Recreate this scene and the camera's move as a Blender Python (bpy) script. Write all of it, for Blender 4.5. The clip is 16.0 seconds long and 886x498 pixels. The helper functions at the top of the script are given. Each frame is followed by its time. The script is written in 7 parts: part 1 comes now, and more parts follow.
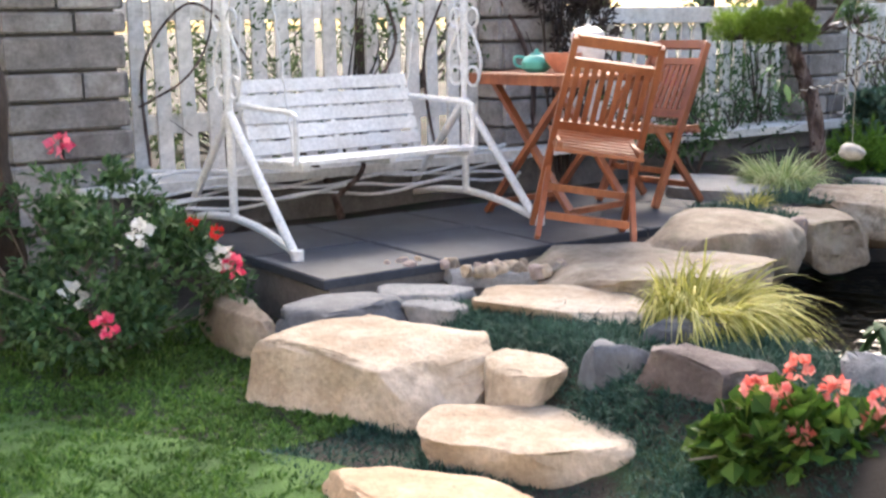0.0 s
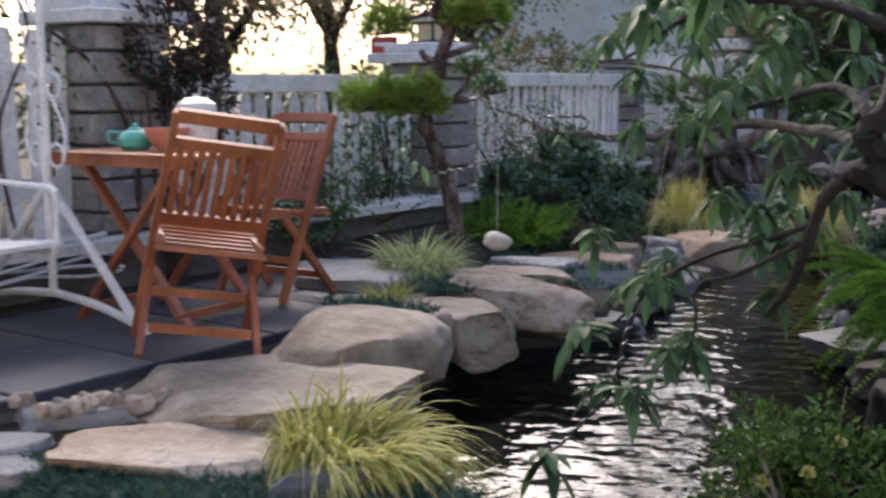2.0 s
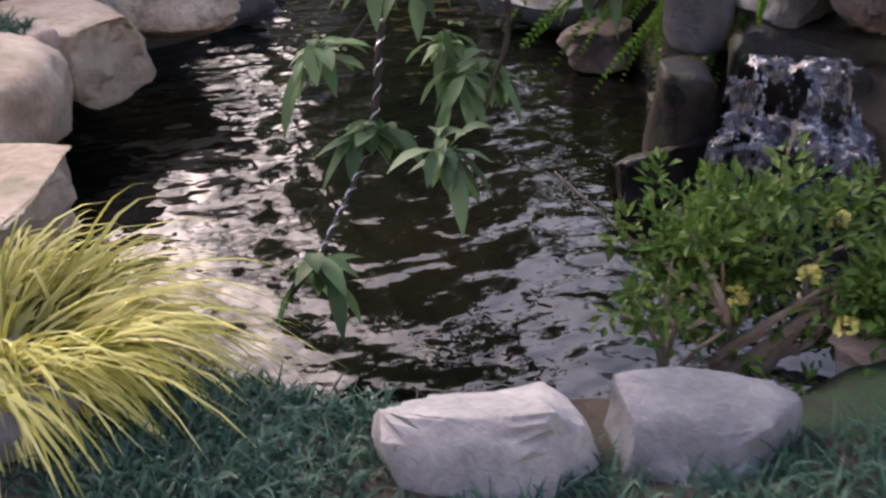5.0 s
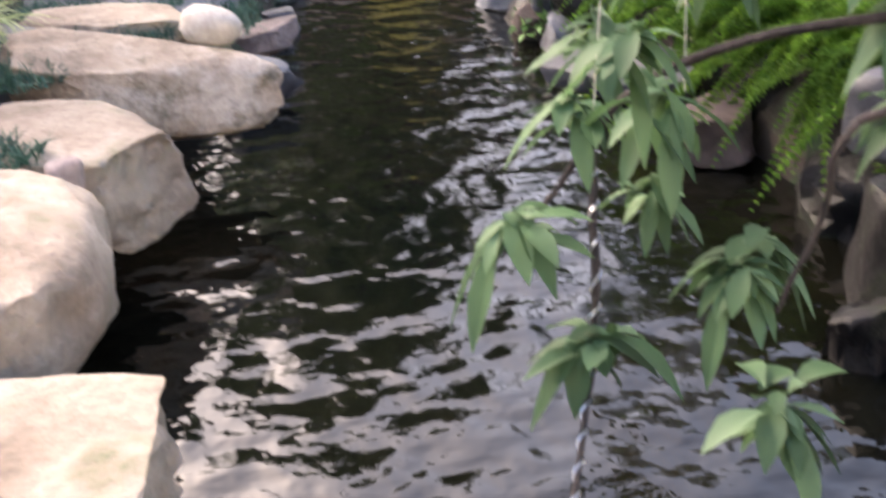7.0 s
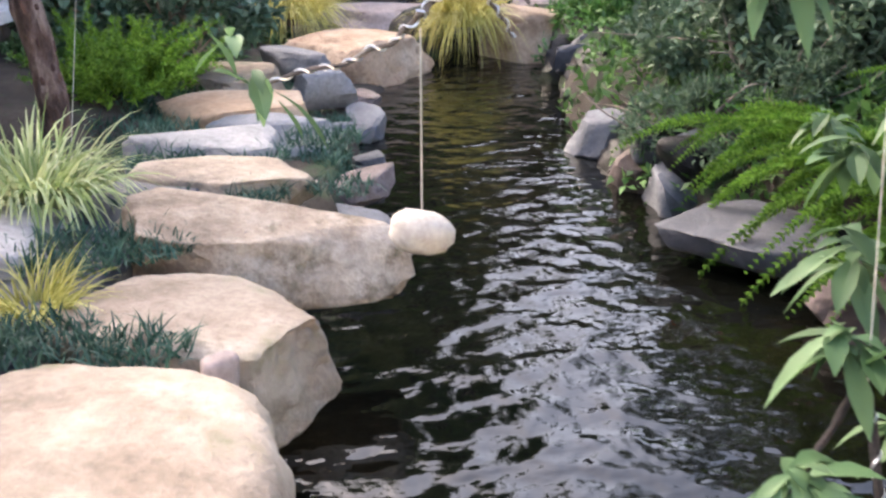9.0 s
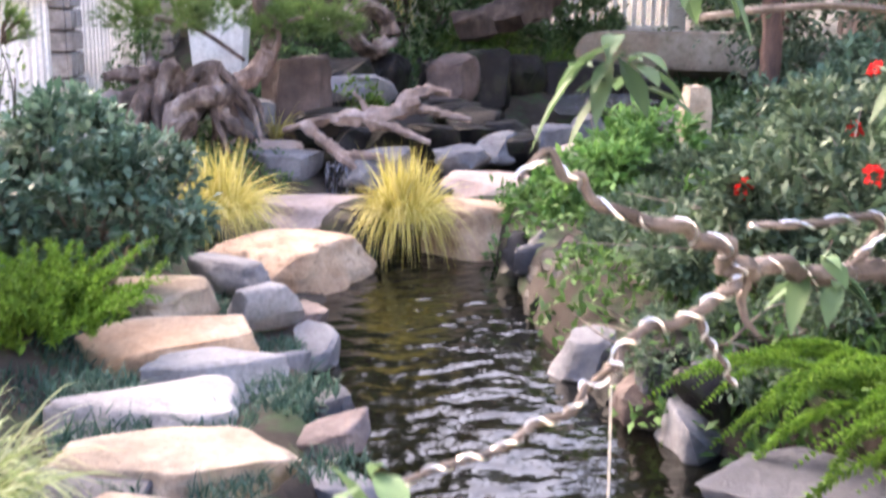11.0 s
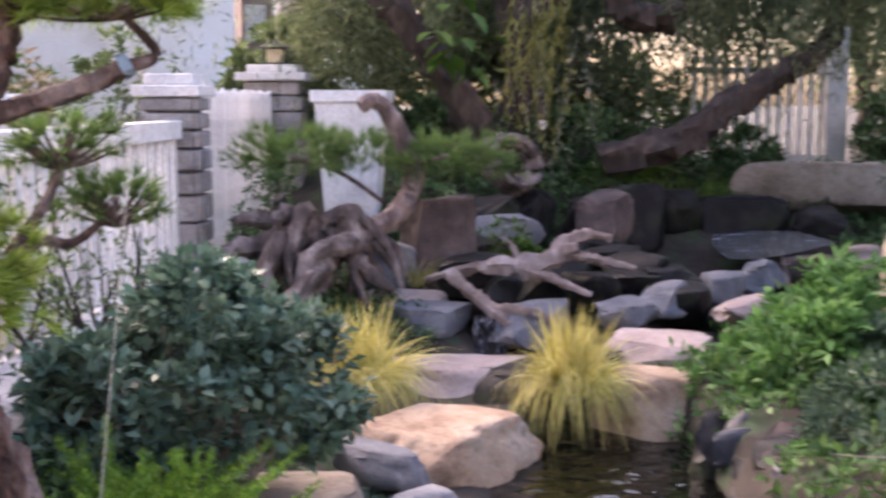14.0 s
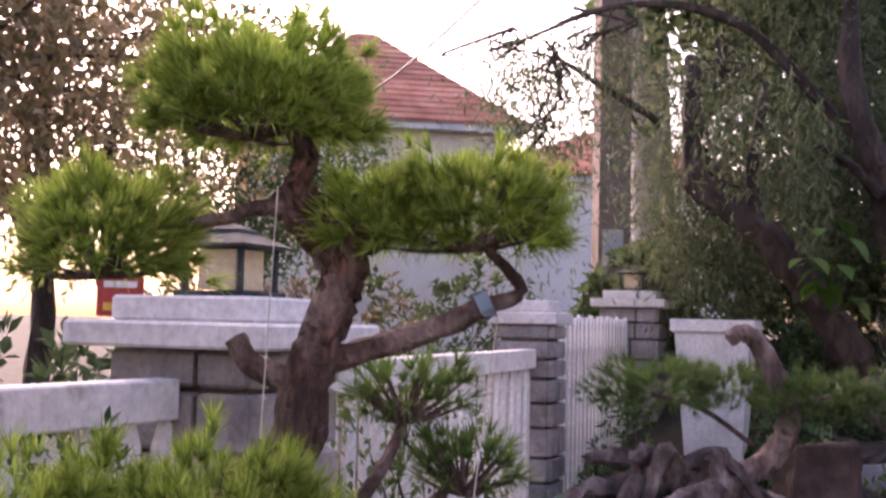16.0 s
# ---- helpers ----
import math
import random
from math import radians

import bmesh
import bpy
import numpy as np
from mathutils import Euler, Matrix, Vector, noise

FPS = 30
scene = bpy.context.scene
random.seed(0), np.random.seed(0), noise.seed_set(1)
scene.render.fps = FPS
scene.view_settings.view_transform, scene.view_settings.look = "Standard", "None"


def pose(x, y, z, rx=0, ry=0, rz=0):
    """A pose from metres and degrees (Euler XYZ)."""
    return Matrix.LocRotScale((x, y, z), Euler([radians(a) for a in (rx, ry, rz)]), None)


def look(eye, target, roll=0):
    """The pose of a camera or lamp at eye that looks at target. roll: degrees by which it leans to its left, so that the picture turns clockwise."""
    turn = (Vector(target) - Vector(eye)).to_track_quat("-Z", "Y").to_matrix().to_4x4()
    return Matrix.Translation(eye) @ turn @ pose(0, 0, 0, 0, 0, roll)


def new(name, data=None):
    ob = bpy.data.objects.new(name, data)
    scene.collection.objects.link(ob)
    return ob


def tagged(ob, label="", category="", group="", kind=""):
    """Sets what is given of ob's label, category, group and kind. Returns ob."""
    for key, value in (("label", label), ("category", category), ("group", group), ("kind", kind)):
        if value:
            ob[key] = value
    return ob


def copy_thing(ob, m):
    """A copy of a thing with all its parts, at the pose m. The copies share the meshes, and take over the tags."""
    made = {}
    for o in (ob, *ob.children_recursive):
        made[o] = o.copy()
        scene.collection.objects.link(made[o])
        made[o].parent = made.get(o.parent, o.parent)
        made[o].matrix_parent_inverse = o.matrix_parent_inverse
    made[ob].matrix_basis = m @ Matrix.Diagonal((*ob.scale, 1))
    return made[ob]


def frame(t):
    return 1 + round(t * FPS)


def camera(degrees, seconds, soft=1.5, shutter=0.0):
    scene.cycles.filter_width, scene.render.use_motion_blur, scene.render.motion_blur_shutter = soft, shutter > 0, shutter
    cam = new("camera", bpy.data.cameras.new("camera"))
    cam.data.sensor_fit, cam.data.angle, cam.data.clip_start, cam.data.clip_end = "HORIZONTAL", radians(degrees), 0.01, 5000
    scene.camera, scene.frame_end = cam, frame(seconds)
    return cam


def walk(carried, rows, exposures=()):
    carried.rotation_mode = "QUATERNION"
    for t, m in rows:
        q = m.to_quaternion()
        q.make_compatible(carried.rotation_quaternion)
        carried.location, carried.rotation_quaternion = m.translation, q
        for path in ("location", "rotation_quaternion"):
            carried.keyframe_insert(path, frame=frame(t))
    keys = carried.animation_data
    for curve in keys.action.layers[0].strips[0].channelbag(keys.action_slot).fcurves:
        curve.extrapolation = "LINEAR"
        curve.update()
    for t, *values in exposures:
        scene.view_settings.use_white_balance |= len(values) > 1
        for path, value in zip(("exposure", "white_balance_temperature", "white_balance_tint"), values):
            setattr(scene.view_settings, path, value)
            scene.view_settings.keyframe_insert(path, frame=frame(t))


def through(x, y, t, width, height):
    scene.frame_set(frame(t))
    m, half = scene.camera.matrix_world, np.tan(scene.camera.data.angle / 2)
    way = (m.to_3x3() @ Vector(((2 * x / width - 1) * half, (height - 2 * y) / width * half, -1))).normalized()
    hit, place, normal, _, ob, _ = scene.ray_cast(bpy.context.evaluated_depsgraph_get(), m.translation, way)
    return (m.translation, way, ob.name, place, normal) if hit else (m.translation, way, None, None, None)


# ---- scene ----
cam = camera(41.7, 16.0, 2.5, 0.4)
EXPOSURES = [(0.0, 2.25, 6500, 12), (1.0, 1.8, 6400, 14), (2.5, 1.35, 6000, 18), (3.2, 1.7, 6250, 21), (4.0, 1.85, 6500, 22), (6.5, 2.3, 6700, 30), (7.0, 2.75, 6800, 20), (7.5, 2.95, 6600, 17), (8.0, 2.8, 6550, 15), (10.5, 3.15, 6900, 22), (11.0, 3.35, 6900, 26), (11.5, 3.2, 7000, 32), (13.0, 2.45, 6700, 34), (14.0, 2.65, 6800, 32), (14.5, 2.95, 7300, 32), (15.0, 2.85, 7400, 36), (16.0, 1.85, 6900, 44)]
PATH = [
    (0, (2.007, -0.294, 0.981), (1.156, 1.476, 0.604), -1.0),
    (0.5, (1.89, -0.159, 0.981), (1.096, 1.65, 0.669), -1.1),
    (1, (1.858, 0.008, 1.011), (1.224, 1.883, 0.728), -1.2),
    (1.5, (1.855, 0.277, 1.039), (1.41, 2.21, 0.779), -0.9),
    (2, (1.82, 0.556, 1.019), (1.556, 2.518, 0.737), -0.3),
    (2.5, (1.748, 0.793, 1.02), (1.646, 2.755, 0.641), 0.6),
    (3, (1.702, 1.043, 0.99), (1.737, 2.987, 0.52), 1.3),
    (3.5, (1.642, 1.26, 1.015), (1.818, 3.176, 0.469), 0.7),
    (4, (1.55, 1.452, 1.02), (1.852, 3.324, 0.387), -0.0),
    (4.2, (1.496, 1.511, 0.999), (1.835, 3.352, 0.295), -0.3),
    (6.5, (1.126, 2.832, 0.918), (1.855, 4.425, -0.047), -0.6),
    (7, (1.073, 2.928, 0.961), (1.728, 4.603, 0.087), -0.6),
    (7.5, (1.02, 3.017, 0.986), (1.63, 4.763, 0.226), -0.3),
    (8, (0.953, 3.101, 1.002), (1.604, 4.858, 0.303), 0.5),
    (8.2, (0.92, 3.107, 1.031), (1.571, 4.859, 0.319), 1.0),
    (10.3, (0.758, 3.889, 1.079), (1.572, 5.601, 0.444), 1.3),
    (10.5, (0.76, 3.949, 1.088), (1.602, 5.663, 0.494), 2.2),
    (11, (0.794, 4.11, 1.128), (1.684, 5.844, 0.681), 0.7),
    (11.5, (0.817, 4.234, 1.165), (1.75, 5.974, 0.846), 0.4),
    (12, (0.743, 4.269, 1.218), (1.73, 5.994, 0.992), 0.6),
    (12.5, (0.75, 4.375, 1.223), (1.749, 6.105, 1.125), 0.1),
    (13, (0.815, 4.546, 1.232), (1.795, 6.289, 1.18), 0.0),
    (13.5, (0.889, 4.749, 1.223), (1.798, 6.525, 1.085), 0.0),
    (14, (0.902, 5.012, 1.202), (1.637, 6.856, 0.954), 0.1),
    (14.5, (0.909, 5.256, 1.204), (1.383, 7.189, 0.998), 0.1),
    (15, (0.94, 5.368, 1.221), (1.203, 7.349, 1.126), 0.9),
    (15.5, (0.96, 5.434, 1.228), (1.143, 7.426, 1.248), 1.3),
    (16, (0.952, 5.485, 1.246), (1.114, 7.474, 1.37), 1.3),
]
walk(cam, [(t, look(eye, target, roll)) for t, eye, target, roll in PATH], EXPOSURES)

# ---- light ----
world = bpy.data.worlds.new("sky")
scene.world = world
world.use_nodes = True
nt = world.node_tree
bg = nt.nodes["Background"]
sky = nt.nodes.new("ShaderNodeTexSky")
sky.sky_type = "NISHITA"
sky.sun_disc = False
sky.sun_elevation = radians(33)
sky.sun_rotation = radians(-22)
sky.air_density, sky.dust_density, sky.ozone_density = 1.0, 5.0, 1.0
nt.links.new(sky.outputs[0], bg.inputs[0])
bg.inputs[1].default_value = 0.15
sun = new("sun", bpy.data.lights.new("sun", "SUN"))
sun.data.energy, sun.data.angle, sun.data.color = 0.8, radians(30), (1.0, 0.94, 0.86)
sun.matrix_world = look((-31.4, 77.8, 54.5), (0, 0, 0))

rng = np.random.default_rng(7)


# ---- materials ----
def mat(name, rough=0.7, metal=0.0, spec=0.5):
    m = bpy.data.materials.new(name)
    m.use_nodes = True
    n = m.node_tree
    p = n.nodes["Principled BSDF"]
    p.inputs["Roughness"].default_value = rough
    p.inputs["Metallic"].default_value = metal
    p.inputs["Specular IOR Level"].default_value = spec
    return m, n, p


def ramp(n, source, stops):
    r = n.nodes.new("ShaderNodeValToRGB")
    el = r.color_ramp.elements
    while len(el) < len(stops):
        el.new(0.5)
    for e, (at, c) in zip(el, stops):
        e.position, e.color = at, (*c, 1)
    n.links.new(source, r.inputs[0])
    return r.outputs[0]


def tex(n, scale, detail=5, rough=0.6, kind="noise", stretch=None):
    co = n.nodes.new("ShaderNodeTexCoord").outputs["Object"]
    if stretch:
        mp = n.nodes.new("ShaderNodeMapping")
        mp.inputs["Scale"].default_value = stretch
        n.links.new(co, mp.inputs[0])
        co = mp.outputs[0]
    if kind == "voronoi":
        t = n.nodes.new("ShaderNodeTexVoronoi")
        t.inputs["Scale"].default_value = scale
        n.links.new(co, t.inputs["Vector"])
        return t.outputs["Distance"]
    t = n.nodes.new("ShaderNodeTexNoise")
    t.inputs["Scale"].default_value, t.inputs["Detail"].default_value, t.inputs["Roughness"].default_value = scale, detail, rough
    n.links.new(co, t.inputs["Vector"])
    return t.outputs["Fac"]


def mix(n, a, b, fac, mode="MIX"):
    x = n.nodes.new("ShaderNodeMix")
    x.data_type, x.blend_type = "RGBA", mode
    for sock, v in ((x.inputs[6], a), (x.inputs[7], b), (x.inputs[0], fac)):
        if isinstance(v, (int, float)):
            sock.default_value = v
        elif isinstance(v, tuple):
            sock.default_value = (*v, 1)
        else:
            n.links.new(v, sock)
    return x.outputs[2]


def bump(n, p, height, strength=0.4, dist=0.01):
    b = n.nodes.new("ShaderNodeBump")
    b.inputs["Strength"].default_value, b.inputs["Distance"].default_value = strength, dist
    n.links.new(height, b.inputs["Height"])
    n.links.new(b.outputs[0], p.inputs["Normal"])


def surface(name, c1, c2, c3, scale=6, fine=60, rough=0.8, relief=0.5, dist=0.012, spots=None, stretch=None, island=0.0, obj=0.0, spec=0.4):
    """Stone, wood, bark, paint: large blotches, fine grain, relief; island and obj give each piece a tone of its own."""
    m, n, p = mat(name, rough, 0, spec)
    big = tex(n, scale, 6, 0.62, stretch=stretch)
    small = tex(n, fine, 4, 0.7, stretch=stretch)
    col = ramp(n, big, [(0.32, c1), (0.5, c2), (0.68, c3)])
    grain = ramp(n, small, [(0.3, (0.62, 0.62, 0.62)), (0.65, (1.12, 1.12, 1.12))])
    col = mix(n, col, grain, 0.7, "MULTIPLY")
    if spots:
        colour, size, lo, hi = spots
        col = mix(n, col, colour, ramp(n, tex(n, size, 5, 0.7), [(lo, (0, 0, 0)), (hi, (1, 1, 1))]))
    for amount, kind in ((island, "geo"), (obj, "ob")):
        if amount:
            if kind == "geo":
                src = n.nodes.new("ShaderNodeNewGeometry").outputs["Random Per Island"]
            else:
                src = n.nodes.new("ShaderNodeObjectInfo").outputs["Random"]
            tone = ramp(n, src, [(0, (1 - amount,) * 3), (1, (1 + amount,) * 3)])
            col = mix(n, col, tone, 1.0, "MULTIPLY")
    n.links.new(col, p.inputs["Base Color"])
    h = n.nodes.new("ShaderNodeMath")
    h.operation = "MULTIPLY_ADD"
    n.links.new(small, h.inputs[0])
    h.inputs[1].default_value = 0.35
    n.links.new(big, h.inputs[2])
    bump(n, p, h.outputs[0], relief, dist)
    return m


def leaf_mat(name, dark, mid, light, rough=0.45, through=0.25):
    """Leaves: a tone per leaf, lit through from behind."""
    m, n, p = mat(name, rough + 0.1, 0, 0.25)
    src = n.nodes.new("ShaderNodeNewGeometry").outputs["Random Per Island"]
    col = ramp(n, src, [(0.0, dark), (0.5, mid), (1.0, light)])
    patch = ramp(n, tex(n, 3.0, 3), [(0.35, (0.75, 0.75, 0.75)), (0.65, (1.15, 1.15, 1.1))])
    col = mix(n, col, patch, 1.0, "MULTIPLY")
    n.links.new(col, p.inputs["Base Color"])
    tr = n.nodes.new("ShaderNodeBsdfTranslucent")
    n.links.new(col, tr.inputs[0])
    ms = n.nodes.new("ShaderNodeMixShader")
    ms.inputs[0].default_value = through
    n.links.new(p.outputs[0], ms.inputs[1])
    n.links.new(tr.outputs[0], ms.inputs[2])
    n.links.new(ms.outputs[0], n.nodes["Material Output"].inputs[0])
    return m


SANDSTONE = surface("sandstone", (0.28, 0.2, 0.135), (0.44, 0.355, 0.265), (0.56, 0.48, 0.4), 3.0, 40, 0.88, 0.9, 0.03, ((0.22, 0.19, 0.15), 9, 0.58, 0.75))
OLIVE_STONE = surface("olive_stone", (0.16, 0.12, 0.085), (0.3, 0.245, 0.19), (0.43, 0.37, 0.3), 3.0, 40, 0.88, 0.9, 0.03, ((0.13, 0.13, 0.07), 5, 0.55, 0.72))
ORANGE_STONE = surface("orange_stone", (0.36, 0.22, 0.13), (0.45, 0.31, 0.2), (0.5, 0.39, 0.28), 4, 40, 0.85, 0.7, 0.015, ((0.25, 0.16, 0.1), 22, 0.62, 0.72))
PINK_STONE = surface("pink_grey_stone", (0.25, 0.19, 0.17), (0.35, 0.28, 0.25), (0.45, 0.38, 0.35), 3.5, 45, 0.85, 0.6, 0.015, ((0.16, 0.14, 0.13), 7, 0.56, 0.72))
SLATE = surface("slate", (0.07, 0.075, 0.088), (0.115, 0.122, 0.138), (0.185, 0.187, 0.195), 4, 45, 0.7, 0.9, 0.02, ((0.25, 0.25, 0.25), 8, 0.62, 0.8))
DARK_SLATE = surface("wet_blue_slate", (0.024, 0.026, 0.033), (0.045, 0.048, 0.058), (0.085, 0.088, 0.1), 4, 45, 0.55, 0.9, 0.02, ((0.12, 0.12, 0.13), 8, 0.64, 0.8))
PALE_SLATE = surface("pale_slate", (0.15, 0.153, 0.162), (0.225, 0.226, 0.232), (0.32, 0.315, 0.31), 4, 45, 0.8, 0.9, 0.02, ((0.15, 0.14, 0.13), 8, 0.58, 0.75))
# wet stone taken to near-black: shade under overhangs is put into its colour
WET_SHADED_STONE = surface("wet_shaded_stone", (0.004, 0.004, 0.0045), (0.01, 0.0095, 0.01), (0.026, 0.024, 0.024), 4, 40, 0.45, 0.8, 0.02, ((0.02, 0.03, 0.012), 5, 0.5, 0.7), spec=0.15)
PAVING = surface("dark_paving", (0.024, 0.029, 0.041), (0.038, 0.045, 0.06), (0.054, 0.062, 0.08), 2.5, 70, 0.6, 0.25, 0.006, ((0.12, 0.12, 0.12), 5, 0.6, 0.85), obj=0.16, spec=0.3)
PILLAR_STONE = surface("pillar_stone", (0.17, 0.15, 0.14), (0.26, 0.24, 0.23), (0.36, 0.34, 0.33), 6, 50, 0.85, 0.7, 0.012, ((0.12, 0.11, 0.1), 9, 0.55, 0.75), obj=0.25)
BROWN_STONE = surface("brown_wall_stone", (0.15, 0.1, 0.07), (0.23, 0.165, 0.125), (0.32, 0.25, 0.21), 5, 50, 0.85, 0.7, 0.012, None, obj=0.3)
MORTAR = surface("mortar", (0.09, 0.085, 0.08), (0.13, 0.12, 0.115), (0.17, 0.16, 0.15), 8, 60, 0.95, 0.5)
CAP_PAINT = surface("weathered_white_plaster", (0.5, 0.49, 0.48), (0.66, 0.65, 0.63), (0.78, 0.77, 0.75), 3, 40, 0.8, 0.25, 0.006, ((0.3, 0.29, 0.27), 6, 0.6, 0.8))
WHITE_PAINT = surface("white_paint", (0.62, 0.6, 0.57), (0.74, 0.73, 0.71), (0.82, 0.81, 0.8), 4, 50, 0.5, 0.15, 0.004, ((0.4, 0.37, 0.32), 14, 0.64, 0.8), obj=0.06)
FENCE_PAINT = surface("weathered_fence_paint", (0.58, 0.56, 0.52), (0.74, 0.72, 0.69), (0.83, 0.81, 0.79), 3, 40, 0.7, 0.3, 0.006, ((0.26, 0.24, 0.19), 8, 0.56, 0.75), obj=0.12)
METAL_WHITE = surface("white_enamel_metal", (0.66, 0.66, 0.66), (0.74, 0.74, 0.74), (0.8, 0.8, 0.8), 5, 50, 0.4, 0.1, 0.003, ((0.4, 0.34, 0.28), 25, 0.68, 0.8))
TEAK = surface("oiled_teak", (0.19, 0.055, 0.022), (0.29, 0.092, 0.039), (0.38, 0.138, 0.06), 3, 30, 0.45, 0.2, 0.003, None, (1, 1, 0.15), 0.12, 0.1, 0.5)
BARK = surface("dark_bark", (0.022, 0.016, 0.013), (0.05, 0.036, 0.029), (0.1, 0.075, 0.063), 8, 50, 0.9, 1.0, 0.03, None, (1, 1, 0.3))
PINE_BARK = surface("pine_bark", (0.03, 0.018, 0.015), (0.1, 0.062, 0.052), (0.27, 0.21, 0.19), 16, 60, 0.9, 1.0, 0.07, None, (1, 1, 0.4))
RED_BARK = surface("smooth_red_bark", (0.045, 0.026, 0.022), (0.085, 0.05, 0.04), (0.16, 0.1, 0.08), 5, 40, 0.75, 0.6, 0.016, None, (1, 1, 0.3))
DRIFT = surface("driftwood", (0.08, 0.057, 0.048), (0.19, 0.145, 0.127), (0.38, 0.32, 0.3), 5, 30, 0.9, 0.9, 0.02, None, (1, 1, 0.35))
PLATE_BARK = surface("flaky_pine_bark", (0.035, 0.018, 0.014), (0.085, 0.045, 0.036), (0.2, 0.125, 0.105), 20, 90, 0.9, 1.0, 0.01, None, (1, 1, 0.4), island=0.4)
DARK_DRIFT = surface("dark_driftwood", (0.035, 0.025, 0.021), (0.1, 0.075, 0.066), (0.27, 0.225, 0.205), 8, 40, 0.9, 1.0, 0.03, None, (1, 1, 0.5))
ARCH_BARK = surface("pinkish_pine_bark", (0.08, 0.055, 0.048), (0.18, 0.13, 0.115), (0.34, 0.27, 0.25), 10, 50, 0.9, 1.0, 0.04, None, (1, 1, 0.4))
KNOB_STONE = surface("brown_grey_stone", (0.075, 0.058, 0.056), (0.14, 0.112, 0.106), (0.22, 0.185, 0.175), 5, 45, 0.88, 1.0, 0.03, ((0.3, 0.26, 0.24), 9, 0.62, 0.78))
BROWN_ROCK = surface("dark_brown_rock", (0.035, 0.026, 0.024), (0.075, 0.055, 0.05), (0.13, 0.1, 0.09), 4, 45, 0.85, 0.8, 0.02)
POND_BARK = surface("almost_black_bark", (0.01, 0.008, 0.008), (0.026, 0.02, 0.018), (0.06, 0.047, 0.042), 9, 50, 0.9, 1.0, 0.03, None, (1, 1, 0.3))
GREY_BARK = surface("grey_brown_bark", (0.05, 0.04, 0.034), (0.11, 0.09, 0.078), (0.2, 0.17, 0.15), 14, 70, 0.9, 0.9, 0.012)
BOX_LEAF = leaf_mat("boxwood_leaf", (0.022, 0.062, 0.009), (0.05, 0.11, 0.018), (0.115, 0.185, 0.038), 0.5, 0.25)
TWIG = surface("branch_bark", (0.1, 0.075, 0.06), (0.17, 0.14, 0.115), (0.26, 0.22, 0.19), 10, 60, 0.85, 0.6, 0.006)
SOIL = surface("garden_soil", (0.014, 0.011, 0.008), (0.03, 0.023, 0.017), (0.055, 0.043, 0.033), 4, 60, 0.95, 0.9, 0.02, ((0.02, 0.045, 0.015), 3, 0.52, 0.62))
CONCRETE = surface("pale_concrete", (0.3, 0.29, 0.28), (0.4, 0.39, 0.38), (0.5, 0.49, 0.47), 2, 40, 0.9, 0.3)
CABLE = surface("white_cable", (0.55, 0.55, 0.55), (0.66, 0.66, 0.66), (0.74, 0.74, 0.74), 6, 40, 0.5, 0.1)
CREAM_WALL = surface("cream_render", (0.62, 0.53, 0.43), (0.72, 0.64, 0.54), (0.78, 0.71, 0.62), 1.5, 30, 0.9, 0.2)
HOUSE_WHITE = surface("warm_white_render", (0.82, 0.76, 0.67), (0.87, 0.81, 0.73), (0.9, 0.86, 0.8), 1.5, 30, 0.9, 0.2)
ROOF_TILE = surface("red_roof_tile", (0.3, 0.1, 0.06), (0.42, 0.16, 0.1), (0.52, 0.24, 0.16), 1.5, 20, 0.85, 0.4, 0.02, None, obj=0.2)
LANTERN_METAL = surface("dark_green_metal", (0.02, 0.027, 0.026), (0.035, 0.043, 0.042), (0.06, 0.068, 0.065), 8, 60, 0.8, 0.2, spec=0.2)

AZALEA_LEAF = leaf_mat("azalea_leaf", (0.024, 0.064, 0.022), (0.06, 0.125, 0.046), (0.13, 0.215, 0.09))
CAMELLIA_LEAF = leaf_mat("camellia_leaf", (0.034, 0.08, 0.055), (0.075, 0.15, 0.104), (0.16, 0.25, 0.185), 0.4)
LAWN_BLADE = leaf_mat("lawn_blade", (0.03, 0.075, 0.012), (0.06, 0.135, 0.022), (0.13, 0.23, 0.05), 0.6)
MONDO = leaf_mat("mondo_blade", (0.015, 0.05, 0.037), (0.03, 0.08, 0.06), (0.066, 0.132, 0.1), 0.5)
YELLOW_GRASS = leaf_mat("golden_sedge_blade", (0.22, 0.22, 0.045), (0.4, 0.39, 0.1), (0.6, 0.57, 0.25), 0.5, 0.35)
GOLD_GRASS = leaf_mat("bright_yellow_blade", (0.35, 0.32, 0.07), (0.54, 0.49, 0.14), (0.7, 0.65, 0.3), 0.5, 0.3)
PALE_GRASS = leaf_mat("variegated_blade", (0.18, 0.26, 0.09), (0.34, 0.41, 0.18), (0.58, 0.62, 0.38), 0.5, 0.3)
GREEN_FERN = leaf_mat("fern_frond", (0.05, 0.13, 0.012), (0.1, 0.22, 0.022), (0.18, 0.33, 0.045), 0.55, 0.35)
LIME_LEAF = leaf_mat("lime_leaf", (0.03, 0.08, 0.01), (0.062, 0.135, 0.02), (0.13, 0.21, 0.042), 0.5, 0.3)
BROAD_LEAF = leaf_mat("broad_leaf", (0.048, 0.095, 0.04), (0.085, 0.155, 0.07), (0.15, 0.24, 0.125), 0.5, 0.35)
LUSH_LEAF = leaf_mat("lush_leaf", (0.03, 0.075, 0.02), (0.06, 0.14, 0.035), (0.12, 0.22, 0.07), 0.45, 0.3)
FRESH_LEAF = leaf_mat("fresh_leaf", (0.05, 0.13, 0.03), (0.09, 0.22, 0.055), (0.17, 0.33, 0.1), 0.45, 0.35)
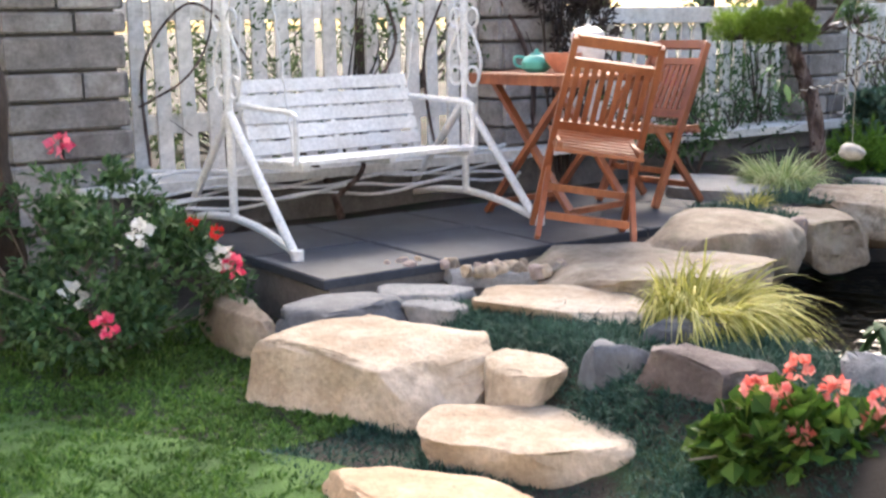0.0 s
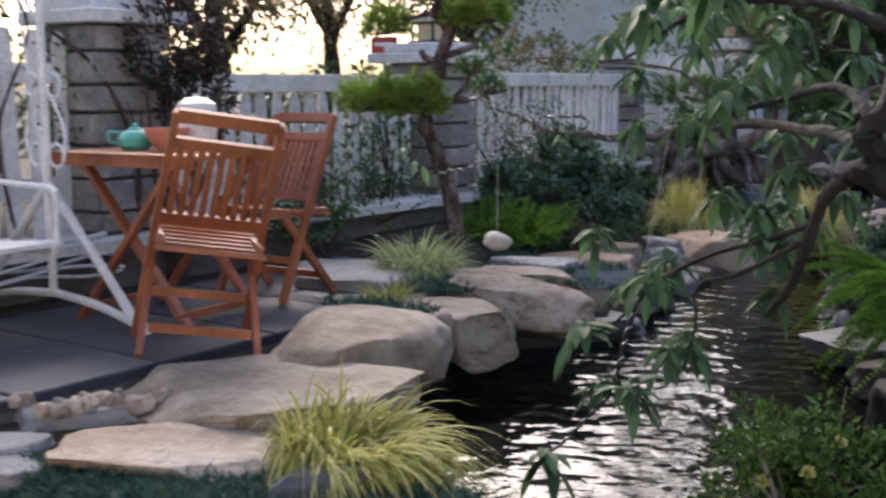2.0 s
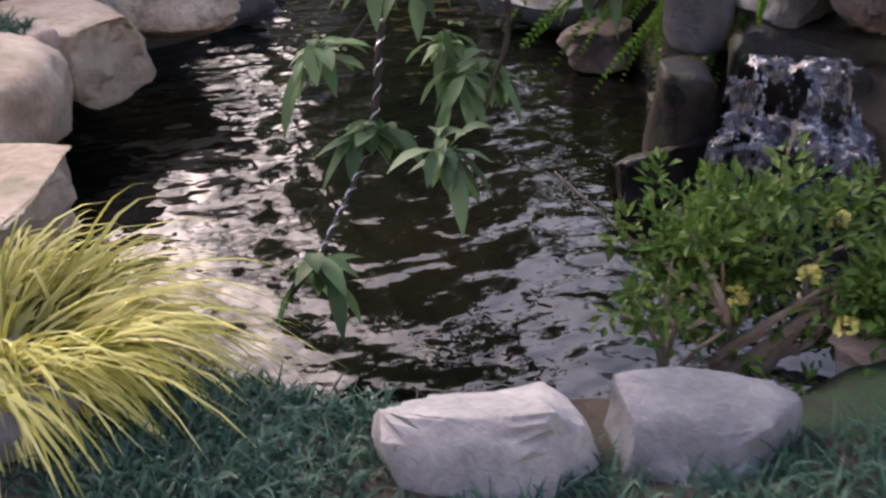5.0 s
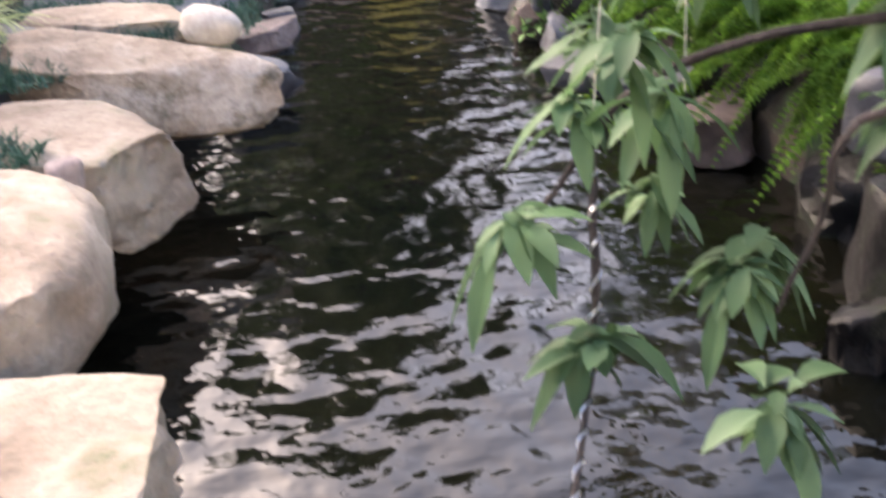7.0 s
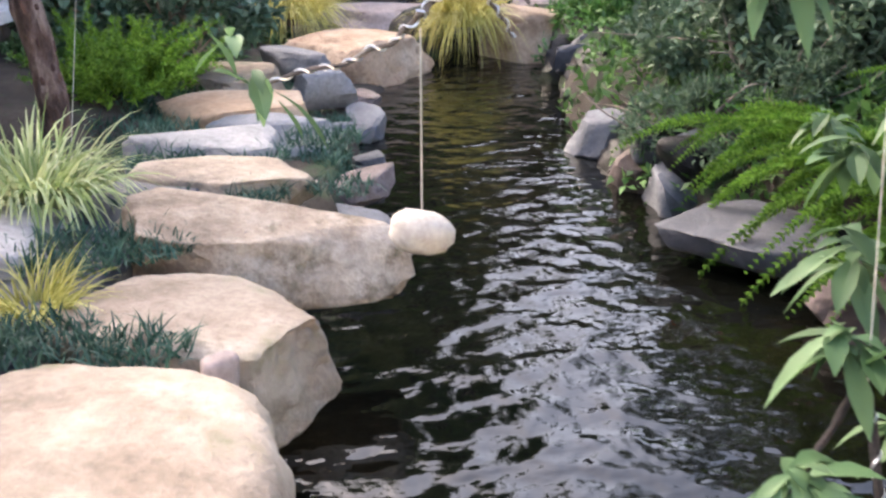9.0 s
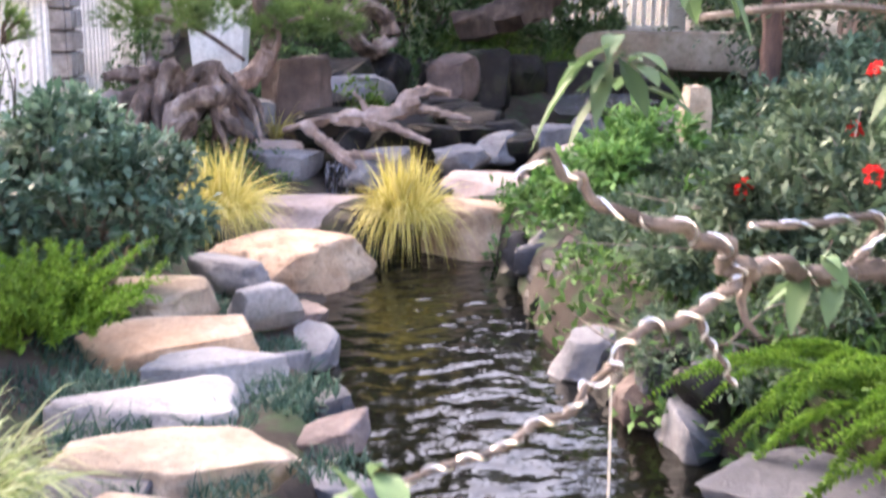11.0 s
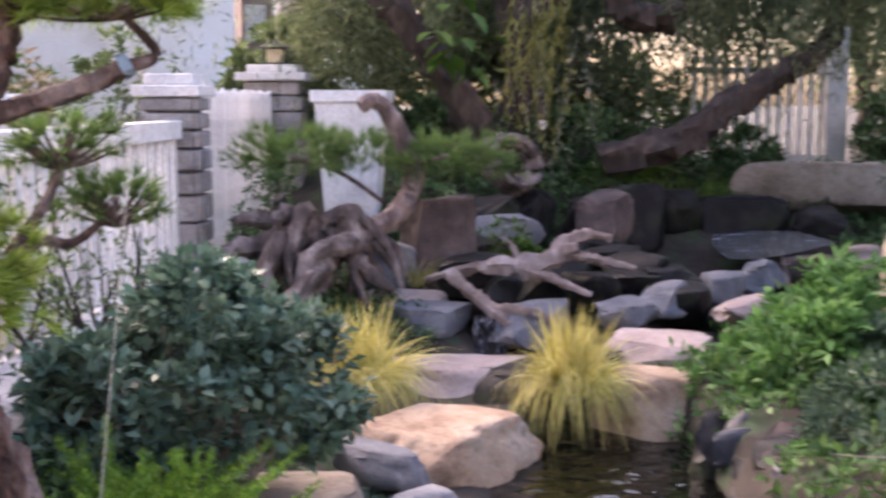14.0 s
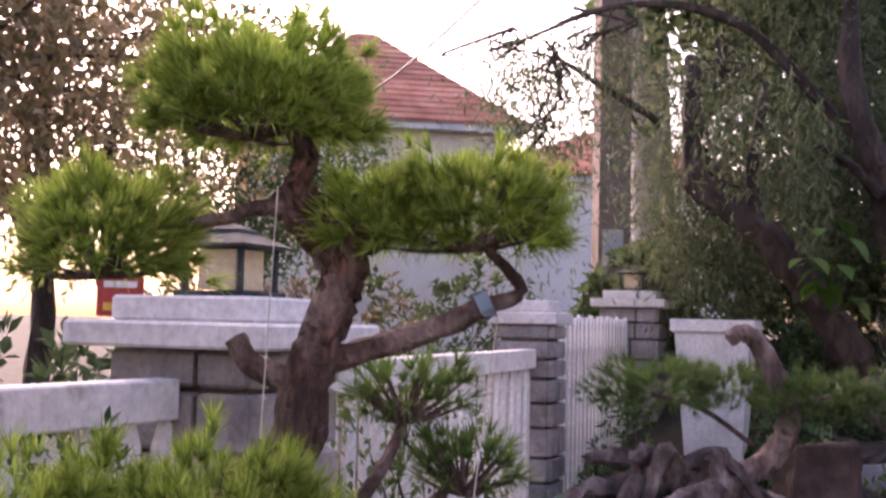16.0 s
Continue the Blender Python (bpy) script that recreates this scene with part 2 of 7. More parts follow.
DRAPE_LEAF = leaf_mat("hanging_yellow_leaf", (0.12, 0.14, 0.03), (0.22, 0.23, 0.06), (0.34, 0.33, 0.12), 0.5, 0.4)
AIR_ROOT = leaf_mat("pale_root", (0.2, 0.2, 0.16), (0.32, 0.32, 0.26), (0.45, 0.45, 0.38), 0.7, 0.1)
AUTUMN_LEAF = leaf_mat("autumn_leaf", (0.12, 0.1, 0.05), (0.22, 0.19, 0.1), (0.38, 0.28, 0.17), 0.5, 0.4)
NEEDLE = leaf_mat("pine_needle", (0.12, 0.21, 0.025), (0.25, 0.37, 0.055), (0.44, 0.55, 0.15), 0.55, 0.45)
SOFT_NEEDLE = leaf_mat("soft_needle", (0.045, 0.1, 0.028), (0.09, 0.165, 0.045), (0.17, 0.26, 0.085), 0.55, 0.4)
GREY_LEAF = leaf_mat("grey_green_leaf", (0.03, 0.06, 0.034), (0.06, 0.105, 0.062), (0.115, 0.165, 0.105), 0.5)
TREE_LEAF = leaf_mat("tree_leaf", (0.05, 0.085, 0.035), (0.1, 0.155, 0.06), (0.19, 0.25, 0.11), 0.5, 0.4)
WILLOW_LEAF = leaf_mat("willowy_leaf", (0.06, 0.09, 0.045), (0.12, 0.16, 0.08), (0.22, 0.26, 0.14), 0.5, 0.4)
BLOSSOM_PINK = leaf_mat("coral_petal", (0.75, 0.16, 0.14), (0.85, 0.27, 0.24), (0.88, 0.42, 0.38), 0.6, 0.3)
BLOSSOM_ROSE = leaf_mat("rose_petal", (0.6, 0.04, 0.12), (0.78, 0.1, 0.2), (0.85, 0.25, 0.35), 0.6, 0.3)
BLOSSOM_RED = leaf_mat("red_petal", (0.5, 0.01, 0.01), (0.68, 0.02, 0.02), (0.75, 0.06, 0.05), 0.6, 0.3)
BLOSSOM_WHITE = leaf_mat("white_petal", (0.7, 0.68, 0.66), (0.8, 0.79, 0.78), (0.85, 0.85, 0.84), 0.6, 0.3)
BLOSSOM_MAGENTA = leaf_mat("magenta_petal", (0.4, 0.02, 0.2), (0.55, 0.05, 0.3), (0.62, 0.12, 0.4), 0.6, 0.3)


def plain(name, colour, rough=0.5, metal=0.0):
    m, n, p = mat(name, rough, metal)
    col = mix(n, colour, ramp(n, tex(n, 30, 3), [(0.3, (0.8, 0.8, 0.8)), (0.7, (1.1, 1.1, 1.1))]), 1.0, "MULTIPLY")
    n.links.new(col, p.inputs["Base Color"])
    return m


WIRE = plain("aluminium_wire", (0.72, 0.72, 0.72), 0.3, 0.9)
PALE_PEBBLE = surface("pale_pebble", (0.3, 0.27, 0.24), (0.38, 0.35, 0.31), (0.46, 0.43, 0.39), 14, 90, 0.75, 0.3, 0.003)
BROWN_CONCRETE = surface("brown_concrete", (0.2, 0.14, 0.12), (0.28, 0.21, 0.18), (0.36, 0.28, 0.25), 2, 40, 0.9, 0.3)
STRING = plain("string", (0.5, 0.47, 0.4), 0.8)
TEAL = plain("teal_ceramic", (0.1, 0.42, 0.34), 0.3)
CORAL = plain("coral_ceramic", (0.6, 0.25, 0.16), 0.35)
PORCELAIN = plain("white_porcelain", (0.75, 0.73, 0.7), 0.3)
PAPER = plain("warm_frosted_pane", (0.62, 0.52, 0.33), 0.6)
SIGN_RED = plain("sign_red", (0.4, 0.035, 0.03), 0.5)
SIGN_YELLOW = plain("sign_yellow", (0.65, 0.4, 0.06), 0.5)
BLUE_CLOTH = plain("blue_rag", (0.16, 0.24, 0.32), 0.9)
RUBBER = plain("black_cable", (0.02, 0.02, 0.02), 0.6)
PAPER_WHITE = plain("white_notice", (0.75, 0.75, 0.75), 0.7)


def water_mat():
    m, n, p = mat("pond_water", 0.02, 0, 0.6)
    p.inputs["IOR"].default_value = 1.36
    col = ramp(n, tex(n, 0.9, 4), [(0.3, (0.001, 0.0015, 0.0012)), (0.55, (0.003, 0.003, 0.002)), (0.75, (0.01, 0.008, 0.004))])
    n.links.new(col, p.inputs["Base Color"])
    a = tex(n, 7.5, 1, 0.4, stretch=(1.0, 1.15, 1))
    b = tex(n, 24, 1, 0.4, stretch=(1.0, 1.1, 1))
    h = n.nodes.new("ShaderNodeMath")
    h.operation = "MULTIPLY_ADD"
    n.links.new(b, h.inputs[0])
    h.inputs[1].default_value = 0.14
    n.links.new(a, h.inputs[2])
    bump(n, p, h.outputs[0], 1.0, 0.016)
    return m


WATER = water_mat()


def fall_mat():
    m, n, p = mat("falling_water", 0.08, 0, 0.6)
    streak = tex(n, 26, 4, 0.7, stretch=(1, 1, 0.4))
    n.links.new(ramp(n, streak, [(0.42, (0.012, 0.013, 0.018)), (0.56, (0.05, 0.055, 0.075)), (0.72, (0.42, 0.44, 0.5))]), p.inputs["Base Color"])
    bump(n, p, streak, 0.8, 0.02)
    return m


FALL = fall_mat()


def pool_mat():
    m, n, p = mat("rippled_pool_water", 0.06, 0, 0.6)
    foam = tex(n, 7, 4, 0.65, stretch=(0.5, 1.6, 1))
    n.links.new(ramp(n, foam, [(0.42, (0.006, 0.007, 0.01)), (0.6, (0.06, 0.075, 0.1)), (0.72, (0.4, 0.44, 0.5))]), p.inputs["Base Color"])
    bump(n, p, foam, 1.0, 0.03)
    return m


POOL = pool_mat()


# ---- mesh building ----
class Shape:
    """Vertices and faces gathered piece by piece, then made into one mesh."""

    def __init__(self):
        self.v, self.f, self.n = [], [], 0

    def add(self, v, f):
        v = np.asarray(v, float).reshape(-1, 3)
        self.v.append(v)
        self.f += [tuple(int(i) + self.n for i in q) for q in f]
        self.n += len(v)
        return self

    def many(self, v, f):
        """v: count x points x 3, f: faces of one piece."""
        k, p = v.shape[:2]
        base = (np.arange(k) * p + self.n)[:, None]
        for q in f:
            self.f += (base + np.array(q)).tolist()
        self.v.append(v.reshape(-1, 3))
        self.n += k * p
        return self

    def box(self, c, size, m=None, bevel=0.0):
        x, y, z = (s / 2 for s in size)
        if bevel <= 0:
            p = np.array([(sx * x, sy * y, sz * z) for sz in (-1, 1) for sx, sy in ((-1, -1), (1, -1), (1, 1), (-1, 1))])
            f = [(3, 2, 1, 0), (4, 5, 6, 7), (0, 1, 5, 4), (1, 2, 6, 5), (2, 3, 7, 6), (3, 0, 4, 7)]
        else:
            b = min(bevel, x * 0.6, y * 0.6, z * 0.6)
            rings = [(-z, x - b, y - b), (-z + b, x, y), (z - b, x, y), (z, x - b, y - b)]
            p = np.array([(sx * a, sy * d, h) for h, a, d in rings for sx, sy in ((-1, -1), (1, -1), (1, 1), (-1, 1))])
            f = [(3, 2, 1, 0), (12, 13, 14, 15)]
            for r in range(3):
                f += [(r * 4 + i, r * 4 + (i + 1) % 4, r * 4 + 4 + (i + 1) % 4, r * 4 + 4 + i) for i in range(4)]
        if m is not None:
            p = p @ np.array(m.to_3x3()).T
        return self.add(p + np.array(c), f)

    def bar(self, a, b, w, h, bevel=0.004, up=(0, 0, 1)):
        """A straight bar of section w x h from a to b."""
        a, b = np.array(a, float), np.array(b, float)
        d = b - a
        length = np.linalg.norm(d)
        z = d / length
        x = np.cross(np.array(up, float), z)
        if np.linalg.norm(x) < 1e-3:
            x = np.cross((1.0, 0, 0), z)
        x /= np.linalg.norm(x)
        y = np.cross(z, x)
        m = Matrix(np.stack([x, y, z], 1).tolist())
        return self.box((a + b) / 2, (w, h, length), m, bevel)

    def tube(self, pts, radii, sides=8, wobble=0.0, cap=True):
        pts = np.asarray(pts, float)
        k = len(pts)
        radii = np.broadcast_to(np.asarray(radii, float), (k,)) if np.ndim(radii) == 0 or len(radii) == k else np.interp(np.linspace(0, 1, k), np.linspace(0, 1, len(radii)), radii)
        tan = np.gradient(pts, axis=0)
        tan /= np.linalg.norm(tan, axis=1, keepdims=True) + 1e-9
        ref = np.array((0.31, 0.17, 0.93))
        x = np.cross(tan, ref)
        x /= np.linalg.norm(x, axis=1, keepdims=True) + 1e-9
        y = np.cross(tan, x)
        ang = np.arange(sides) / sides * 2 * np.pi
        r = radii[:, None] * (1 + wobble * rng.normal(size=(k, sides)))
        v = pts[:, None] + r[..., None] * (np.cos(ang)[None, :, None] * x[:, None] + np.sin(ang)[None, :, None] * y[:, None])
        f = [(i * sides + j, i * sides + (j + 1) % sides, (i + 1) * sides + (j + 1) % sides, (i + 1) * sides + j) for i in range(k - 1) for j in range(sides)]
        if cap:
            f += [tuple(reversed(range(sides))), tuple((k - 1) * sides + j for j in range(sides))]
        return self.add(v, f)

    def lathe(self, profile, c=(0, 0, 0), sides=20):
        ang = np.arange(sides) / sides * 2 * np.pi
        v = [(c[0] + r * np.cos(a), c[1] + r * np.sin(a), c[2] + z) for r, z in profile for a in ang]
        k = len(profile)
        f = [(i * sides + j, i * sides + (j + 1) % sides, (i + 1) * sides + (j + 1) % sides, (i + 1) * sides + j) for i in range(k - 1) for j in range(sides)]
        f += [tuple(reversed(range(sides))), tuple((k - 1) * sides + j for j in range(sides))]
        return self.add(v, f)

    def leaves(self, p, d, length, width, fold=0.25, curl=0.25, normal=None):
        """Pointed folded leaves at p along d."""
        k = len(p)
        d = d / (np.linalg.norm(d, axis=1, keepdims=True) + 1e-9)
        nrm = rng.normal(size=(k, 3)) if normal is None else normal + 0.5 * rng.normal(size=(k, 3))
        s = np.cross(d, nrm)
        s /= np.linalg.norm(s, axis=1, keepdims=True) + 1e-9
        up = np.cross(s, d)
        L = np.broadcast_to(np.asarray(length, float), (k,))[:, None] * (0.7 + 0.6 * rng.random((k, 1)))
        W = np.broadcast_to(np.asarray(width, float), (k,))[:, None] * (0.75 + 0.5 * rng.random((k, 1))) / 2
        mid = p + d * L * 0.5 + up * L * curl * 0.3
        tip = p + d * L - up * L * curl * 0.4
        if fold == 0:
            return self.many(np.stack([p, mid + s * W, tip, mid - s * W], 1), [(0, 1, 2, 3)])
        v = np.stack([p, mid - up * W * fold * 2, tip, mid + s * W, mid - s * W], 1)
        return self.many(v, [(0, 3, 2, 1), (0, 1, 2, 4)])

    def blades(self, p, d, length, width, droop=0.6, segs=4):
        """Grass blades that arch over."""
        k = len(p)
        d = d / (np.linalg.norm(d, axis=1, keepdims=True) + 1e-9)
        L = np.broadcast_to(np.asarray(length, float), (k,))[:, None] * (0.6 + 0.6 * rng.random((k, 1)))
        W = np.broadcast_to(np.asarray(width, float), (k,))[:, None] * (0.7 + 0.6 * rng.random((k, 1))) / 2
        side = np.cross(d, rng.normal(size=(k, 3)) * 0.4 + np.array((0, 0, 1.0)))
        side /= np.linalg.norm(side, axis=1, keepdims=True) + 1e-9
        dr = droop * (0.5 + rng.random((k, 1)))
        rows = []
        for i in range(segs + 1):
            t = i / segs
            c = p + d * L * t + np.array((0, 0, -1.0)) * L * dr * t * t
            w = W * (1 - t) ** 0.7 if i < segs else W * 0.04
            rows += [c - side * w, c + side * w]
        v = np.stack(rows, 1)
        return self.many(v, [(2 * i, 2 * i + 1, 2 * i + 3, 2 * i + 2) for i in range(segs)])

    def obj(self, name, material, parent=None, label="", smooth=True, sharp=38):
        me = bpy.data.meshes.new(name)
        v = np.concatenate(self.v) if self.v else np.zeros((0, 3))
        me.from_pydata(v.tolist(), [], self.f)
        me.materials.append(material)
        if smooth:
            me.shade_smooth()
            if sharp:
                me.set_sharp_from_angle(angle=radians(sharp))
        ob = new(name, me)
        if parent:
            ob.parent = parent
        if label:
            tagged(ob, label)
        return ob


def thing(name, label, category, m=None, group="", kind=""):
    e = new(name)
    e.empty_display_size = 0.1
    if m is not None:
        e.matrix_basis = m
    return tagged(e, label, category, group, kind)


def spline(points, per=6):
    """A smooth line through the points."""
    p = np.asarray(points, float)
    q = np.concatenate([[2 * p[0] - p[1]], p, [2 * p[-1] - p[-2]]])
    out = []
    for i in range(1, len(q) - 2):
        a, b, c, d = q[i - 1], q[i], q[i + 1], q[i + 2]
        for t in np.arange(per) / per:
            out.append(0.5 * (2 * b + (c - a) * t + (2 * a - 5 * b + 4 * c - d) * t * t + (3 * b - a - 3 * c + d) * t**3))
    return np.array(out + [p[-1]])


def ball(level=3):
    bm = bmesh.new()
    bmesh.ops.create_icosphere(bm, subdivisions=level, radius=1)
    v = np.array([x.co[:] for x in bm.verts])
    f = [tuple(q.index for q in x.verts) for x in bm.faces]
    bm.free()
    return v, f


BALL4, BALL3, BALL2 = ball(5), ball(4), ball(3)


def noise3(p, scale, seed):
    return np.array([noise.fractal(Vector(q) * scale + Vector((seed * 7.1, seed * 3.3, seed * 1.7)), 0.8, 2.0, 4) for q in p])


def rock(x, y, length, width, yaw, top, thick, material, label, seed, boxy=0.5, rough=0.16, level=1, name="rock", flat=0.5, tilt=(0, 0), cuts=15):
    """A boulder or flat stone: a boxy ball with broken faces, lumps and a worn top, its top at the given height."""
    v, f = (BALL2, BALL3, BALL4)[level]
    e = 1 - 0.6 * boxy
    p = np.sign(v) * np.abs(v) ** e
    cut = np.random.default_rng(seed)
    for _ in range(cuts):
        nrm = cut.normal(size=3) * (1, 1, 0.5)
        nrm /= np.linalg.norm(nrm)
        off = 0.6 + 0.36 * cut.random()
        dist = p @ nrm - off
        p = p - np.clip(dist, 0, None)[:, None] * nrm * 0.97
    dirs = v + 1e-6
    lumps = noise3(p * (length / 0.6) ** 0.5, 0.9, seed) + 0.45 * noise3(p, 3.0, seed + 5) - (0.35 if thick > 0.17 else 0.0) * np.clip(1 - 6 * np.abs(noise3(p * (1, 1, 0.4), 1.3, seed + 9)), 0, 1)
    p = p + dirs * (rough * lumps)[:, None] * np.array((1, 1, 0.7))
    hi = np.quantile(p[:, 2], 0.97)
    p[:, 2] = np.where(p[:, 2] > 0, np.minimum(p[:, 2], hi * (1 - flat * 0.5) + (p[:, 2] - hi * (1 - flat * 0.5)) * (1 - flat)), p[:, 2])
    p[:, :2] /= np.quantile(np.abs(p[:, :2]), 0.985, axis=0)
    crest = np.quantile(p[p[:, 2] > 0, 2], 0.7)
    p[:, 2] = np.where(p[:, 2] > 0, p[:, 2] / crest, p[:, 2] / -p[:, 2].min())
    p = p * (length / 2, width / 2, thick / 2)
    ob = Shape().add(p, f).obj(name, material)
    ob.matrix_basis = pose(x, y, top - thick / 2, tilt[0], tilt[1], yaw)
    return tagged(ob, label, "rock")


# ---- ground and pond ----
POND = np.array([(1.28, 3.78), (1.7, 3.52), (2.3, 3.42), (2.9, 3.5), (3.2, 4.1), (3.15, 4.9), (3.16, 5.5), (3.26, 6.0), (3.26, 6.6), (3.12, 7.1), (3.2, 7.5), (3.4, 8.3), (3.8, 9.2), (3.95, 9.75), (3.5, 10.0), (3.0, 9.4), (2.52, 8.6), (2.2, 7.7), (1.95, 7.0), (1.7, 6.6), (1.2, 6.4), (0.98, 5.9), (0.95, 5.3), (1.0, 4.7), (1.12, 4.2)])
WATER_Z = -0.36


def pond_distance(p):
    """Distance to the pond's edge, negative inside."""
    a, b = POND, np.roll(POND, -1, 0)
    d = np.full(len(p), 1e9)
    inside = np.zeros(len(p), bool)
    for (ax, ay), (bx, by) in zip(a, b):
        e = np.array((bx - ax, by - ay))
        w = p - (ax, ay)
        t = np.clip((w @ e) / (e @ e), 0, 1)
        d = np.minimum(d, np.hypot(*(w - t[:, None] * e).T))
        cross = (ay > p[:, 1]) != (by > p[:, 1])
        with np.errstate(divide="ignore", invalid="ignore"):
            xs = ax + (p[:, 1] - ay) / (by - ay) * (bx - ax)
        inside ^= cross & (p[:, 0] < xs)
    return np.where(inside, -d, d)


def step(a, b, x):
    t = np.clip((x - a) / (b - a), 0, 1)
    return t * t * (3 - 2 * t)


def ground_height(p):
    x, y = p[:, 0], p[:, 1]
    s = 0.5 * (x + 0.36) + 0.866 * (y - 3.5)
    h = -0.3 + 0.22 * step(-0.1, 0.45, s)
    h += 0.5 * step(12.6, 14.6, y) * step(2.6, 4.0, x)
    h += 0.1 * step(3.2, 4.2, x) * step(3.5, 4.5, y)
    h += 0.15 * step(0.7, 1.6, 2.2 - (0.866 * (x + 0.75) - 0.5 * (y - 6.5))) * step(7.1, 7.9, y)
    h -= 0.14 * step(6.3, 6.9, y) * (1 - step(10.6, 11.4, y)) * step(1.0, 1.6, x) * (1 - step(3.0, 3.6, x))
    h -= 0.1 * step(7.8, 8.8, y) * (1 - step(10.6, 11.4, y)) * step(1.2, 1.8, x) * (1 - step(4.2, 4.8, x))
    h -= 0.2 * step(10.0, 10.5, y) * (1 - step(12.4, 13.2, y)) * step(3.3, 3.8, x) * (1 - step(6.6, 7.4, x))
    back = -0.875 * (x + 0.36) + 0.485 * (y - 3.54)
    h = np.where((s > 0.2) & (y < 7.6), h + 0.06 * step(1.1, 1.25, back), h)
    h += 0.012 * np.sin(3.1 * x + 1.3) * np.cos(2.7 * y)
    d = pond_distance(p)
    return np.where(d < 0.12, -0.95 + (h + 0.95) * step(-0.2, 0.12, d), h)


xs = np.unique(np.concatenate([[-400, -150, -60, -30, -16, -9, -6], np.arange(-4, 10.01, 0.125), [12, 16, 25, 45, 90, 200, 400]]))
ys = np.unique(np.concatenate([[-400, -150, -60, -30, -14, -7, -4], np.arange(-2, 17.01, 0.125), [19, 23, 30, 45, 90, 200, 400]]))
gx, gy = np.meshgrid(xs, ys)
flatp = np.stack([gx.ravel(), gy.ravel()], 1)
gz = ground_height(flatp)
nx = len(xs)
faces = [(j * nx + i, j * nx + i + 1, (j + 1) * nx + i + 1, (j + 1) * nx + i) for j in range(len(ys) - 1) for i in range(nx - 1)]
ground = Shape().add(np.column_stack([flatp, gz]), faces).obj("ground", SOIL)
tagged(ground, "bare dark garden soil with patches of moss", "ground", kind="structure")

wx = np.array((0.6, 0.6, 4.6, 4.6))
wy = np.array((3.2, 10.3, 10.3, 3.2))
water = Shape().add(np.column_stack([wx, wy, np.full(4, WATER_Z)]), [(0, 3, 2, 1)]).obj("water", WATER, smooth=False)
tagged(water, "dark rippled koi pond water reflecting the sky", "water", kind="structure")


def on_ground(x, y):
    return float(ground_height(np.array([[x, y]]))[0])


# ---- paving ----
U, N = np.array((0.485, 0.875)), np.array((-0.875, 0.485))
ORIGIN = np.array((-0.36, 3.54))
patio = thing("paving", "patio of large dark grey slate slabs", "paving", kind="structure")
bed = Shape()
bed.box((0, 0, 0), (3.5, 1.24, 0.28))
YAW = math.degrees(math.atan2(U[1], U[0]))
b = bed.obj("paving_bed", MORTAR, patio)
mid = ORIGIN + U * 1.78 + N * 0.63
b.matrix_basis = pose(mid[0], mid[1], -0.155, 0, 0, YAW)
tile_mesh = {}
for i in range(6):
    for j in range(2):
        w, l = 0.585, 0.6 if j < 2 else 0.62
        key = (i * 5 + j * 3) % 3
        if key not in tile_mesh:
            o = Shape().box((0, 0, 0), (0.588, 0.615, 0.045), None, 0.006).obj("slab", PAVING, patio, smooth=False)
            tile_mesh[key] = o.data
        else:
            o = new("slab", tile_mesh[key])
            o.parent = patio
        c = ORIGIN + U * (0.3 + 0.6 * i) + N * (0.315 + 0.63 * j)
        o.matrix_basis = pose(c[0], c[1], -0.0225 + 0.003 * math.sin(i * 7 + j * 3), 0.3 * math.sin(i + 2 * j), 0.3 * math.cos(2 * i + j), YAW)

# ---- rocks round the steps and the lawn ----
BOULDER_TAN = surface("tan_boulder", (0.13, 0.09, 0.06), (0.32, 0.255, 0.19), (0.46, 0.4, 0.33), 4.0, 45, 0.88, 1.0, 0.035, ((0.11, 0.09, 0.055), 7, 0.54, 0.7))
BOULDER_WARM = surface("warm_boulder", (0.2, 0.12, 0.075), (0.4, 0.29, 0.2), (0.52, 0.42, 0.32), 4.0, 45, 0.88, 1.0, 0.035, ((0.17, 0.12, 0.075), 8, 0.57, 0.73))
SANDY = "pale sandstone boulder with broken faces beside the lawn"
rock(0.19, 3.12, 0.86, 0.64, -14, -0.08, 0.4, SANDSTONE, SANDY, 3, 0.95, 0.1, 2, "sandstone_block", 0.8, (2, 1))
rock(0.65, 3.12, 0.27, 0.3, 12, -0.1, 0.34, SANDSTONE, "small pale sandstone block against a larger one", 8, 0.9, 0.1, 1, "sandstone_block", 0.7)
rock(0.87, 2.88, 0.8, 0.5, 20, -0.2, 0.3, SANDSTONE, "flat pale sandstone stepping stone among dark grass", 12, 0.75, 0.1, 2, "stepping_stone", 0.95)
rock(0.78, 2.28, 0.92, 0.42, -2, -0.22, 0.3, ORANGE_STONE, "warm tan stepping stone at the edge of the lawn", 15, 0.75, 0.1, 2, "stepping_stone", 0.95)
rock(-0.24, 3.42, 0.58, 0.38, 36, -0.07, 0.3, SLATE, "rounded slate-grey rock below the paving", 21, 0.6, 0.12, 1)
rock(-0.78, 3.55, 0.7, 0.24, 152, -0.12, 0.24, OLIVE_STONE, "long tan edging stone under the paving's edge", 22, 0.8, 0.1, 1, "edging_stone")
rock(-0.02, 3.78, 0.42, 0.24, 20, -0.05, 0.14, PALE_SLATE, "flat grey stone beside the paving", 25, 0.8, 0.1, 1, "flat_stone", 0.8)
rock(0.13, 3.62, 0.34, 0.2, 10, -0.07, 0.14, PALE_SLATE, "flat grey stone beside the paving", 26, 0.8, 0.1, 1, "flat_stone", 0.8)
